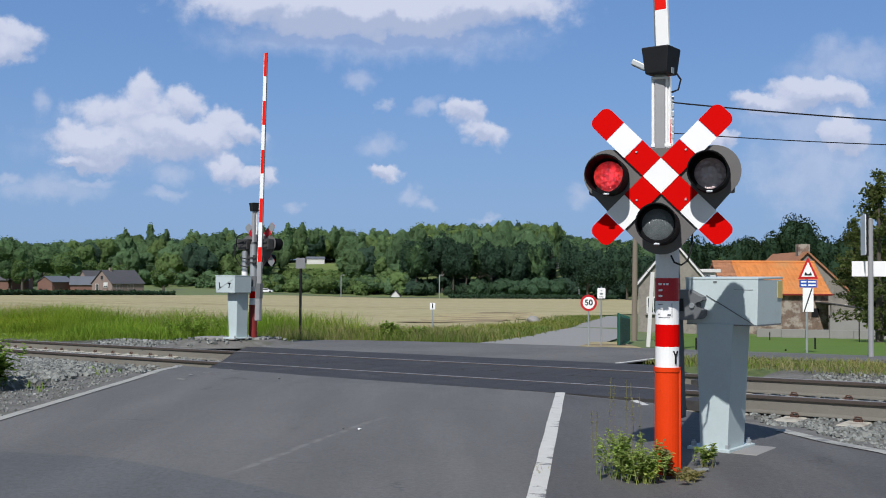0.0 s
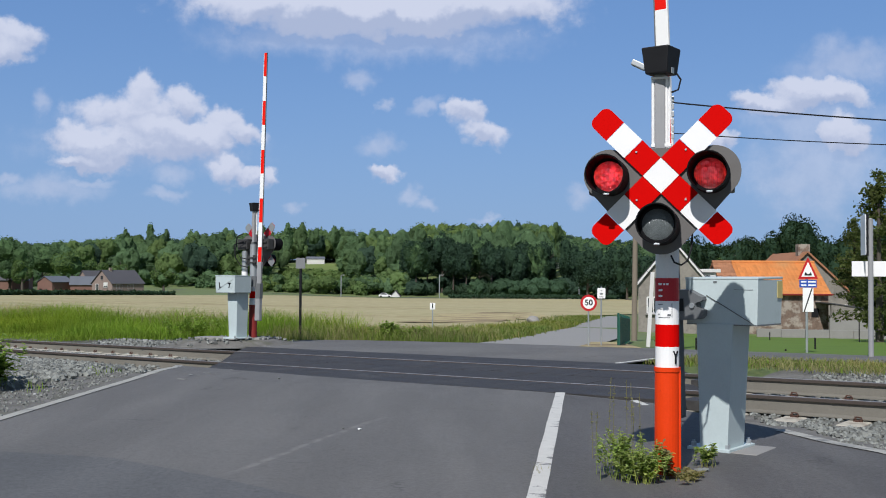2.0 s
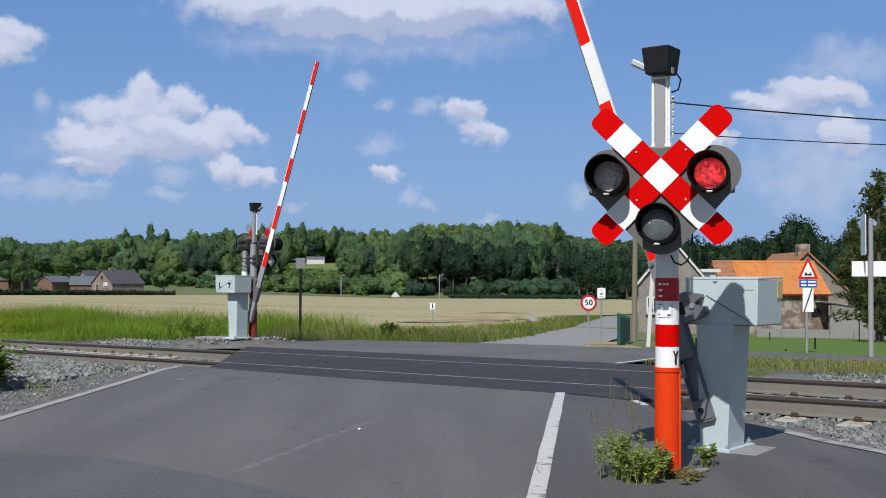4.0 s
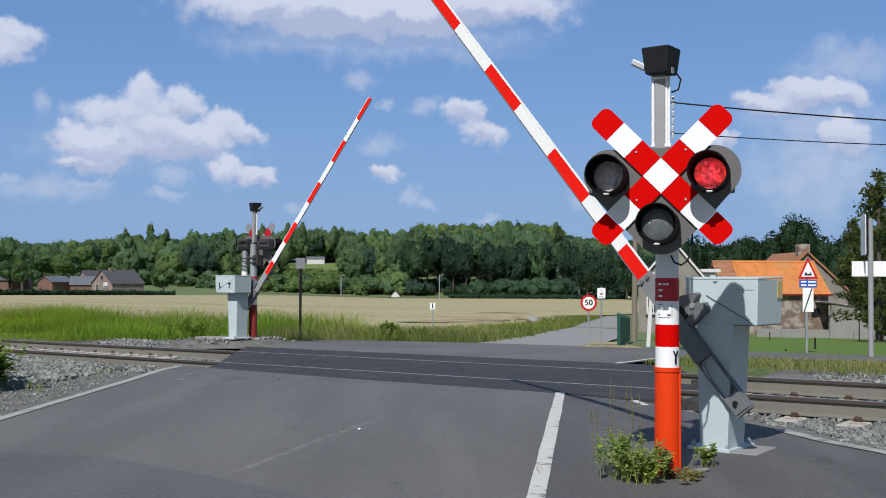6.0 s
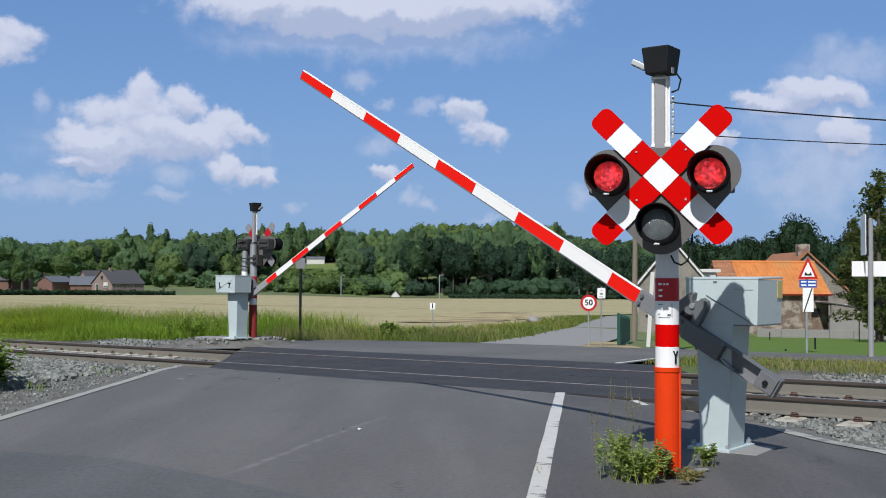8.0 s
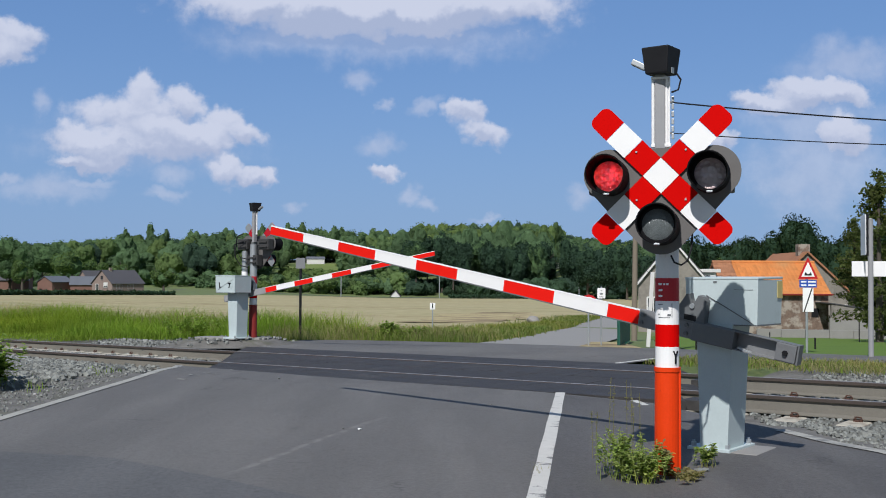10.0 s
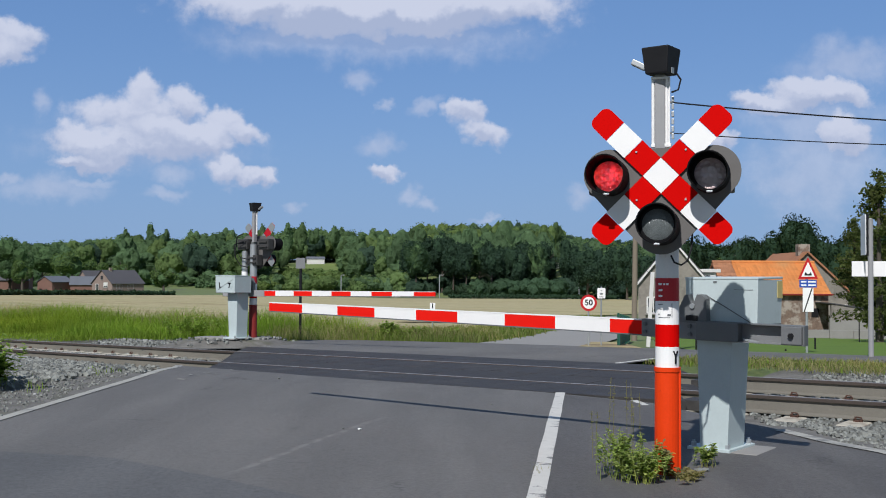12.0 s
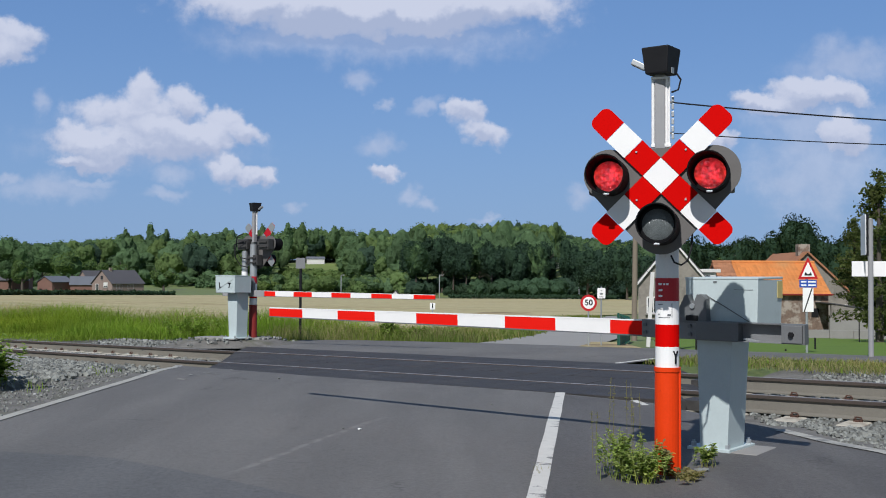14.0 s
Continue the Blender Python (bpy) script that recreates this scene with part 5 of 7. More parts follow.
def build_woods():
    """The wooded hillside behind the valley road, and its lighter fringe."""
    rng = np.random.default_rng(11)
    heap, light, dark, bush = (Heap() for _ in range(4))
    for k in range(1050):
        y = rng.uniform(388, 590)
        u = rng.uniform(-0.46, 0.46)
        x, px = u * y, 784 + 1885 * u
        if (465 < px < 625 and y < 446) or (505 < px < 606 and y < 566):
            continue            # clearing with a white house
        if 972 < px < 1003 and y < 500:
            continue            # gap before another
        if px < 330 and y < 410 and rng.random() < 0.6:
            continue
        z = land(x, y)
        most = roof_of_wood(px, y) - z
        if most < 6:
            continue
        h = min(rng.uniform(12, 20) if px < 690 else rng.uniform(15, 27), most * rng.uniform(0.92, 1.04))
        r = min(rng.uniform(4.4, 7.2), h * 0.48)
        pick = rng.random()
        if px > 690:
            use = light if y > 425 and pick < 0.45 else dark if pick > 0.85 else heap
        else:
            use = light if pick < 0.12 else dark if pick > 0.9 else heap
        crown(rng, use, use, (x, y, z + h * 0.55), r, h * 0.45, 560, 0.42, 15)
    # scrub in the clearing
    for k in range(60):
        y = rng.uniform(415, 480)
        px = rng.uniform(500, 615)
        if 532 < px < 585 and y > 520:
            continue
        x, h = (px - 784) / 1885 * y, rng.uniform(1.6, 3.6)
        crown(rng, light, light, (x, y, land(x, y) + h * 0.4), h * 0.9, h * 0.55, 90, 0.5, 4)
    # trees above the clearing
    for k in range(70):
        y, px = rng.uniform(572, 622), rng.uniform(495, 618)
        x = (px - 784) / 1885 * y
        z = land(x, y)
        h = max(5.0, (roof_of_wood(px, y) - z) * rng.uniform(0.9, 1.02))
        crown(rng, heap, heap, (x, y, z + h * 0.5), 4.5, h * 0.5, 260, 0.62, 6)
    # thin tree tops that stand out of the skyline
    for px in (14, 30, 48, 215, 226, 268, 292, 340, 405, 462, 510, 530, 556, 590, 640, 655, 985):
        y = rng.uniform(450, 520)
        x = (px - 784) / 1885 * y
        z, top = land(x, y), roof_of_wood(px, y) + rng.uniform(0.4, 1.9)
        h = top - z
        crown(rng, heap, heap, (x, y, z + h * 0.72), 2.8, h * 0.28, 150, 0.55, 5)
    # low bushes along the foot of the wood
    for k in range(300):
        y = rng.uniform(366, 392)
        u = rng.uniform(-0.40, 0.25)
        px = 784 + 1885 * u
        if px < 330 and rng.random() < 0.5:
            continue
        h = rng.uniform(3.0, 7.0)
        use = light if 440 < px < 720 and rng.random() < 0.8 else (dark if px > 720 else heap)
        crown(rng, use, use, (u * y, y, land(u * y, y) + h * 0.42), h * 0.6, h * 0.5, 110, 0.6, 4)
    for k in range(80):
        y, px = rng.uniform(372, 392), rng.uniform(520, 724)
        x, h = (px - 784) / 1885 * y, rng.uniform(3.0, 5.5) + max(0.0, (px - 600) / 120 * 4.5)
        use = light if rng.random() < 0.8 else heap
        crown(rng, use, use, (x, y, land(x, y) + h * 0.45), h * 0.5, h * 0.52, 200, 0.36, 9)
    # broad dark bushes before the tall trees
    for k in range(26):
        y, px = rng.uniform(362, 367), rng.uniform(836, 1010)
        x, h = (px - 784) / 1885 * y, rng.uniform(5.5, 8.0)
        crown(rng, bush, bush, (x, y, land(x, y) + h * 0.42), h * 0.62, h * 0.55, 330, 0.34, 9)
    tagged(part_mesh("wood_edge_bushes", bush.mesh("wood_edge_bushes"), M_MID_LEAF), "broad dark green bushes before the tall trees", "bushes", kind="stuff")
    tagged(part_mesh("woodland", heap.mesh("woodland"), M_WOOD_LEAF), "dense green woodland covering the hillside", "woodland", kind="stuff")
    tagged(part_mesh("light_woodland", light.mesh("light_woodland"), M_LIGHT_LEAF), "lighter green trees and bushes of the wood edge", "woodland", kind="stuff")
    tagged(part_mesh("dark_woodland", dark.mesh("dark_woodland"), M_DARK_LEAF), "darker trees of the wood towards the farm", "woodland", kind="stuff")


build_woods()
sheet("hill_meadow", [(-82, 440), (-44, 440), (-48, 552), (-86, 552)], M_MEADOW, 0.3, 12, label="bright green meadow in a clearing of the wood", category="meadow")

# tall dark trees standing before the wood
rng_t = np.random.default_rng(5)
for k in range(15):
    px = 722 + k * 20.5 + rng_t.uniform(-7, 7)
    y = 372 + rng_t.uniform(-6, 10)
    x = (px - 784) / 1885 * y
    if k == 13:
        continue
    build_tree("tree", x, y, rng_t.uniform(18.5, 21.5), rng_t.uniform(4.4, 6.2), M_MID_LEAF if k % 5 == 1 else M_DARK_LEAF, "tall dark green broadleaf tree at the foot of the wood", 100 + k, clumps=3200, size=0.40, trunk=0.30, base=0.10 if k > 7 else 0.26, lobes=18)
for k, (px, h) in enumerate(((1040, 17.5), (1075, 19), (1110, 19), (1150, 17), (1215, 14), (1265, 14))):
    y = 330 + 14 * (k % 2)
    build_tree("tree", (px - 784) / 1885 * y, y, h, 5.5, M_DARK_LEAF, "dark green broadleaf tree behind the field", 140 + k, clumps=2400, size=0.40, trunk=0.35, base=0.1, lobes=16)
# trees behind the farm
for k, (px, d, h, r) in enumerate(((1215, 118, 7.6, 2.8), (1240, 118, 7.4, 2.8), (1268, 120, 7.2, 2.8), (1300, 122, 7.8, 2.9), (1332, 112, 7.8, 2.7), (1352, 118, 7.8, 2.7), (1375, 110, 8.2, 2.5), (1412, 108, 9.4, 2.9), (1445, 112, 8.2, 2.6), (1486, 116, 8.0, 2.8), (1525, 112, 8.6, 3.0), (1560, 110, 9.0, 3.0))):
    build_tree("tree", (px - 784) / 1885 * d, d, h * 1.22, r * 1.1, M_DEEP_LEAF, "dark leafy tree behind the farm buildings", 160 + k, clumps=6500, size=0.13, trunk=0.2, base=0.05, lobes=20)
# small tree by the farm roof, trees by the distant houses
build_tree("tree", (1277 - 784) / 1885 * 66, 66, 4.6, 0.5, M_LIGHT_LEAF, "slim yellow-green tree beside the orange roof", 180, clumps=260, size=0.16, trunk=0.08, base=0.3, lobes=5)
for k, (px, d, h, r, mt) in enumerate(((8, 300, 17, 6, M_WOOD_LEAF), (36, 300, 14, 5, M_WOOD_LEAF), (40, 250, 7.4, 3.0, M_LIGHT_LEAF), (18, 255, 7, 4, M_WOOD_LEAF), (128, 300, 11.5, 6, M_LIGHT_LEAF), (162, 305, 9.5, 5, M_LIGHT_LEAF), (215, 300, 8, 4, M_LIGHT_LEAF), (290, 280, 6, 4, M_LIGHT_LEAF), (75, 315, 13, 7, M_WOOD_LEAF))):
    build_tree("tree", (px - 784) / 1885 * d, d, h, r, mt, "green broadleaf tree beside the distant houses", 200 + k, clumps=2200, size=0.28, trunk=0.3, base=0.12, lobes=9)


def build_conifer(x, y, height, rx, seed):
    """A tall ragged conifer with drooping tiers."""
    rng = np.random.default_rng(seed)
    tree = thing("conifer", pose(x, y, land(x, y)), "tall ragged green conifer with drooping boughs", "tree", "trees")
    bm = bm_()
    add_tube(bm, (0, 0, -0.3), (0, 0, height * 0.95), 0.16, 0.02, seg=10)
    part("trunk", bm, M_BARK, tree)
    heap, boughs = Heap(), bm_()
    for k in range(70):
        t = rng.uniform(0.06, 0.98)
        z = height * t
        a = rng.uniform(0, 6.283)
        reach = rx * (1 - t) ** 0.75 * rng.uniform(0.6, 1.2) + 0.1
        d = np.array((math.cos(a), math.sin(a), 0))
        tip = np.array((0, 0, z)) + d * reach + (0, 0, reach * rng.uniform(-0.25, 0.2))
        add_tube(boughs, (0, 0, z), tuple(tip), 0.02, 0.006, seg=5, caps=False)
        for j in range(int(150 * reach / rx) + 24):
            q = rng.uniform(0.2, 1.05)
            p = np.array((0, 0, z)) * (1 - q) + tip * q + rng.normal(size=3) * 0.10 + (0, 0, -0.06)
            s = rng.uniform(0.04, 0.10)
            m = spin(rng)
            u, v, w = m[0] * s, m[1] * s * 0.55, m[2] * s * 0.3
            heap.add((p - u, p - v + w, p + u, p + v), ((0, 1, 2), (0, 2, 3)))
    tagged(part("boughs", boughs, M_BARK, tree), kind="stuff")
    part_mesh("needles", heap.mesh("needles"), M_CONIFER, tree)
    return tree


build_conifer((1556 - 784) / 1885 * 40, 40, 6.6, 1.6, 3)
build_conifer((1512 - 784) / 1885 * 62, 62, 7.0, 1.5, 4)
build_conifer((1600 - 784) / 1885 * 44, 44, 7.6, 1.8, 5)

# ---- verge grass, field edge, weeds ----


def blades(heap, rng, x, y, n, spread, hmin, hmax, width, up=-0.02):
    """A tuft of bent blades."""
    for k in range(n):
        bx, by = x + rng.normal() * spread, y + rng.normal() * spread
        z = land(bx, by) + up
        h = rng.uniform(hmin, hmax)
        a = rng.uniform(0, 6.283)
        lean = rng.uniform(0.2, 1.2) * h
        d = np.array((math.cos(a), math.sin(a), 0))
        s = np.array((-d[1], d[0], 0)) * width * rng.uniform(0.6, 1.4)
        p0 = np.array((bx, by, z))
        p1 = p0 + (0, 0, h * 0.6) + d * lean * 0.35
        p2 = p0 + (0, 0, h) + d * lean
        heap.add((p0 - s, p0 + s, p1 + s * 0.8, p1 - s * 0.8, p2), ((0, 1, 2, 3), (3, 2, 4)))


def build_grass():
    rng = np.random.default_rng(21)
    green, olive, straw = Heap(), Heap(), Heap()
    # lush strip beyond the track
    for k in range(9500):
        s, m = rng.uniform(-44, -18.2), rng.uniform(1.45, 8.5)
        x, y = to_xy(s, m)
        if y < 18 or (m < 3.9 and s > -20.0) or (m < 2.9 and s > -21):
            continue
        tall = 0.7 + 0.45 * math.sin(x * 1.3 + 2 * math.sin(y * 0.9)) * math.sin(y * 1.7 + x * 0.4)
        hi = (0.72 if m > 4.5 else 0.46 if m > 2.6 else 0.22) * tall
        blades(green, rng, x, y, 10, 0.16, hi * 0.35, hi, 0.006)
        if rng.random() < 0.35 and m > 5.0:
            blades(straw, rng, x, y, 2, 0.12, 0.45, 0.78, 0.004)
    # mixed, drier strip between junction and field
    for k in range(4600):
        s, m = rng.uniform(-21.0, -9.0), rng.uniform(4.5, 13.0)
        x, y = to_xy(s, m)
        if m < 6.4 + max(0.0, (-13.8 - s)) * -0.55 + 0.2 or x > 0.55 + (y - 22.6) * 0.125:
            continue
        patch = math.sin(x * 1.1 + 1.7 * math.sin(y * 0.8)) * math.sin(y * 1.3 + x * 0.6)
        blades(olive, rng, x, y, 6, 0.14, 0.06, 0.20 + 0.12 * patch, 0.006)
        if patch < 0.5:
            blades(straw, rng, x, y, 8, 0.16, 0.10, 0.40, 0.004)
    # lane's field side
    for k in range(4500):
        y = 24 + 80 * rng.random() ** 1.5
        xl = float(np.interp(y, [22.6, 27.5, 44, 78, 110], [0.75, 1.5, 4.0, 9.8, 17.0]))
        blades(olive if rng.random() < 0.8 else straw, rng, xl - abs(rng.normal()) * 1.7 - 0.1, y, 5, 0.18, 0.08, 0.32, 0.010 + 0.0003 * (y - 24))
    # beside the far road and the track on the right
    for k in range(7500):
        s, m = rng.uniform(-7.4, 14), rng.uniform(2.5, 4.25)
        x, y = to_xy(s, m)
        blades(straw if rng.random() < 0.8 else green, rng, x, y, 6, 0.16, 0.02, 0.10, 0.0045)
    # dry tufts on the white line and at the foot of the pole
    for x, y, n_ in ((0.585, 6.35, 8), (0.57, 6.25, 5), (1.42, 6.10, 40), (1.36, 6.04, 24), (1.60, 6.50, 20)):
        blades(straw, rng, x, y, n_, 0.028, 0.015, 0.075, 0.0016, 0.004)
    # near side: gravel shoulder on the left
    for k in range(70):
        s, m = rng.uniform(-12.6, -9.3), rng.uniform(-5.4, -2.6)
        x, y = to_xy(s, m)
        if not -4.6 < x - (y - 10.79) * 0.126 < -4.05:
            continue
        blades(green if rng.random() < 0.7 else straw, rng, x, y, 7, 0.06, 0.03, 0.10, 0.005)
    tagged(part_mesh("verge_grass", green.mesh("verge_grass"), M_GRASS), "tall green grass on the verges", "grass", kind="stuff")
    tagged(part_mesh("verge_grass", olive.mesh("verge_grass"), M_VERGE), "rough olive green grass between junction, lane and field", "grass", kind="stuff")
    tagged(part_mesh("dry_grass", straw.mesh("dry_grass"), M_STRAW), "dry yellowish grass stalks on the verges", "grass", kind="stuff")


build_grass()


def build_weed(name, x, y, stems, height, spread, leaf, label, seed, mat=None, z=None):
    """A leafy weed: thin branching stems, each with many small pointed leaves."""
    rng = np.random.default_rng(seed)
    weed = thing(name, pose(x, y, land(x, y) if z is None else z), label, "plant", "weeds")
    bm, heap = bm_(), Heap()
    for k in range(stems):
        a = rng.uniform(0, 6.283)
        h = height * rng.uniform(0.45, 1.0)
        o = Vector((rng.normal() * spread * 0.5, rng.normal() * spread * 0.5, 0))
        tip = o + Vector((math.cos(a) * spread * rng.uniform(0.2, 0.9), math.sin(a) * spread * rng.uniform(0.2, 0.9), h))
        mid = o.lerp(tip, 0.5) + Vector((0, 0, h * 0.14))
        add_line(bm, [o, mid, tip], 0.0016, 5)
        for j in range(30):
            t = rng.uniform(0.15, 1.0) ** 0.8
            p = np.array((o.lerp(mid, t * 2) if t < 0.5 else mid.lerp(tip, t * 2 - 1))[:])
            d = rng.normal(size=3)
            d[2] = abs(d[2]) * 0.5 - 0.1
            d /= np.linalg.norm(d)
            s = leaf * rng.uniform(0.5, 1.25)
            side = np.cross(d, (0, 0, 1.0))
            side /= np.linalg.norm(side) + 1e-6
            drop_ = np.array((0, 0, -0.2 * s))
            heap.add((p, p + d * s * 0.5 + side * s * 0.36, p + d * s + drop_, p + d * s * 0.5 - side * s * 0.36), ((0, 1, 2), (0, 2, 3)))
    tagged(part("stem", bm, mat or M_WEED, weed), kind="stuff")
    part_mesh("leaves", heap.mesh("leaves"), mat or M_WEED, weed)
    return weed


for k, (x, y, n_, h, sp, lf) in enumerate(((1.05, 6.10, 40, 0.27, 0.11, 0.030), (1.13, 6.02, 34, 0.19, 0.10, 0.028), (1.02, 6.25, 16, 0.30, 0.10, 0.026), (1.20, 6.06, 14, 0.22, 0.05, 0.026))):
    build_weed("weed", x, y, n_, h, sp, lf, "leafy green weed at the foot of the signal pole", 300 + k)
build_weed("weed", 1.63, 6.55, 14, 0.14, 0.07, 0.032, "small green weed at the foot of the barrier machine", 310)
build_weed("weed", 1.285, 6.14, 8, 0.24, 0.04, 0.030, "brownish weed before the orange pole", 312, M_STRAW)
build_weed("weed", 1.40, 6.10, 18, 0.06, 0.12, 0.028, "low yellowish weed beside the orange pole", 311, M_STRAW)
for k, (x, y, h) in enumerate(((1.05, 6.7, 0.58), (1.16, 6.6, 0.55), (0.96, 6.8, 0.42), (1.22, 6.75, 0.46))):
    build_weed("dry_stalk", x, y, 2, h, 0.03, 0.018, "thin dry grass stalk with seed heads", 320 + k, M_STRAW)
for k, (x, y, h) in enumerate(((-4.60, 10.75, 0.48), (-4.78, 10.4, 0.56), (-4.92, 11.2, 0.60))):
    build_weed("bush", x, y, 60, h, 0.20, 0.075, "green leafy bush beside the gravel", 330 + k, M_BUSH)
for k, (px, h) in enumerate(((697, 0.42), (740, 0.3), (800, 0.28), (645, 0.26))):
    d = 24.2 + 0.4 * k
    build_weed("bush", (px - 784) / 1885 * d, d, 40, h + 0.02, 0.28, 0.07, "dark green bushy weed in the verge grass", 340 + k, M_BUSH)
build_weed("bush", -5.6, 24.0, 40, 0.50, 0.4, 0.08, "dark green bushy weed in the verge grass", 350, M_BUSH)

# ---- buildings ----
M_BRICK = material("grey_brown_brick", (0.175, 0.125, 0.095), 0.9, vary=0.6, scale=2.3, fine=8, bump=0.7, bump_scale=7, dirt=(0.34, 0.30, 0.25), dirt_at=(0.46, 0.58))
M_PINKBRICK = material("pinkish_brick", (0.25, 0.190, 0.165), 0.9, vary=0.15, scale=0.6, fine=6, bump=0.3)
M_REDBRICK = material("red_brick", (0.19, 0.105, 0.082), 0.9, vary=0.2, scale=0.6, fine=6, bump=0.3)
M_PLASTER = material("grey_plaster", (0.235, 0.215, 0.185), 0.9, vary=0.3, scale=1.6, fine=7, bump=0.4, dirt=(0.16, 0.145, 0.125), dirt_at=(0.5, 0.66))
M_OTILE = material("orange_roof_tile", (0.58, 0.205, 0.050), 0.8, vary=0.14, scale=0.8, fine=8, bump=0.3, dirt=(0.50, 0.23, 0.08), dirt_at=(0.5, 0.75), island=0.22)
M_OLDTILE = material("old_brown_tile", (0.33, 0.15, 0.075), 0.85, vary=0.25, scale=1.2, fine=9, bump=0.4, island=0.3)
M_SLATE = material("dark_slate_roof", (0.075, 0.072, 0.078), 0.7, vary=0.15, scale=0.4, fine=4, bump=0.2)
M_PALEROOF = material("pale_grey_roof", (0.12, 0.13, 0.15), 0.6, vary=0.15, scale=0.4, fine=4, bump=0.2)
M_GLASS = material("window_glass", (0.03, 0.035, 0.04), 0.12, vary=0.2, scale=0.5, fine=3)
M_WALLWHITE = material("white_wall", (0.64, 0.63, 0.61), 0.8, vary=0.06, scale=0.3, fine=4)
M_CONCRETE = material("grey_concrete", (0.26, 0.25, 0.235), 0.9, vary=0.15, scale=1.0, fine=20, bump=0.4, dirt=(0.24, 0.23, 0.21))
M_TIMBER = material("weathered_timber", (0.20, 0.165, 0.125), 0.85, vary=0.2, scale=1.5, fine=30, bump=0.3)
M_GREEN = material("green_fence_paint", (0.010, 0.085, 0.060), 0.6, vary=0.1, scale=3, fine=30)
M_BLUE = material("blue_sign_sheet", (0.018, 0.075, 0.40), 0.5, vary=0.05)
M_SIGNRED = material("sign_red", (0.50, 0.012, 0.014), 0.45, vary=0.04)


def gable_house(name, x, y, turn, w, depth, eave, ridge, wall, roof, label, base_z=None, over=0.25, foot=-0.5):
    """A house: walls with a gable at either end, two roof slopes with thickness. x runs along the front gable, y back along the ridge."""
    z = land(x, y) if base_z is None else base_z
    h = thing(name, pose(x, y, z, 0, 0, turn), label, "house", "houses")
    bm = bm_()
    add_prism(bm, [(-w / 2, foot), (w / 2, foot), (w / 2, eave), (0, ridge), (-w / 2, eave)], depth, Matrix.Translation((0, depth / 2, 0)))
    bmesh.ops.recalc_face_normals(bm, faces=bm.faces[:])
    part("wall", bm, wall, h)
    for sgn in (-1, 1):
        a, b = Vector((sgn * (w / 2 + over), 0, eave - over * (ridge - eave) / (w / 2))), Vector((0, 0, ridge + 0.02))
        n_ = Vector((-(b - a).z * -sgn, 0, 0))
        up = Vector((sgn * (ridge - eave), 0, w / 2)).normalized() * 0.12
        bm = bm_()
        c = [bm.verts.new(v) for v in (a + Vector((0, -over, 0)), b + Vector((0, -over, 0)), b + Vector((0, depth + over, 0)), a + Vector((0, depth + over, 0)))]
        g = [bm.verts.new(v.co + up) for v in c]
        for q in ((0, 1, 2, 3), (7, 6, 5, 4), (0, 4, 5, 1), (1, 5, 6, 2), (2, 6, 7, 3), (3, 7, 4, 0)):
            bm.faces.new([(c + g)[i] for i in q])
        bmesh.ops.recalc_face_normals(bm, faces=bm.faces[:])
        part("roof", bm, roof, h)
    return h


def house_window(h, x, y, z, w, t, turn=0, frame_mat=None):
    """A window with frame, pane and sill, on a wall that faces the way turn gives."""
    m = pose(x, y, z, 0, 0, turn)
    bm = bm_()
    for a, b, c, d_ in ((0, t / 2, w, 0.08), (0, -t / 2, w, 0.08), (-w / 2, 0, 0.08, t), (w / 2, 0, 0.08, t), (0, 0, 0.05, t)):
        add_box(bm, (a, -0.04, b), (c, 0.08, d_))
    bm.transform(m)
    win = part("window", bm, frame_mat or M_WALLWHITE, h)
    bm = bm_()
    add_box(bm, (0, -0.01, 0), (w, 0.03, t))
    bm.transform(m)
    part("pane", bm, M_GLASS, win)
    bm = bm_()
    add_box(bm, (0, -0.08, -t / 2 - 0.05), (w + 0.2, 0.16, 0.06))
    bm.transform(m)
    part("sill", bm, M_CONCRETE, win)


def roof_tiles(parent, m, width, rise, cols, rows, mat, gap=0.0):
    """Pantiles laid in courses on a slope: x across, z up the slope."""
    heap = Heap()
    tw, th = width / cols, rise / rows
    prof = [(0.0, 0.0), (0.35, 0.016), (0.7, 0.010), (1.0, 0.0)]
    for r in range(rows):
        for c in range(cols):
            v = []
            for q in (0, 1):
                for a, b in prof:
                    p = m @ Vector(((c + a) * tw - width / 2, -(b + (0.014 if q == 0 else 0.0)), (r + q * 1.02) * th))
                    v.append(p[:])
            heap.add(v, [(0, 1, 5, 4), (1, 2, 6, 5), (2, 3, 7, 6)])
    ob = part_mesh("tiles", heap.mesh("tiles"), mat, parent)
    tagged(ob, kind="stuff")
    return ob


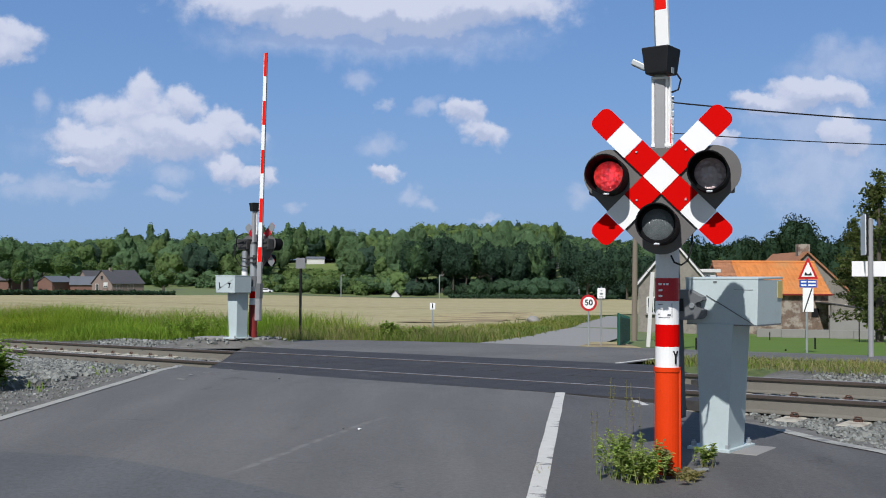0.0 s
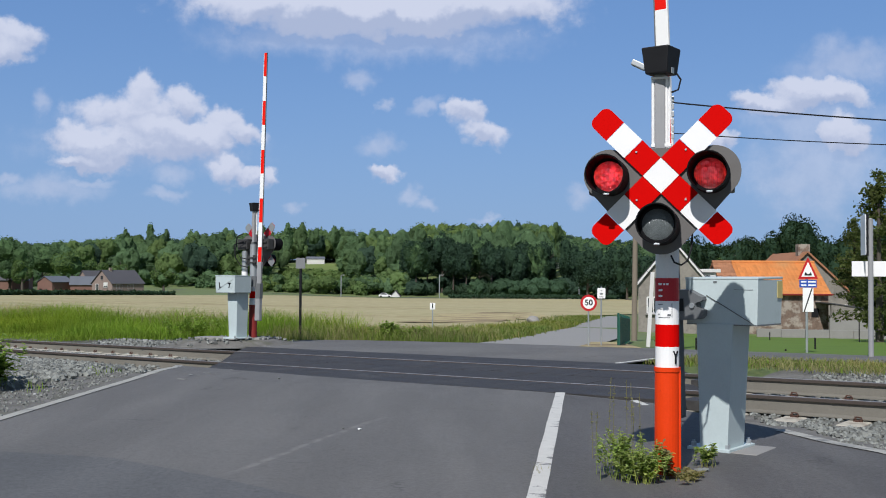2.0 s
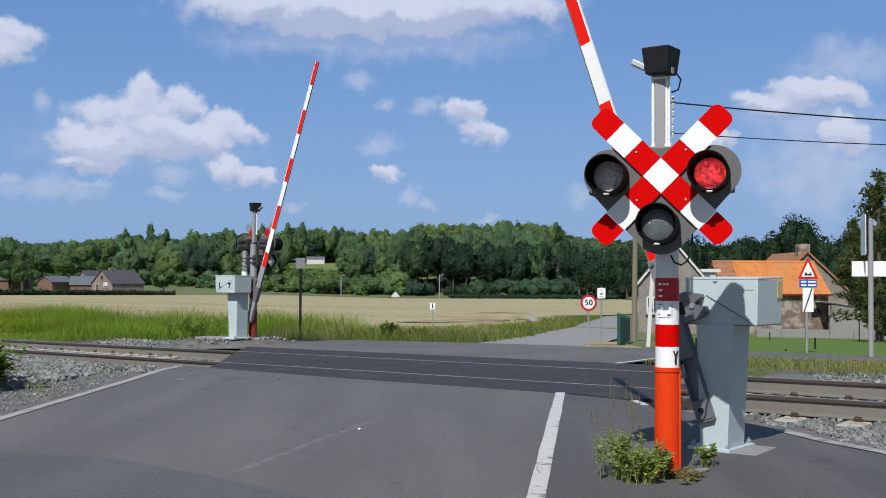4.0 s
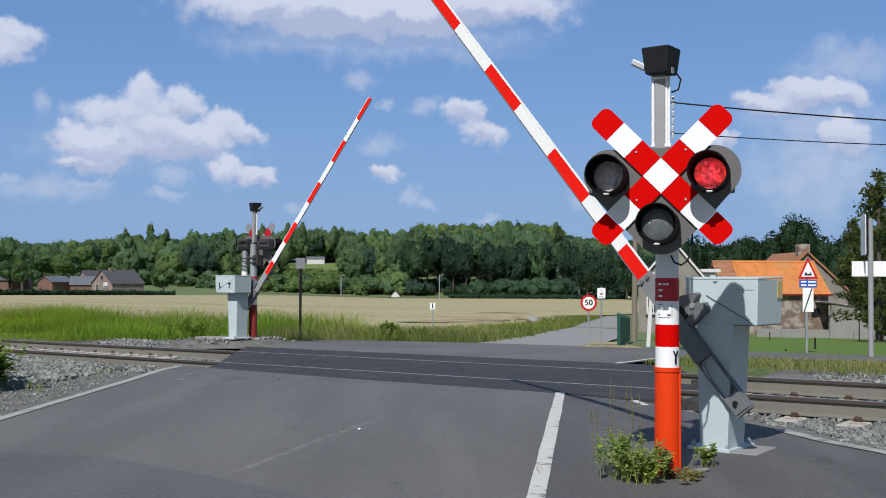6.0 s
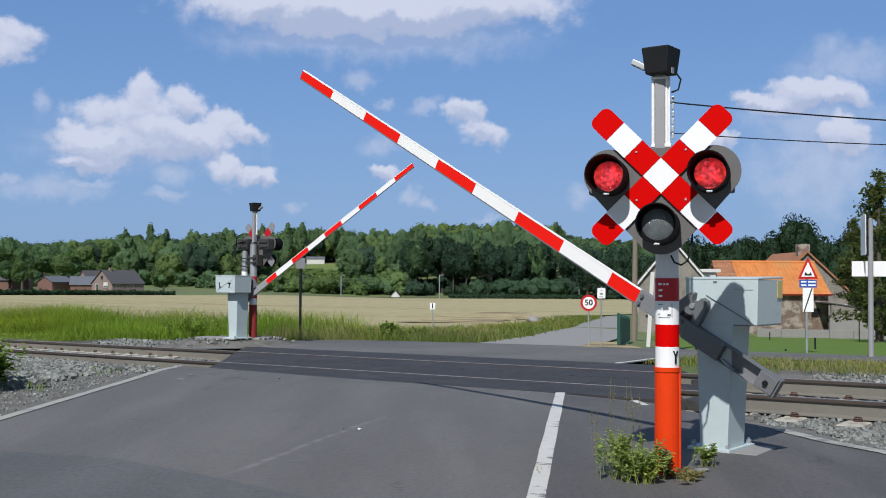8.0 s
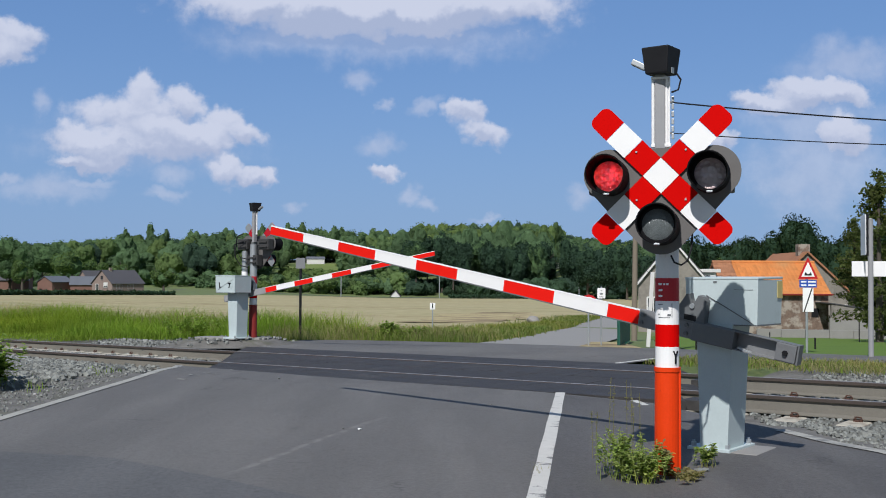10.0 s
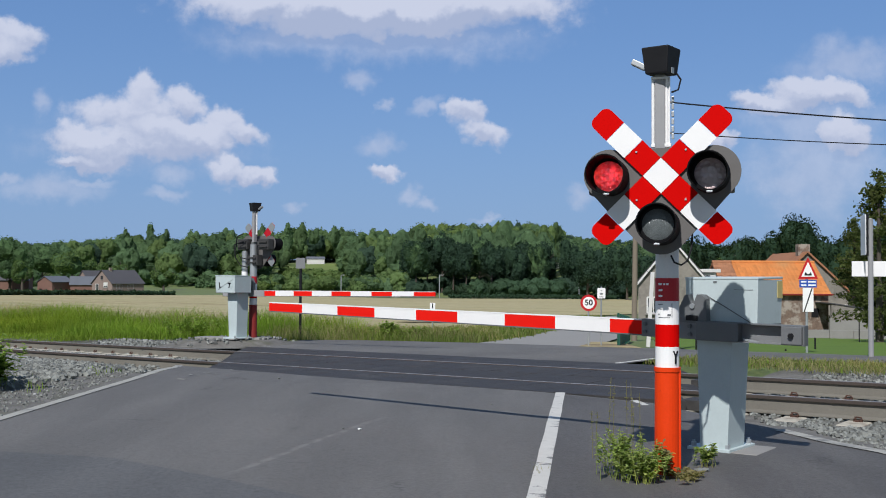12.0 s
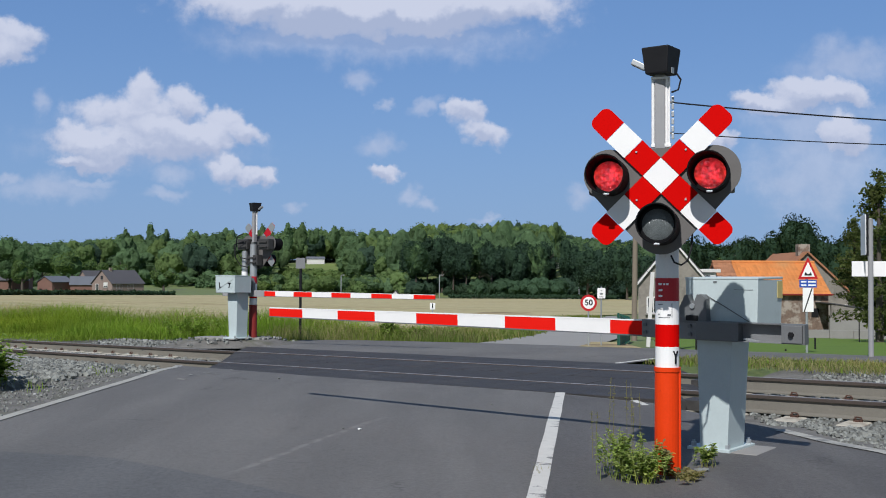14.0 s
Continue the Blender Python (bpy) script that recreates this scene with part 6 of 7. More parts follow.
def build_farm():
    """Long low barn with orange pantiles, house behind it, lean-to and yard wall."""
    d = 63.0
    k = d / 1885.0
    zb = land(20, d)
    barn = thing("barn", pose(0, d, 0, 0, 0, 0), "low brown brick barn with a bright orange tiled roof", "barn")
    x0, x1, xm = (1284 - 784) * k, (1466 - 784) * k, (1316 - 784) * k
    eave, ridge, deep = 0.36, 2.25, 5.5
    bm = bm_()
    add_box(bm, ((x0 + x1) / 2, deep / 2, (zb + eave) / 2 - 0.2), (x1 - x0, deep, eave - zb + 0.4))
    part("wall", bm, M_BRICK, barn)
    bm = bm_()
    for xx in (x0 + 0.12, x1 - 0.12):
        add_prism(bm, [(0, eave), (deep, eave), (deep / 2, ridge - 0.1)], 0.22, Matrix.Translation((xx, 0, 0)) @ Matrix.Rotation(radians(90), 4, "Z"))
    bmesh.ops.recalc_face_normals(bm, faces=bm.faces[:])
    part("gable", bm, M_BRICK, barn)
    slope = math.hypot(deep / 2 + 0.2, ridge - eave)
    tilt = math.degrees(math.atan2(ridge - eave, deep / 2 + 0.2))
    for a, b, mt in ((x0 - 0.1, xm, M_OLDTILE), (xm + 0.02, x1 + 0.12, M_OTILE)):
        m = pose((a + b) / 2, -0.22, eave - 0.02, 0, 0, 0) @ pose(0, 0, 0, tilt - 90)
        bm = bm_()
        add_box(bm, (0, 0.06, slope / 2), (b - a, 0.1, slope))
        bm.transform(m)
        roof = part("roof", bm, mt, barn)
        roof_tiles(roof, m, b - a, slope, max(4, int((b - a) / 0.24)), 12, mt)
        bm = bm_()
        add_box(bm, ((a + b) / 2, deep / 2 + 1.4, (eave + ridge) / 2), (b - a, slope, 0.1), Matrix.Rotation(-radians(tilt), 4, "X"))
        part("rear_roof", bm, mt, barn)
        bm = bm_()
        add_tube(bm, (a, deep / 2, ridge + 0.02), (b, deep / 2, ridge + 0.02), 0.10, seg=8)
        part("ridge_tile", bm, mt, barn)
    bm = bm_()
    add_box(bm, ((xm + x1) / 2, -0.26, eave - 0.04), (x1 - xm + 0.4, 0.09, 0.09), bevel=0.02)
    part("gutter", bm, M_REDPOLE, barn)
    bm = bm_()
    add_box(bm, ((1442 - 784) * k, -0.01, -0.75), (0.42, 0.06, 0.5))
    part("window", bm, M_BLACK, barn)
    # house behind
    h = gable_house("farmhouse", (1428 - 784) / 1885 * 72, 72.0, 0, 5.6, 7.0, 0.4 - land(25, 72), 3.0 - land(25, 72), M_PLASTER, M_OLDTILE, "pale plastered farmhouse with a chimney behind the barn", over=0.2)
    bm = bm_()
    add_box(bm, (0, 0.8, 3.2 - land(25, 72)), (0.8, 0.6, 0.85), bevel=0.02)
    part("chimney", bm, M_BRICK, h)
    house_window(h, 2.3, -0.01, 1.2, 0.8, 1.0)
    shed = thing("lean_to", pose(0, 60.6, 0), "low grey plastered lean-to with a thin sloping roof", "shed")
    low = land(23, 60.6) - 0.2
    bm = bm_()
    add_prism(bm, [(22.06, low), (25.6, low), (25.6, -0.70), (22.06, -0.18)], 0.2)
    add_prism(bm, [(25.4, low), (25.6, low), (25.6, -0.70), (25.4, -0.68)], 2.6, Matrix.Translation((0, 1.4, 0)))
    part("wall", bm, M_PLASTER, shed)
    bm = bm_()
    add_prism(bm, [(21.98, -0.16), (25.75, -0.715), (25.75, -0.655), (21.98, -0.10)], 2.9, Matrix.Translation((0, 1.3, 0)))
    part("roof", bm, M_SLATE, shed)
    wall = thing("yard_wall", pose(0, 58.5, 0), "low grey concrete yard wall", "wall")
    kk = 58.5 / 1885
    for j in range(7):
        a = (1470 - 784) * kk + j * 1.9
        bm = bm_()
        add_box(bm, (a + 0.93, 0, land(a, 58.5) + 0.42), (1.86, 0.12, 0.95), bevel=0.01)
        part("panel", bm, M_CONCRETE, wall)
        bm = bm_()
        add_box(bm, (a, 0, land(a, 58.5) + 0.48), (0.12, 0.16, 1.1), bevel=0.01)
        part("post", bm, M_CONCRETE, wall)


build_farm()
gw = thing("garden_wall", pose(0, 53.0, 0), "low pale concrete garden wall before the barn", "wall")
for j in range(6):
    a = 16.2 + j * 1.2
    bm = bm_()
    add_box(bm, (a, 0, land(a, 53.0) + 0.18), (1.18, 0.14, 0.42), bevel=0.012)
    part("panel", bm, M_CONCRETE, gw)

# narrow gabled house beside the lane
HX, HY = (1192 - 784) / 1885 * 60, 60.0
cottage = gable_house("cottage", HX, HY, -13, 3.9, 8.0, 2.75, 5.05, M_PLASTER, M_SLATE, "narrow grey cottage gable with white bargeboards", over=0.12)
for sgn in (-1, 1):
    bm = bm_()
    a, b = Vector((sgn * 2.08, -0.16, 2.62)), Vector((0, -0.16, 5.16))
    add_prism(bm, [(a.x, a.z - 0.10), (b.x, b.z - 0.10), (b.x, b.z + 0.06), (a.x, a.z + 0.06)], 0.06, Matrix.Translation((0, -0.16, 0)))
    bmesh.ops.recalc_face_normals(bm, faces=bm.faces[:])
    part("bargeboard", bm, M_WALLWHITE, cottage)
house_window(cottage, -1.1, -0.01, 1.5, 0.7, 0.9)
annex = thing("annex", pose((1252 - 784) / 1885 * 62, 62, land(16, 62)), "white flat-roofed annex beside the cottage", "house")
bm = bm_()
add_box(bm, (0, 1.5, 1.7), (1.0, 3, 3.6))
part("wall", bm, M_WALLWHITE, annex)
bm = bm_()
add_box(bm, (0.0, 1.5, 3.62), (1.5, 3.3, 0.2), bevel=0.02)
part("roof", bm, M_WALLWHITE, annex)
bm = bm_()
add_box(bm, (-0.1, -0.02, 3.1), (0.5, 0.06, 0.5))
part("window", bm, M_GLASS, annex)

# distant houses across the field
D1 = 250.0
h1 = gable_house("house", (181 - 784) / 1885 * D1, D1, -40, 8.4, 8.6, 2.0, 5.0, M_PINKBRICK, M_SLATE, "pinkish brick house with a dark slate roof", base_z=-2.2)
house_window(h1, 1.6, -0.02, 1.6, 1.6, 1.1)
for hh, xx, zz, ww, tt in ((h1, 1.6, 1.75, 1.4, 0.8),):
    bm = bm_()
    add_box(bm, (xx, -0.05, zz), (ww, 0.05, tt))
    part("blind", bm, M_WALLWHITE, hh)
house_window(h1, -2.0, -0.02, 1.1, 1.1, 1.4)
house_window(h1, 0, -0.02, 3.3, 0.8, 0.8, frame_mat=M_SLATE)
for yy in (2.0, 5.0):
    house_window(h1, 4.12, yy, 1.2, 1.6, 1.1, 90)
bm = bm_()
add_box(bm, (0.3, 2.0, 5.2), (0.6, 0.6, 0.9))
part("chimney", bm, M_BRICK, h1)
h3 = gable_house("house", (147 - 784) / 1885 * 268, 268, -42, 5.6, 8.0, 2.4, 5.0, M_PINKBRICK, M_SLATE, "brick house with dark roof and white window", base_z=-2.2)
house_window(h3, 1.2, -0.02, 2.4, 1.4, 1.8)
bm = bm_()
add_box(bm, (1.2, -0.05, 2.4), (1.2, 0.05, 1.6))
part("blind", bm, M_WALLWHITE, h3)
gable_house("house", (80 - 784) / 1885 * 256, 256, -30, 5.2, 6.0, 2.2, 3.5, M_REDBRICK, M_PALEROOF, "low red brick house with a brown roof", base_z=-2.2)
gable_house("house", (126 - 784) / 1885 * 260, 260, -74, 5.2, 7.6, 1.6, 3.5, M_REDBRICK, M_PALEROOF, "long red brick outbuilding with a grey roof", base_z=-2.2)
gable_house("house", (2 - 784) / 1885 * 262, 262, -78, 6.0, 7.0, 2.6, 5.0, M_REDBRICK, M_SLATE, "brick house with dark roof among trees", base_z=-2.2)
h7 = gable_house("white_house", (543 - 784) / 1885 * 556, 556, -84, 5.0, 9.2, 2.9, 4.0, M_WALLWHITE, M_PALEROOF, "white house in a clearing of the wood", foot=-1.0)
for yy in (1.6, 4.4, 7.2):
    house_window(h7, -2.52, yy, 1.5, 1.1, 1.2, -90, M_SLATE)
house_window(h7, 0.0, -0.02, 1.6, 1.4, 1.5, 0, M_SLATE)
h8 = gable_house("white_house", (987 - 784) / 1885 * 495, 495, -70, 3.4, 4.6, 2.6, 3.9, M_WALLWHITE, M_SLATE, "small white house between dark trees", foot=-1.5)
house_window(h8, 0.0, -0.02, 1.2, 0.9, 0.9, 0, M_SLATE)
gable_house("shed", (700 - 784) / 1885 * 360, 360, 0, 3.2, 6.0, 0.3, 2.2, M_WALLWHITE, M_SLATE, "small pale gabled shed by the road")


def build_hedge():
    rng = np.random.default_rng(31)
    heap, core = Heap(), Heap()
    for u0, u1, d0, d1, h in ((-0.4265, -0.2515, 163, 224, 0.95), (0.0058, 0.1729, 343, 343, 1.6)):
        for u in np.arange(u0, u1, 0.00085):
            d = d0 + (d1 - d0) * ((u - u0) / (u1 - u0)) ** 1.25
            x = u * d
            crown(rng, heap, core, (x, d + rng.uniform(-0.3, 0.3), land(x, d) + h * 0.45), 0.5, h * 0.6, 14, 0.20, 3, 0.96, 2)
    tagged(part_mesh("hedge", heap.mesh("hedge"), M_DEEP_LEAF), "low dark clipped hedges along fields and road", "hedge", kind="stuff")
    tagged(part_mesh("hedge_shade", core.mesh("hedge_shade"), M_INNER_DARK), "solid green cores of hedges, inner shade put into their colour", "hedge", kind="stuff")


build_hedge()

# ---- signs, posts, cables ----


def post(parent, x, y, z0, z1, r, mat, name="post"):
    bm = bm_()
    add_tube(bm, (x, y, z0), (x, y, z1), r, seg=12)
    add_tube(bm, (x, y, z1), (x, y, z1 + r * 0.4), r, r * 0.4, seg=12)
    return part(name, bm, mat, parent)


def word(text, size, m, mat, parent, name="lettering"):
    """Lettering in the built-in face, as a thin mesh."""
    cu = bpy.data.curves.new(name, "FONT")
    cu.body, cu.size, cu.align_x, cu.align_y, cu.extrude, cu.offset = text, size, "CENTER", "CENTER", 0.001, size * 0.02
    tmp = bpy.data.objects.new(name, cu)
    me = bpy.data.meshes.new_from_object(tmp)
    bpy.data.objects.remove(tmp)
    me.transform(m @ pose(0, 0, 0, 90))
    return part_mesh(name, me, mat, parent)


def px_at(px, py, d):
    """Place seen px across and py down from the level line, at depth d."""
    return (px - 784) / 1885 * d, d, CAM_Z + (494 - py + (px - 784) * 0.0046) / 1885 * d


# round speed sign
x, y, z = px_at(1042, 536, 21.7)
sp = thing("speed_sign", pose(x, y, 0), "round red-rimmed speed limit sign on a grey post", "road sign")
post(sp, 0, 0.03, land(x, y) - 0.1, z + 0.1, 0.018, M_ZINC)
for r, yy, mt, nm in ((0.168, 0.0, M_SIGNRED, "rim"), (0.122, -0.006, M_WHITE, "face")):
    bm = bm_()
    add_prism(bm, disc(r, 32, 0, z), 0.006, Matrix.Translation((0, yy, 0)))
    bmesh.ops.recalc_face_normals(bm, faces=bm.faces[:])
    part(nm, bm, mt, sp)
word("50", 0.165, pose(0, -0.011, z), M_BLACK, sp)
# white plate sign
x, y, z = px_at(1064.5, 519, 21.9)
ps = thing("plate_sign", pose(x, y, 0), "small white rectangular plate on a thin post", "road sign")
post(ps, 0, 0.03, land(x, y) - 0.1, z + 0.13, 0.016, M_ZINC)
bm = bm_()
add_prism(bm, [(a, b + z) for a, b in rounded(0.165, 0.215, 0.025)], 0.008)
bmesh.ops.recalc_face_normals(bm, faces=bm.faces[:])
part("plate", bm, M_WHITE, ps)
for dz, w in ((0.05, 0.03), (0.0, 0.06), (-0.02, 0.05), (-0.075, 0.08)):
    bm = bm_()
    add_box(bm, (0, -0.006, z + dz), (w, 0.006, 0.012))
    part("bar", bm, M_DARKGREY, ps)
# warning triangle with plates, on its post
x, y, z = px_at(1430, 478, 20.4)
ws = thing("warning_sign", pose(x, y, 0, 0, 0, -6), "triangular uneven road warning sign above blue and white plates", "road sign")
post(ws, -0.02, 0.03, land(x, y) - 0.1, z + 0.05, 0.024, M_ZINC)
for k, mt, yy in ((1.0, M_SIGNRED, 0.0), (0.68, M_WHITE, -0.007)):
    bm = bm_()
    c = z - 0.04
    add_prism(bm, [(-0.185 * k, c - 0.13 * k), (0.185 * k, c - 0.13 * k), (0.01 * k, c + 0.27 * k), (-0.01 * k, c + 0.27 * k)], 0.006, Matrix.Translation((0, yy, 0)))
    bmesh.ops.recalc_face_normals(bm, faces=bm.faces[:])
    part("triangle", bm, mt, ws)
bm = bm_()
add_prism(bm, [(-0.065, z - 0.105), (0.065, z - 0.105), (0.065, z - 0.08), (0.045, z - 0.04), (0.02, z - 0.075), (-0.02, z - 0.075), (-0.045, z - 0.04), (-0.065, z - 0.08)], 0.004, Matrix.Translation((0, -0.012, 0)))
bmesh.ops.recalc_face_normals(bm, faces=bm.faces[:])
part("symbol", bm, M_BLACK, ws)
bm = bm_()
add_box(bm, (0, 0, z - 0.26), (0.32, 0.008, 0.15))
part("blue_plate", bm, M_BLUE, ws, "blue plate with two white lines of writing")
for dz in (0.035, -0.03):
    for xx, w in ((-0.08, 0.1), (0.07, 0.14)):
        bm = bm_()
        add_box(bm, (xx, -0.006, z - 0.26 + dz), (w, 0.004, 0.03))
        part("bar", bm, M_WHITE, ws)
bm = bm_()
add_box(bm, (0, 0, z - 0.57), (0.20, 0.008, 0.46))
part("white_plate", bm, M_WHITE, ws, "white plate with a black diagonal")
bm = bm_()
add_box(bm, (0, -0.006, z - 0.57), (0.022, 0.004, 0.48), Matrix.Rotation(radians(18), 4, "Y"))
part("bar", bm, M_BLACK, ws)
# street direction post: one plate edge-on, one plate below
x, y, z = px_at(1541, 470, 17.0)
dp = thing("direction_post", pose(x, y, 0), "galvanised post with two white direction plates", "road sign")
post(dp, 0, 0.0, land(x, y) - 0.1, px_at(1541, 388, 17.0)[2], 0.042, M_POSTGREY)
bm = bm_()
add_box(bm, (-0.105, 0.02, px_at(1541, 416, 17)[2]), (0.012, 0.55, 0.64), Matrix.Rotation(radians(-14), 4, "Z"), bevel=0.004)
part("plate", bm, M_WHITE, dp, "white plate seen nearly edge-on")
bm = bm_()
add_box(bm, (-0.062, 0.0, px_at(1541, 416, 17)[2]), (0.06, 0.04, 0.66), bevel=0.006)
part("plate_back", bm, M_BLACK, dp)
bm = bm_()
add_box(bm, (0.10, 0.055, px_at(1541, 476, 17)[2]), (0.73, 0.02, 0.245), Matrix.Rotation(radians(-8), 4, "Z"), bevel=0.006)
part("plate", bm, M_WHITE, dp)
# small plate on a dark post, before the field
x, y, z = px_at(532, 466, 24.0)
sm_ = thing("marker_plate", pose(x, y, 0), "small grey plate on a thin dark post in the verge", "sign")
post(sm_, 0, 0.03, land(x, y) - 0.1, z + 0.05, 0.03, M_BLACK)
bm = bm_()
add_box(bm, (0, 0, z), (0.215, 0.012, 0.24), bevel=0.004)
part("plate", bm, M_MIDGREY, sm_, "grey back of a small plate")
x, y, z = px_at(766, 542, 34.0)
sm2 = thing("marker_plate", pose(x, y, 0), "small white marker plate with a black stroke", "sign")
post(sm2, 0, 0.03, land(x, y) - 0.1, z + 0.05, 0.02, M_ZINC)
bm = bm_()
add_box(bm, (0, 0, z), (0.17, 0.012, 0.21), bevel=0.004)
part("plate", bm, M_WHITE, sm2)
bm = bm_()
add_box(bm, (0, -0.008, z + 0.01), (0.035, 0.004, 0.16))
part("bar", bm, M_BLACK, sm2)
# street lamps along the valley road
for px in (604, 778, 1025):
    x, y, z = px_at(px, 487, 345)
    sl = thing("street_lamp", pose(x, y, 0), "tall grey lamp column beside the valley road", "street lamp", "street lamps")
    post(sl, 0, 0, land(x, y) - 0.2, z, 0.16, M_ZINC, "column")
    bm = bm_()
    add_box(bm, (0.6, -0.2, z), (1.3, 0.25, 0.16), bevel=0.03)
    part("lantern", bm, M_ZINC, sl)
# wooden pole by the lane, and the pole that carries the cables
x, y, z = px_at(1123, 405, 33.0)
up_ = thing("utility_pole", pose(x, y, 0, 0, 0.6), "weathered wooden utility pole beside the lane", "utility pole", "utility poles")
bm = bm_()
add_tube(bm, (0, 0, land(x, y) - 0.3), (0, 0, z), 0.095, 0.075, seg=14)
part("pole", bm, M_TIMBER, up_)
bm = bm_()
add_box(bm, (0.12, 0, z - 0.35), (0.06, 0.06, 0.2), bevel=0.01)
part("insulator", bm, M_DARKGREY, up_)
x2, y2, z2 = px_at(1180, 172, 20.0)
up2 = thing("utility_pole", pose(x2, y2, 0), "wooden utility pole that carries two black cables", "utility pole", "utility poles")
bm = bm_()
add_tube(bm, (0, 0, land(x2, y2) - 0.3), (0, 0, z2), 0.075, 0.06, seg=14)
part("pole", bm, M_TIMBER, up2)
for py in (180, 235):
    bm = bm_()
    add_box(bm, (0.07, 0, px_at(1180, py, 20)[2]), (0.10, 0.04, 0.04), bevel=0.008)
    part("insulator", bm, M_DARKGREY, up2)
for k, (pa, pb, r) in enumerate((((1188, 180), (1900, 228), 0.014), ((1192, 235), (1900, 262), 0.0095))):
    a, b = Vector(px_at(*pa, 20)), Vector(px_at(pb[0], pb[1], 20))
    pts = []
    for i in range(25):
        t = i / 24
        p = a.lerp(b, t)
        p.z -= 0.26 * t * (1 - t)
        pts.append(p)
    bm = bm_()
    add_line(bm, pts, r, 6)
    tagged(part("cable", bm, M_BLACK), "black overhead cable strung from the utility pole", "cable", "overhead cables")
x3, y3, z3 = px_at(1905, 215, 20.0)
copy_thing(up2, pose(x3, y3, z3 - z2))
a, b = Vector(px_at(1128, 466, 33)), Vector(px_at(1160, 484, 58))
bm = bm_()
add_line(bm, [a, a.lerp(b, 0.5) - Vector((0, 0, 0.12)), b], 0.012, 6)
tagged(part("cable", bm, M_BLACK), "thin cable from the wooden pole to the cottage", "cable", "overhead cables")


def build_fence():
    """Green board fence along the lane, and thin posts on the lawn."""
    f = thing("green_fence", Matrix(), "dark green board fence beside the lane", "fence")
    a, b = Vector((3.72, 22.4, 0)), Vector((5.35, 30.5, 0))
    n_ = 26
    for k in range(n_):
        p = a.lerp(b, k / (n_ - 1))
        z = land(p.x, p.y)
        bm = bm_()
        add_box(bm, (p.x, p.y, z + 0.31), (0.02, 0.27, 0.60), Matrix.Rotation(-0.2, 4, "Z"))
        part("board", bm, M_GREEN, f)
    for k in range(6):
        p = a.lerp(b, k / 5)
        bm = bm_()
        add_tube(bm, (p.x - 0.03, p.y, land(p.x, p.y) - 0.1), (p.x - 0.03, p.y, land(p.x, p.y) + 0.68), 0.025, seg=8)
        part("post", bm, M_GREEN, f)
    for px, py, top, d in ((1232, 622, 598, 21.0), (1442, 622, 598, 24.0), (1362, 600, 588, 40), (1520, 600, 570, 40), (1390, 622, 618, 21.5)):
        x, y, z = px_at(px, top, d)
        t = thing("lawn_post", pose(x, y, 0), "short thin dark post on the lawn", "post", "lawn posts")
        post(t, 0, 0, land(x, y) - 0.1, z, 0.02, M_BLACK)
    # leaning white board in front of the cottage
    x, y, z = px_at(1151, 548, 23.0)
    w = thing("white_board", pose(x, y, z, 0, 3.5, 0), "narrow white board leaning upright beside the lane", "board")
    bm = bm_()
    add_box(bm, (0, 0, 0), (0.085, 0.03, 1.62), bevel=0.006)
    part("board", bm, M_WALLWHITE, w)


build_fence()
for xx, zz, w_, h_, tilt_ in ((0.205, 0.985, 0.022, 0.10, 8), (0.185, 0.940, 0.055, 0.018, 25), (-0.045, 1.015, 0.075, 0.024, 0), (-0.052, 0.975, 0.024, 0.10, -14)):
    bm = bm_()
    add_box(bm, (xx, 0.2855, zz), (w_, 0.004, h_), Matrix.Rotation(radians(tilt_), 4, "Y"))
    part("number_bar", bm, M_BLACK, far_machine)
# slab under the far machine, lawn and gravel
bm = bm_()
add_box(bm, (0, 0, 0), (1.45, 0.45, 0.05), bevel=0.012)
sl_ob = part("concrete_slab", bm, M_CONCRETE)
sl_ob.matrix_world = pose(-4.12, 21.05, -0.05, 0, 0, -12)
tagged(sl_ob, "rough pale concrete slab under the far signal", "slab")
bm = bm_()
add_box(bm, (0, 0, 0), (0.46, 0.42, 0.04), bevel=0.012)
pl = part("concrete_slab", bm, M_CONCRETE)
pl.matrix_world = near_machine.matrix_world @ pose(0.06, 0.06, -0.012, 0, 0, 4)
tagged(pl, "pale broken concrete footing of the barrier machine", "slab")
sheet("lawn", [to_xy(-9.0, 7.15), to_xy(2.0, 7.25), to_xy(40, 7.5), (60, 30), (40, 58), (12, 58), (7.6, 40)], M_LAWN, -0.03, 4, label="short mown green lawn before the farm", category="lawn")


def build_deflectors():
    """Black rubber end pieces beside the rails, where the deck ends."""
    for s, m in ((-5.35, -0.42), (-5.45, 0.40), (-4.55, -1.62), (-6.35, 1.3)):
        x, y = to_xy(s, m)
        e = thing("deck_end", pose(x, y, track_z(s) - 0.03, 0, 0, math.degrees(PHI)), "black rubber end piece of the crossing deck", "deck end", "deck ends")
        bm = bm_()
        add_prism(bm, [(-0.16, -0.06), (0.2, -0.06), (0.2, -0.03), (0.02, 0.035), (-0.16, 0.035)], 0.30)
        bmesh.ops.recalc_face_normals(bm, faces=bm.faces[:])
        part("ramp", bm, M_RUBBER, e)


build_deflectors()
bm = bm_()
bmesh.ops.create_icosphere(bm, subdivisions=3, radius=0.5)
for v in bm.verts:
    v.co *= 1 + 0.25 * noise.noise(v.co * 2.3)
    v.co.z *= 0.7
rock = part('boulder', bm, M_CONCRETE)
rock.location = on(6.8, 80.0, 0.2)
tagged(rock, 'pale grey boulder at the edge of the field', 'boulder')


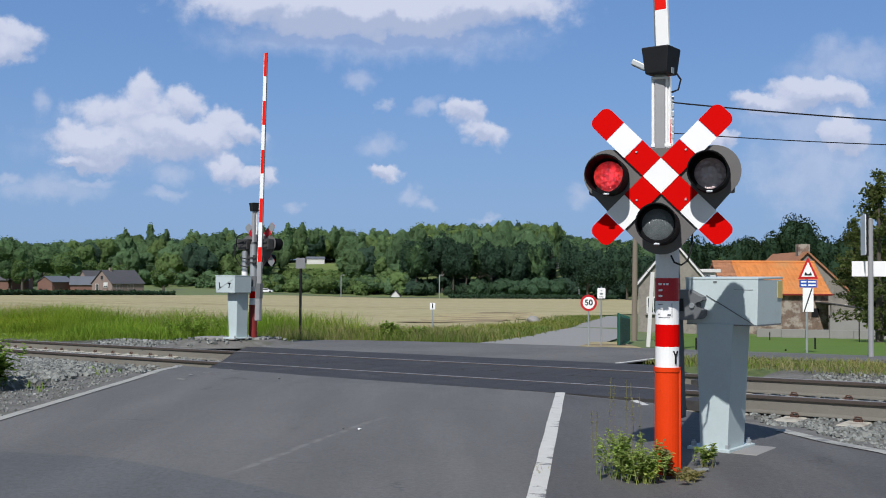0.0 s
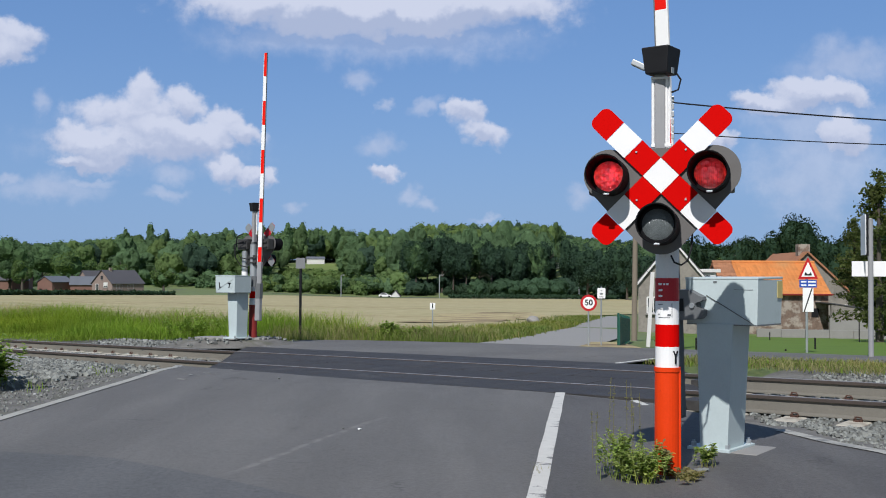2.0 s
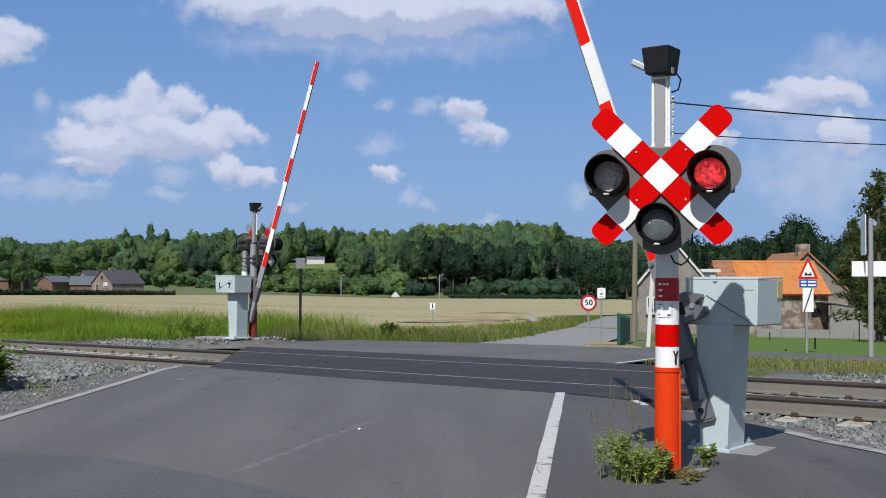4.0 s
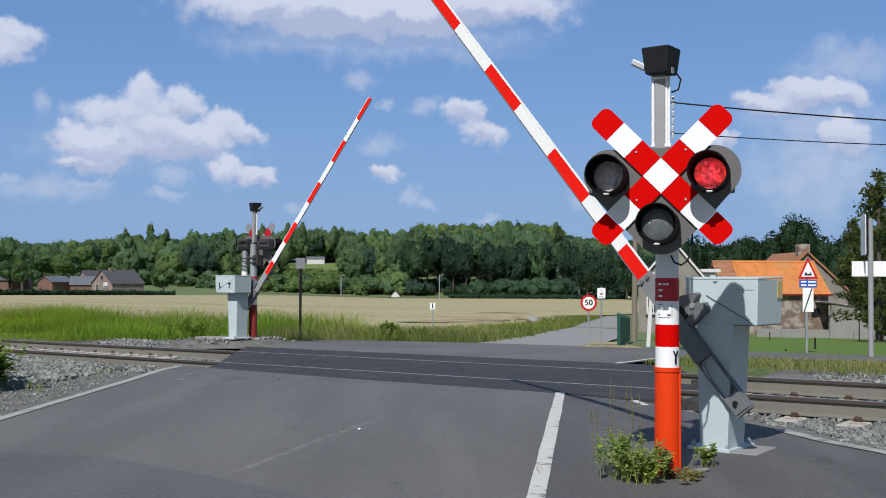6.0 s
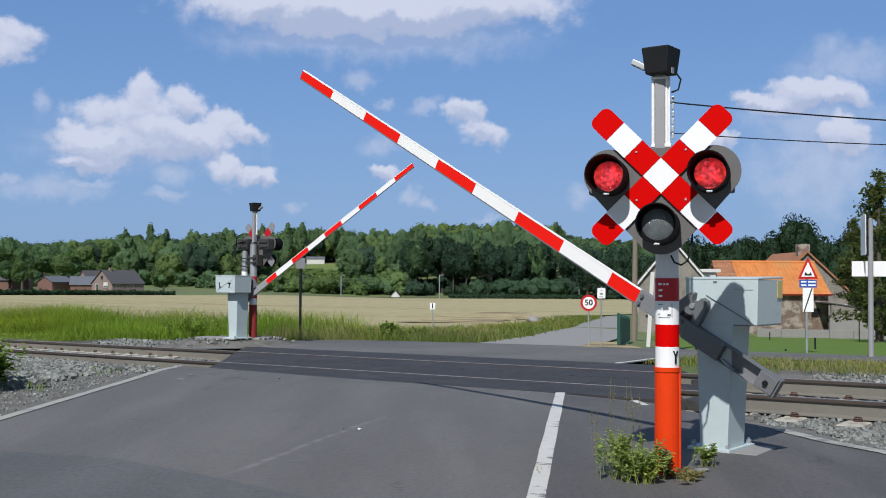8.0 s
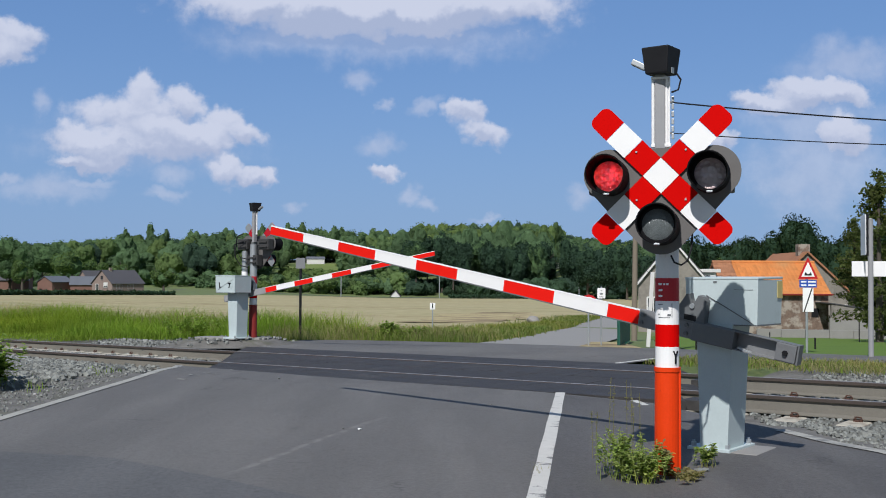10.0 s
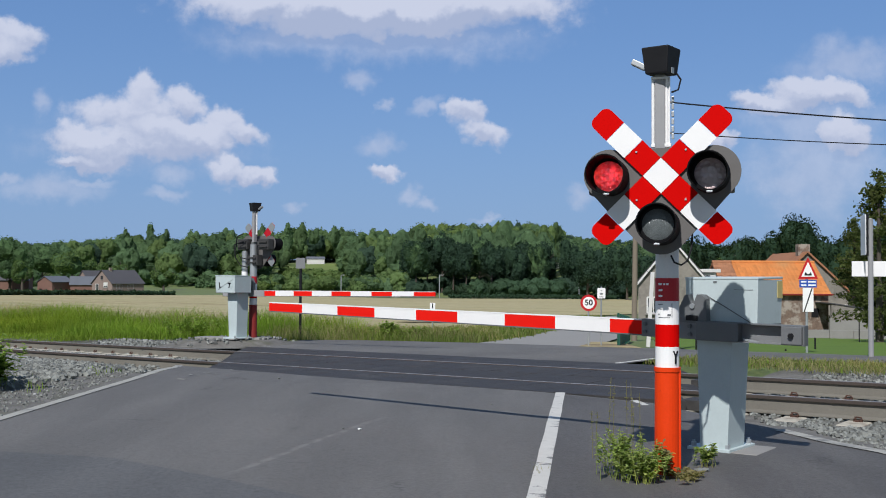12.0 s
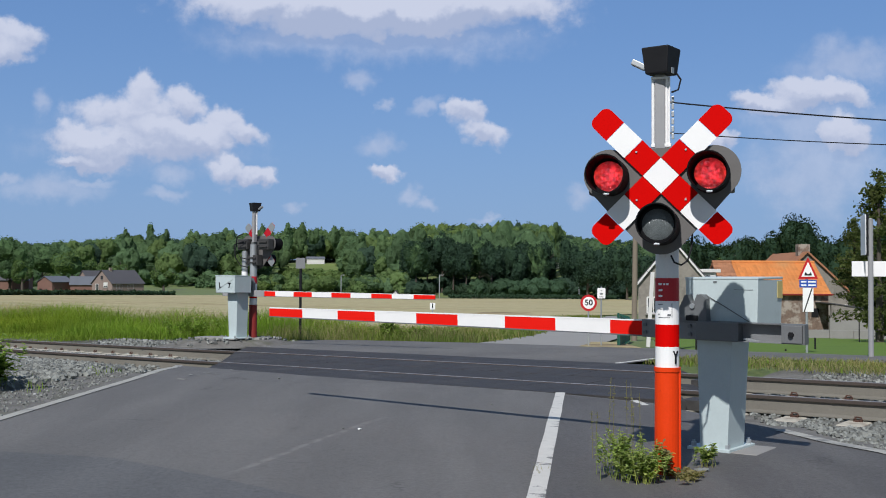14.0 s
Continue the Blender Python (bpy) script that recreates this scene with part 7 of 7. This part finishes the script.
def build_litter():
    rng = np.random.default_rng(8)
    iv, fi = ico_shape(1)
    for k, (x, y, r) in enumerate(((-3.95, 10.35, 0.016), (-0.62, 8.05, 0.02), (-0.75, 8.1, 0.012), (-1.9, 12.4, 0.02), (0.45, 9.7, 0.012), (2.02, 8.05, 0.03), (1.52, 6.32, 0.035), (1.56, 6.36, 0.03))):
        me = bpy.data.meshes.new("pebble")
        me.from_pydata((iv * rng.uniform(0.7, 1.2, (len(iv), 1)) * (r, r * 1.3, r * 0.5)).tolist(), [], fi)
        ob = part_mesh("pebble", me, M_WALLWHITE if k in (0, 1) else M_BALLAST)
        ob.location = on(x, y, r * 0.3)
        tagged(ob, "small pale stone lying on the asphalt", "pebble", "pebbles")
    for k, (px, py, w, l) in enumerate(((325, 687, 0.07, 0.10), (370, 671, 0.06, 0.10), (340, 678, 0.04, 0.05), (402, 658, 0.05, 0.07), (412, 655, 0.05, 0.05), (388, 673, 0.04, 0.04), (355, 679, 0.04, 0.04))):
        d = (CAM_Z + 0.09) * 1885 / (py - 494)
        x = (px - 784) / 1885 * d
        stripe("paint_trace", [(x - l / 2, d), (x + l / 2, d - 0.05)], w, M_LINE_WORN, "trace of worn white road paint", 0.005)


build_litter()


def build_car():
    """White hatchback on the valley road, with cabin, windows and four wheels."""
    car = thing("car", pose(0, 349, 0), "small white hatchback driving along the valley road", "car")
    paint = material("white_car_paint", (0.78, 0.78, 0.77), 0.25, vary=0.03)
    bm = bm_()
    add_prism(bm, [(-2.05, 0.3), (2.05, 0.3), (2.1, 0.65), (1.9, 0.82), (0.95, 0.92), (0.35, 1.42), (-1.15, 1.45), (-1.85, 0.98), (-2.08, 0.85)], 1.7)
    bmesh.ops.recalc_face_normals(bm, faces=bm.faces[:])
    part("body", bm, paint, car)
    for y in (-0.86, 0.86):
        bm = bm_()
        add_prism(bm, [(-1.5, 0.95), (0.8, 0.95), (0.3, 1.34), (-1.1, 1.36)], 0.02, Matrix.Translation((0, y, 0)))
        bmesh.ops.recalc_face_normals(bm, faces=bm.faces[:])
        part("side_window", bm, M_GLASS, car)
    for x in (-1.3, 1.3):
        for y in (-0.8, 0.8):
            bm = bm_()
            add_tube(bm, (x, y - 0.1, 0.31), (x, y + 0.1, 0.31), 0.31, seg=16)
            part("wheel", bm, M_BLACK, car)
    return car


car = build_car()
CAR_Y = 349.0


def car_pose(t):
    px = 472 + 105.0 * t
    x = (px - 784) / 1885 * CAR_Y
    return pose(x, CAR_Y, land(x, CAR_Y) + 0.05)


def motions():
    """All that moves: the two arms, the flashing lamps, the distant car."""
    walk(near_arm, [(t, turn_of(ARM_AZ, NEAR_PIVOT, e, ARM_TILT)) for t, e in NEAR_ROWS])
    walk(far_arm, [(t, turn_of(FAR_AZ, FAR_PIVOT, e)) for t, e in FAR_ROWS])
    for slat in DRUMS[0]:
        walk(slat, lamp_rows(slat, (0.28, 0.605), True))
    for slat in DRUMS[1]:
        walk(slat, lamp_rows(slat, (0.145, 0.70), False))
    walk(car, [(t, car_pose(t)) for t in (0.0, 1.5, 3.0, 7.0, 14.0)])


motions()
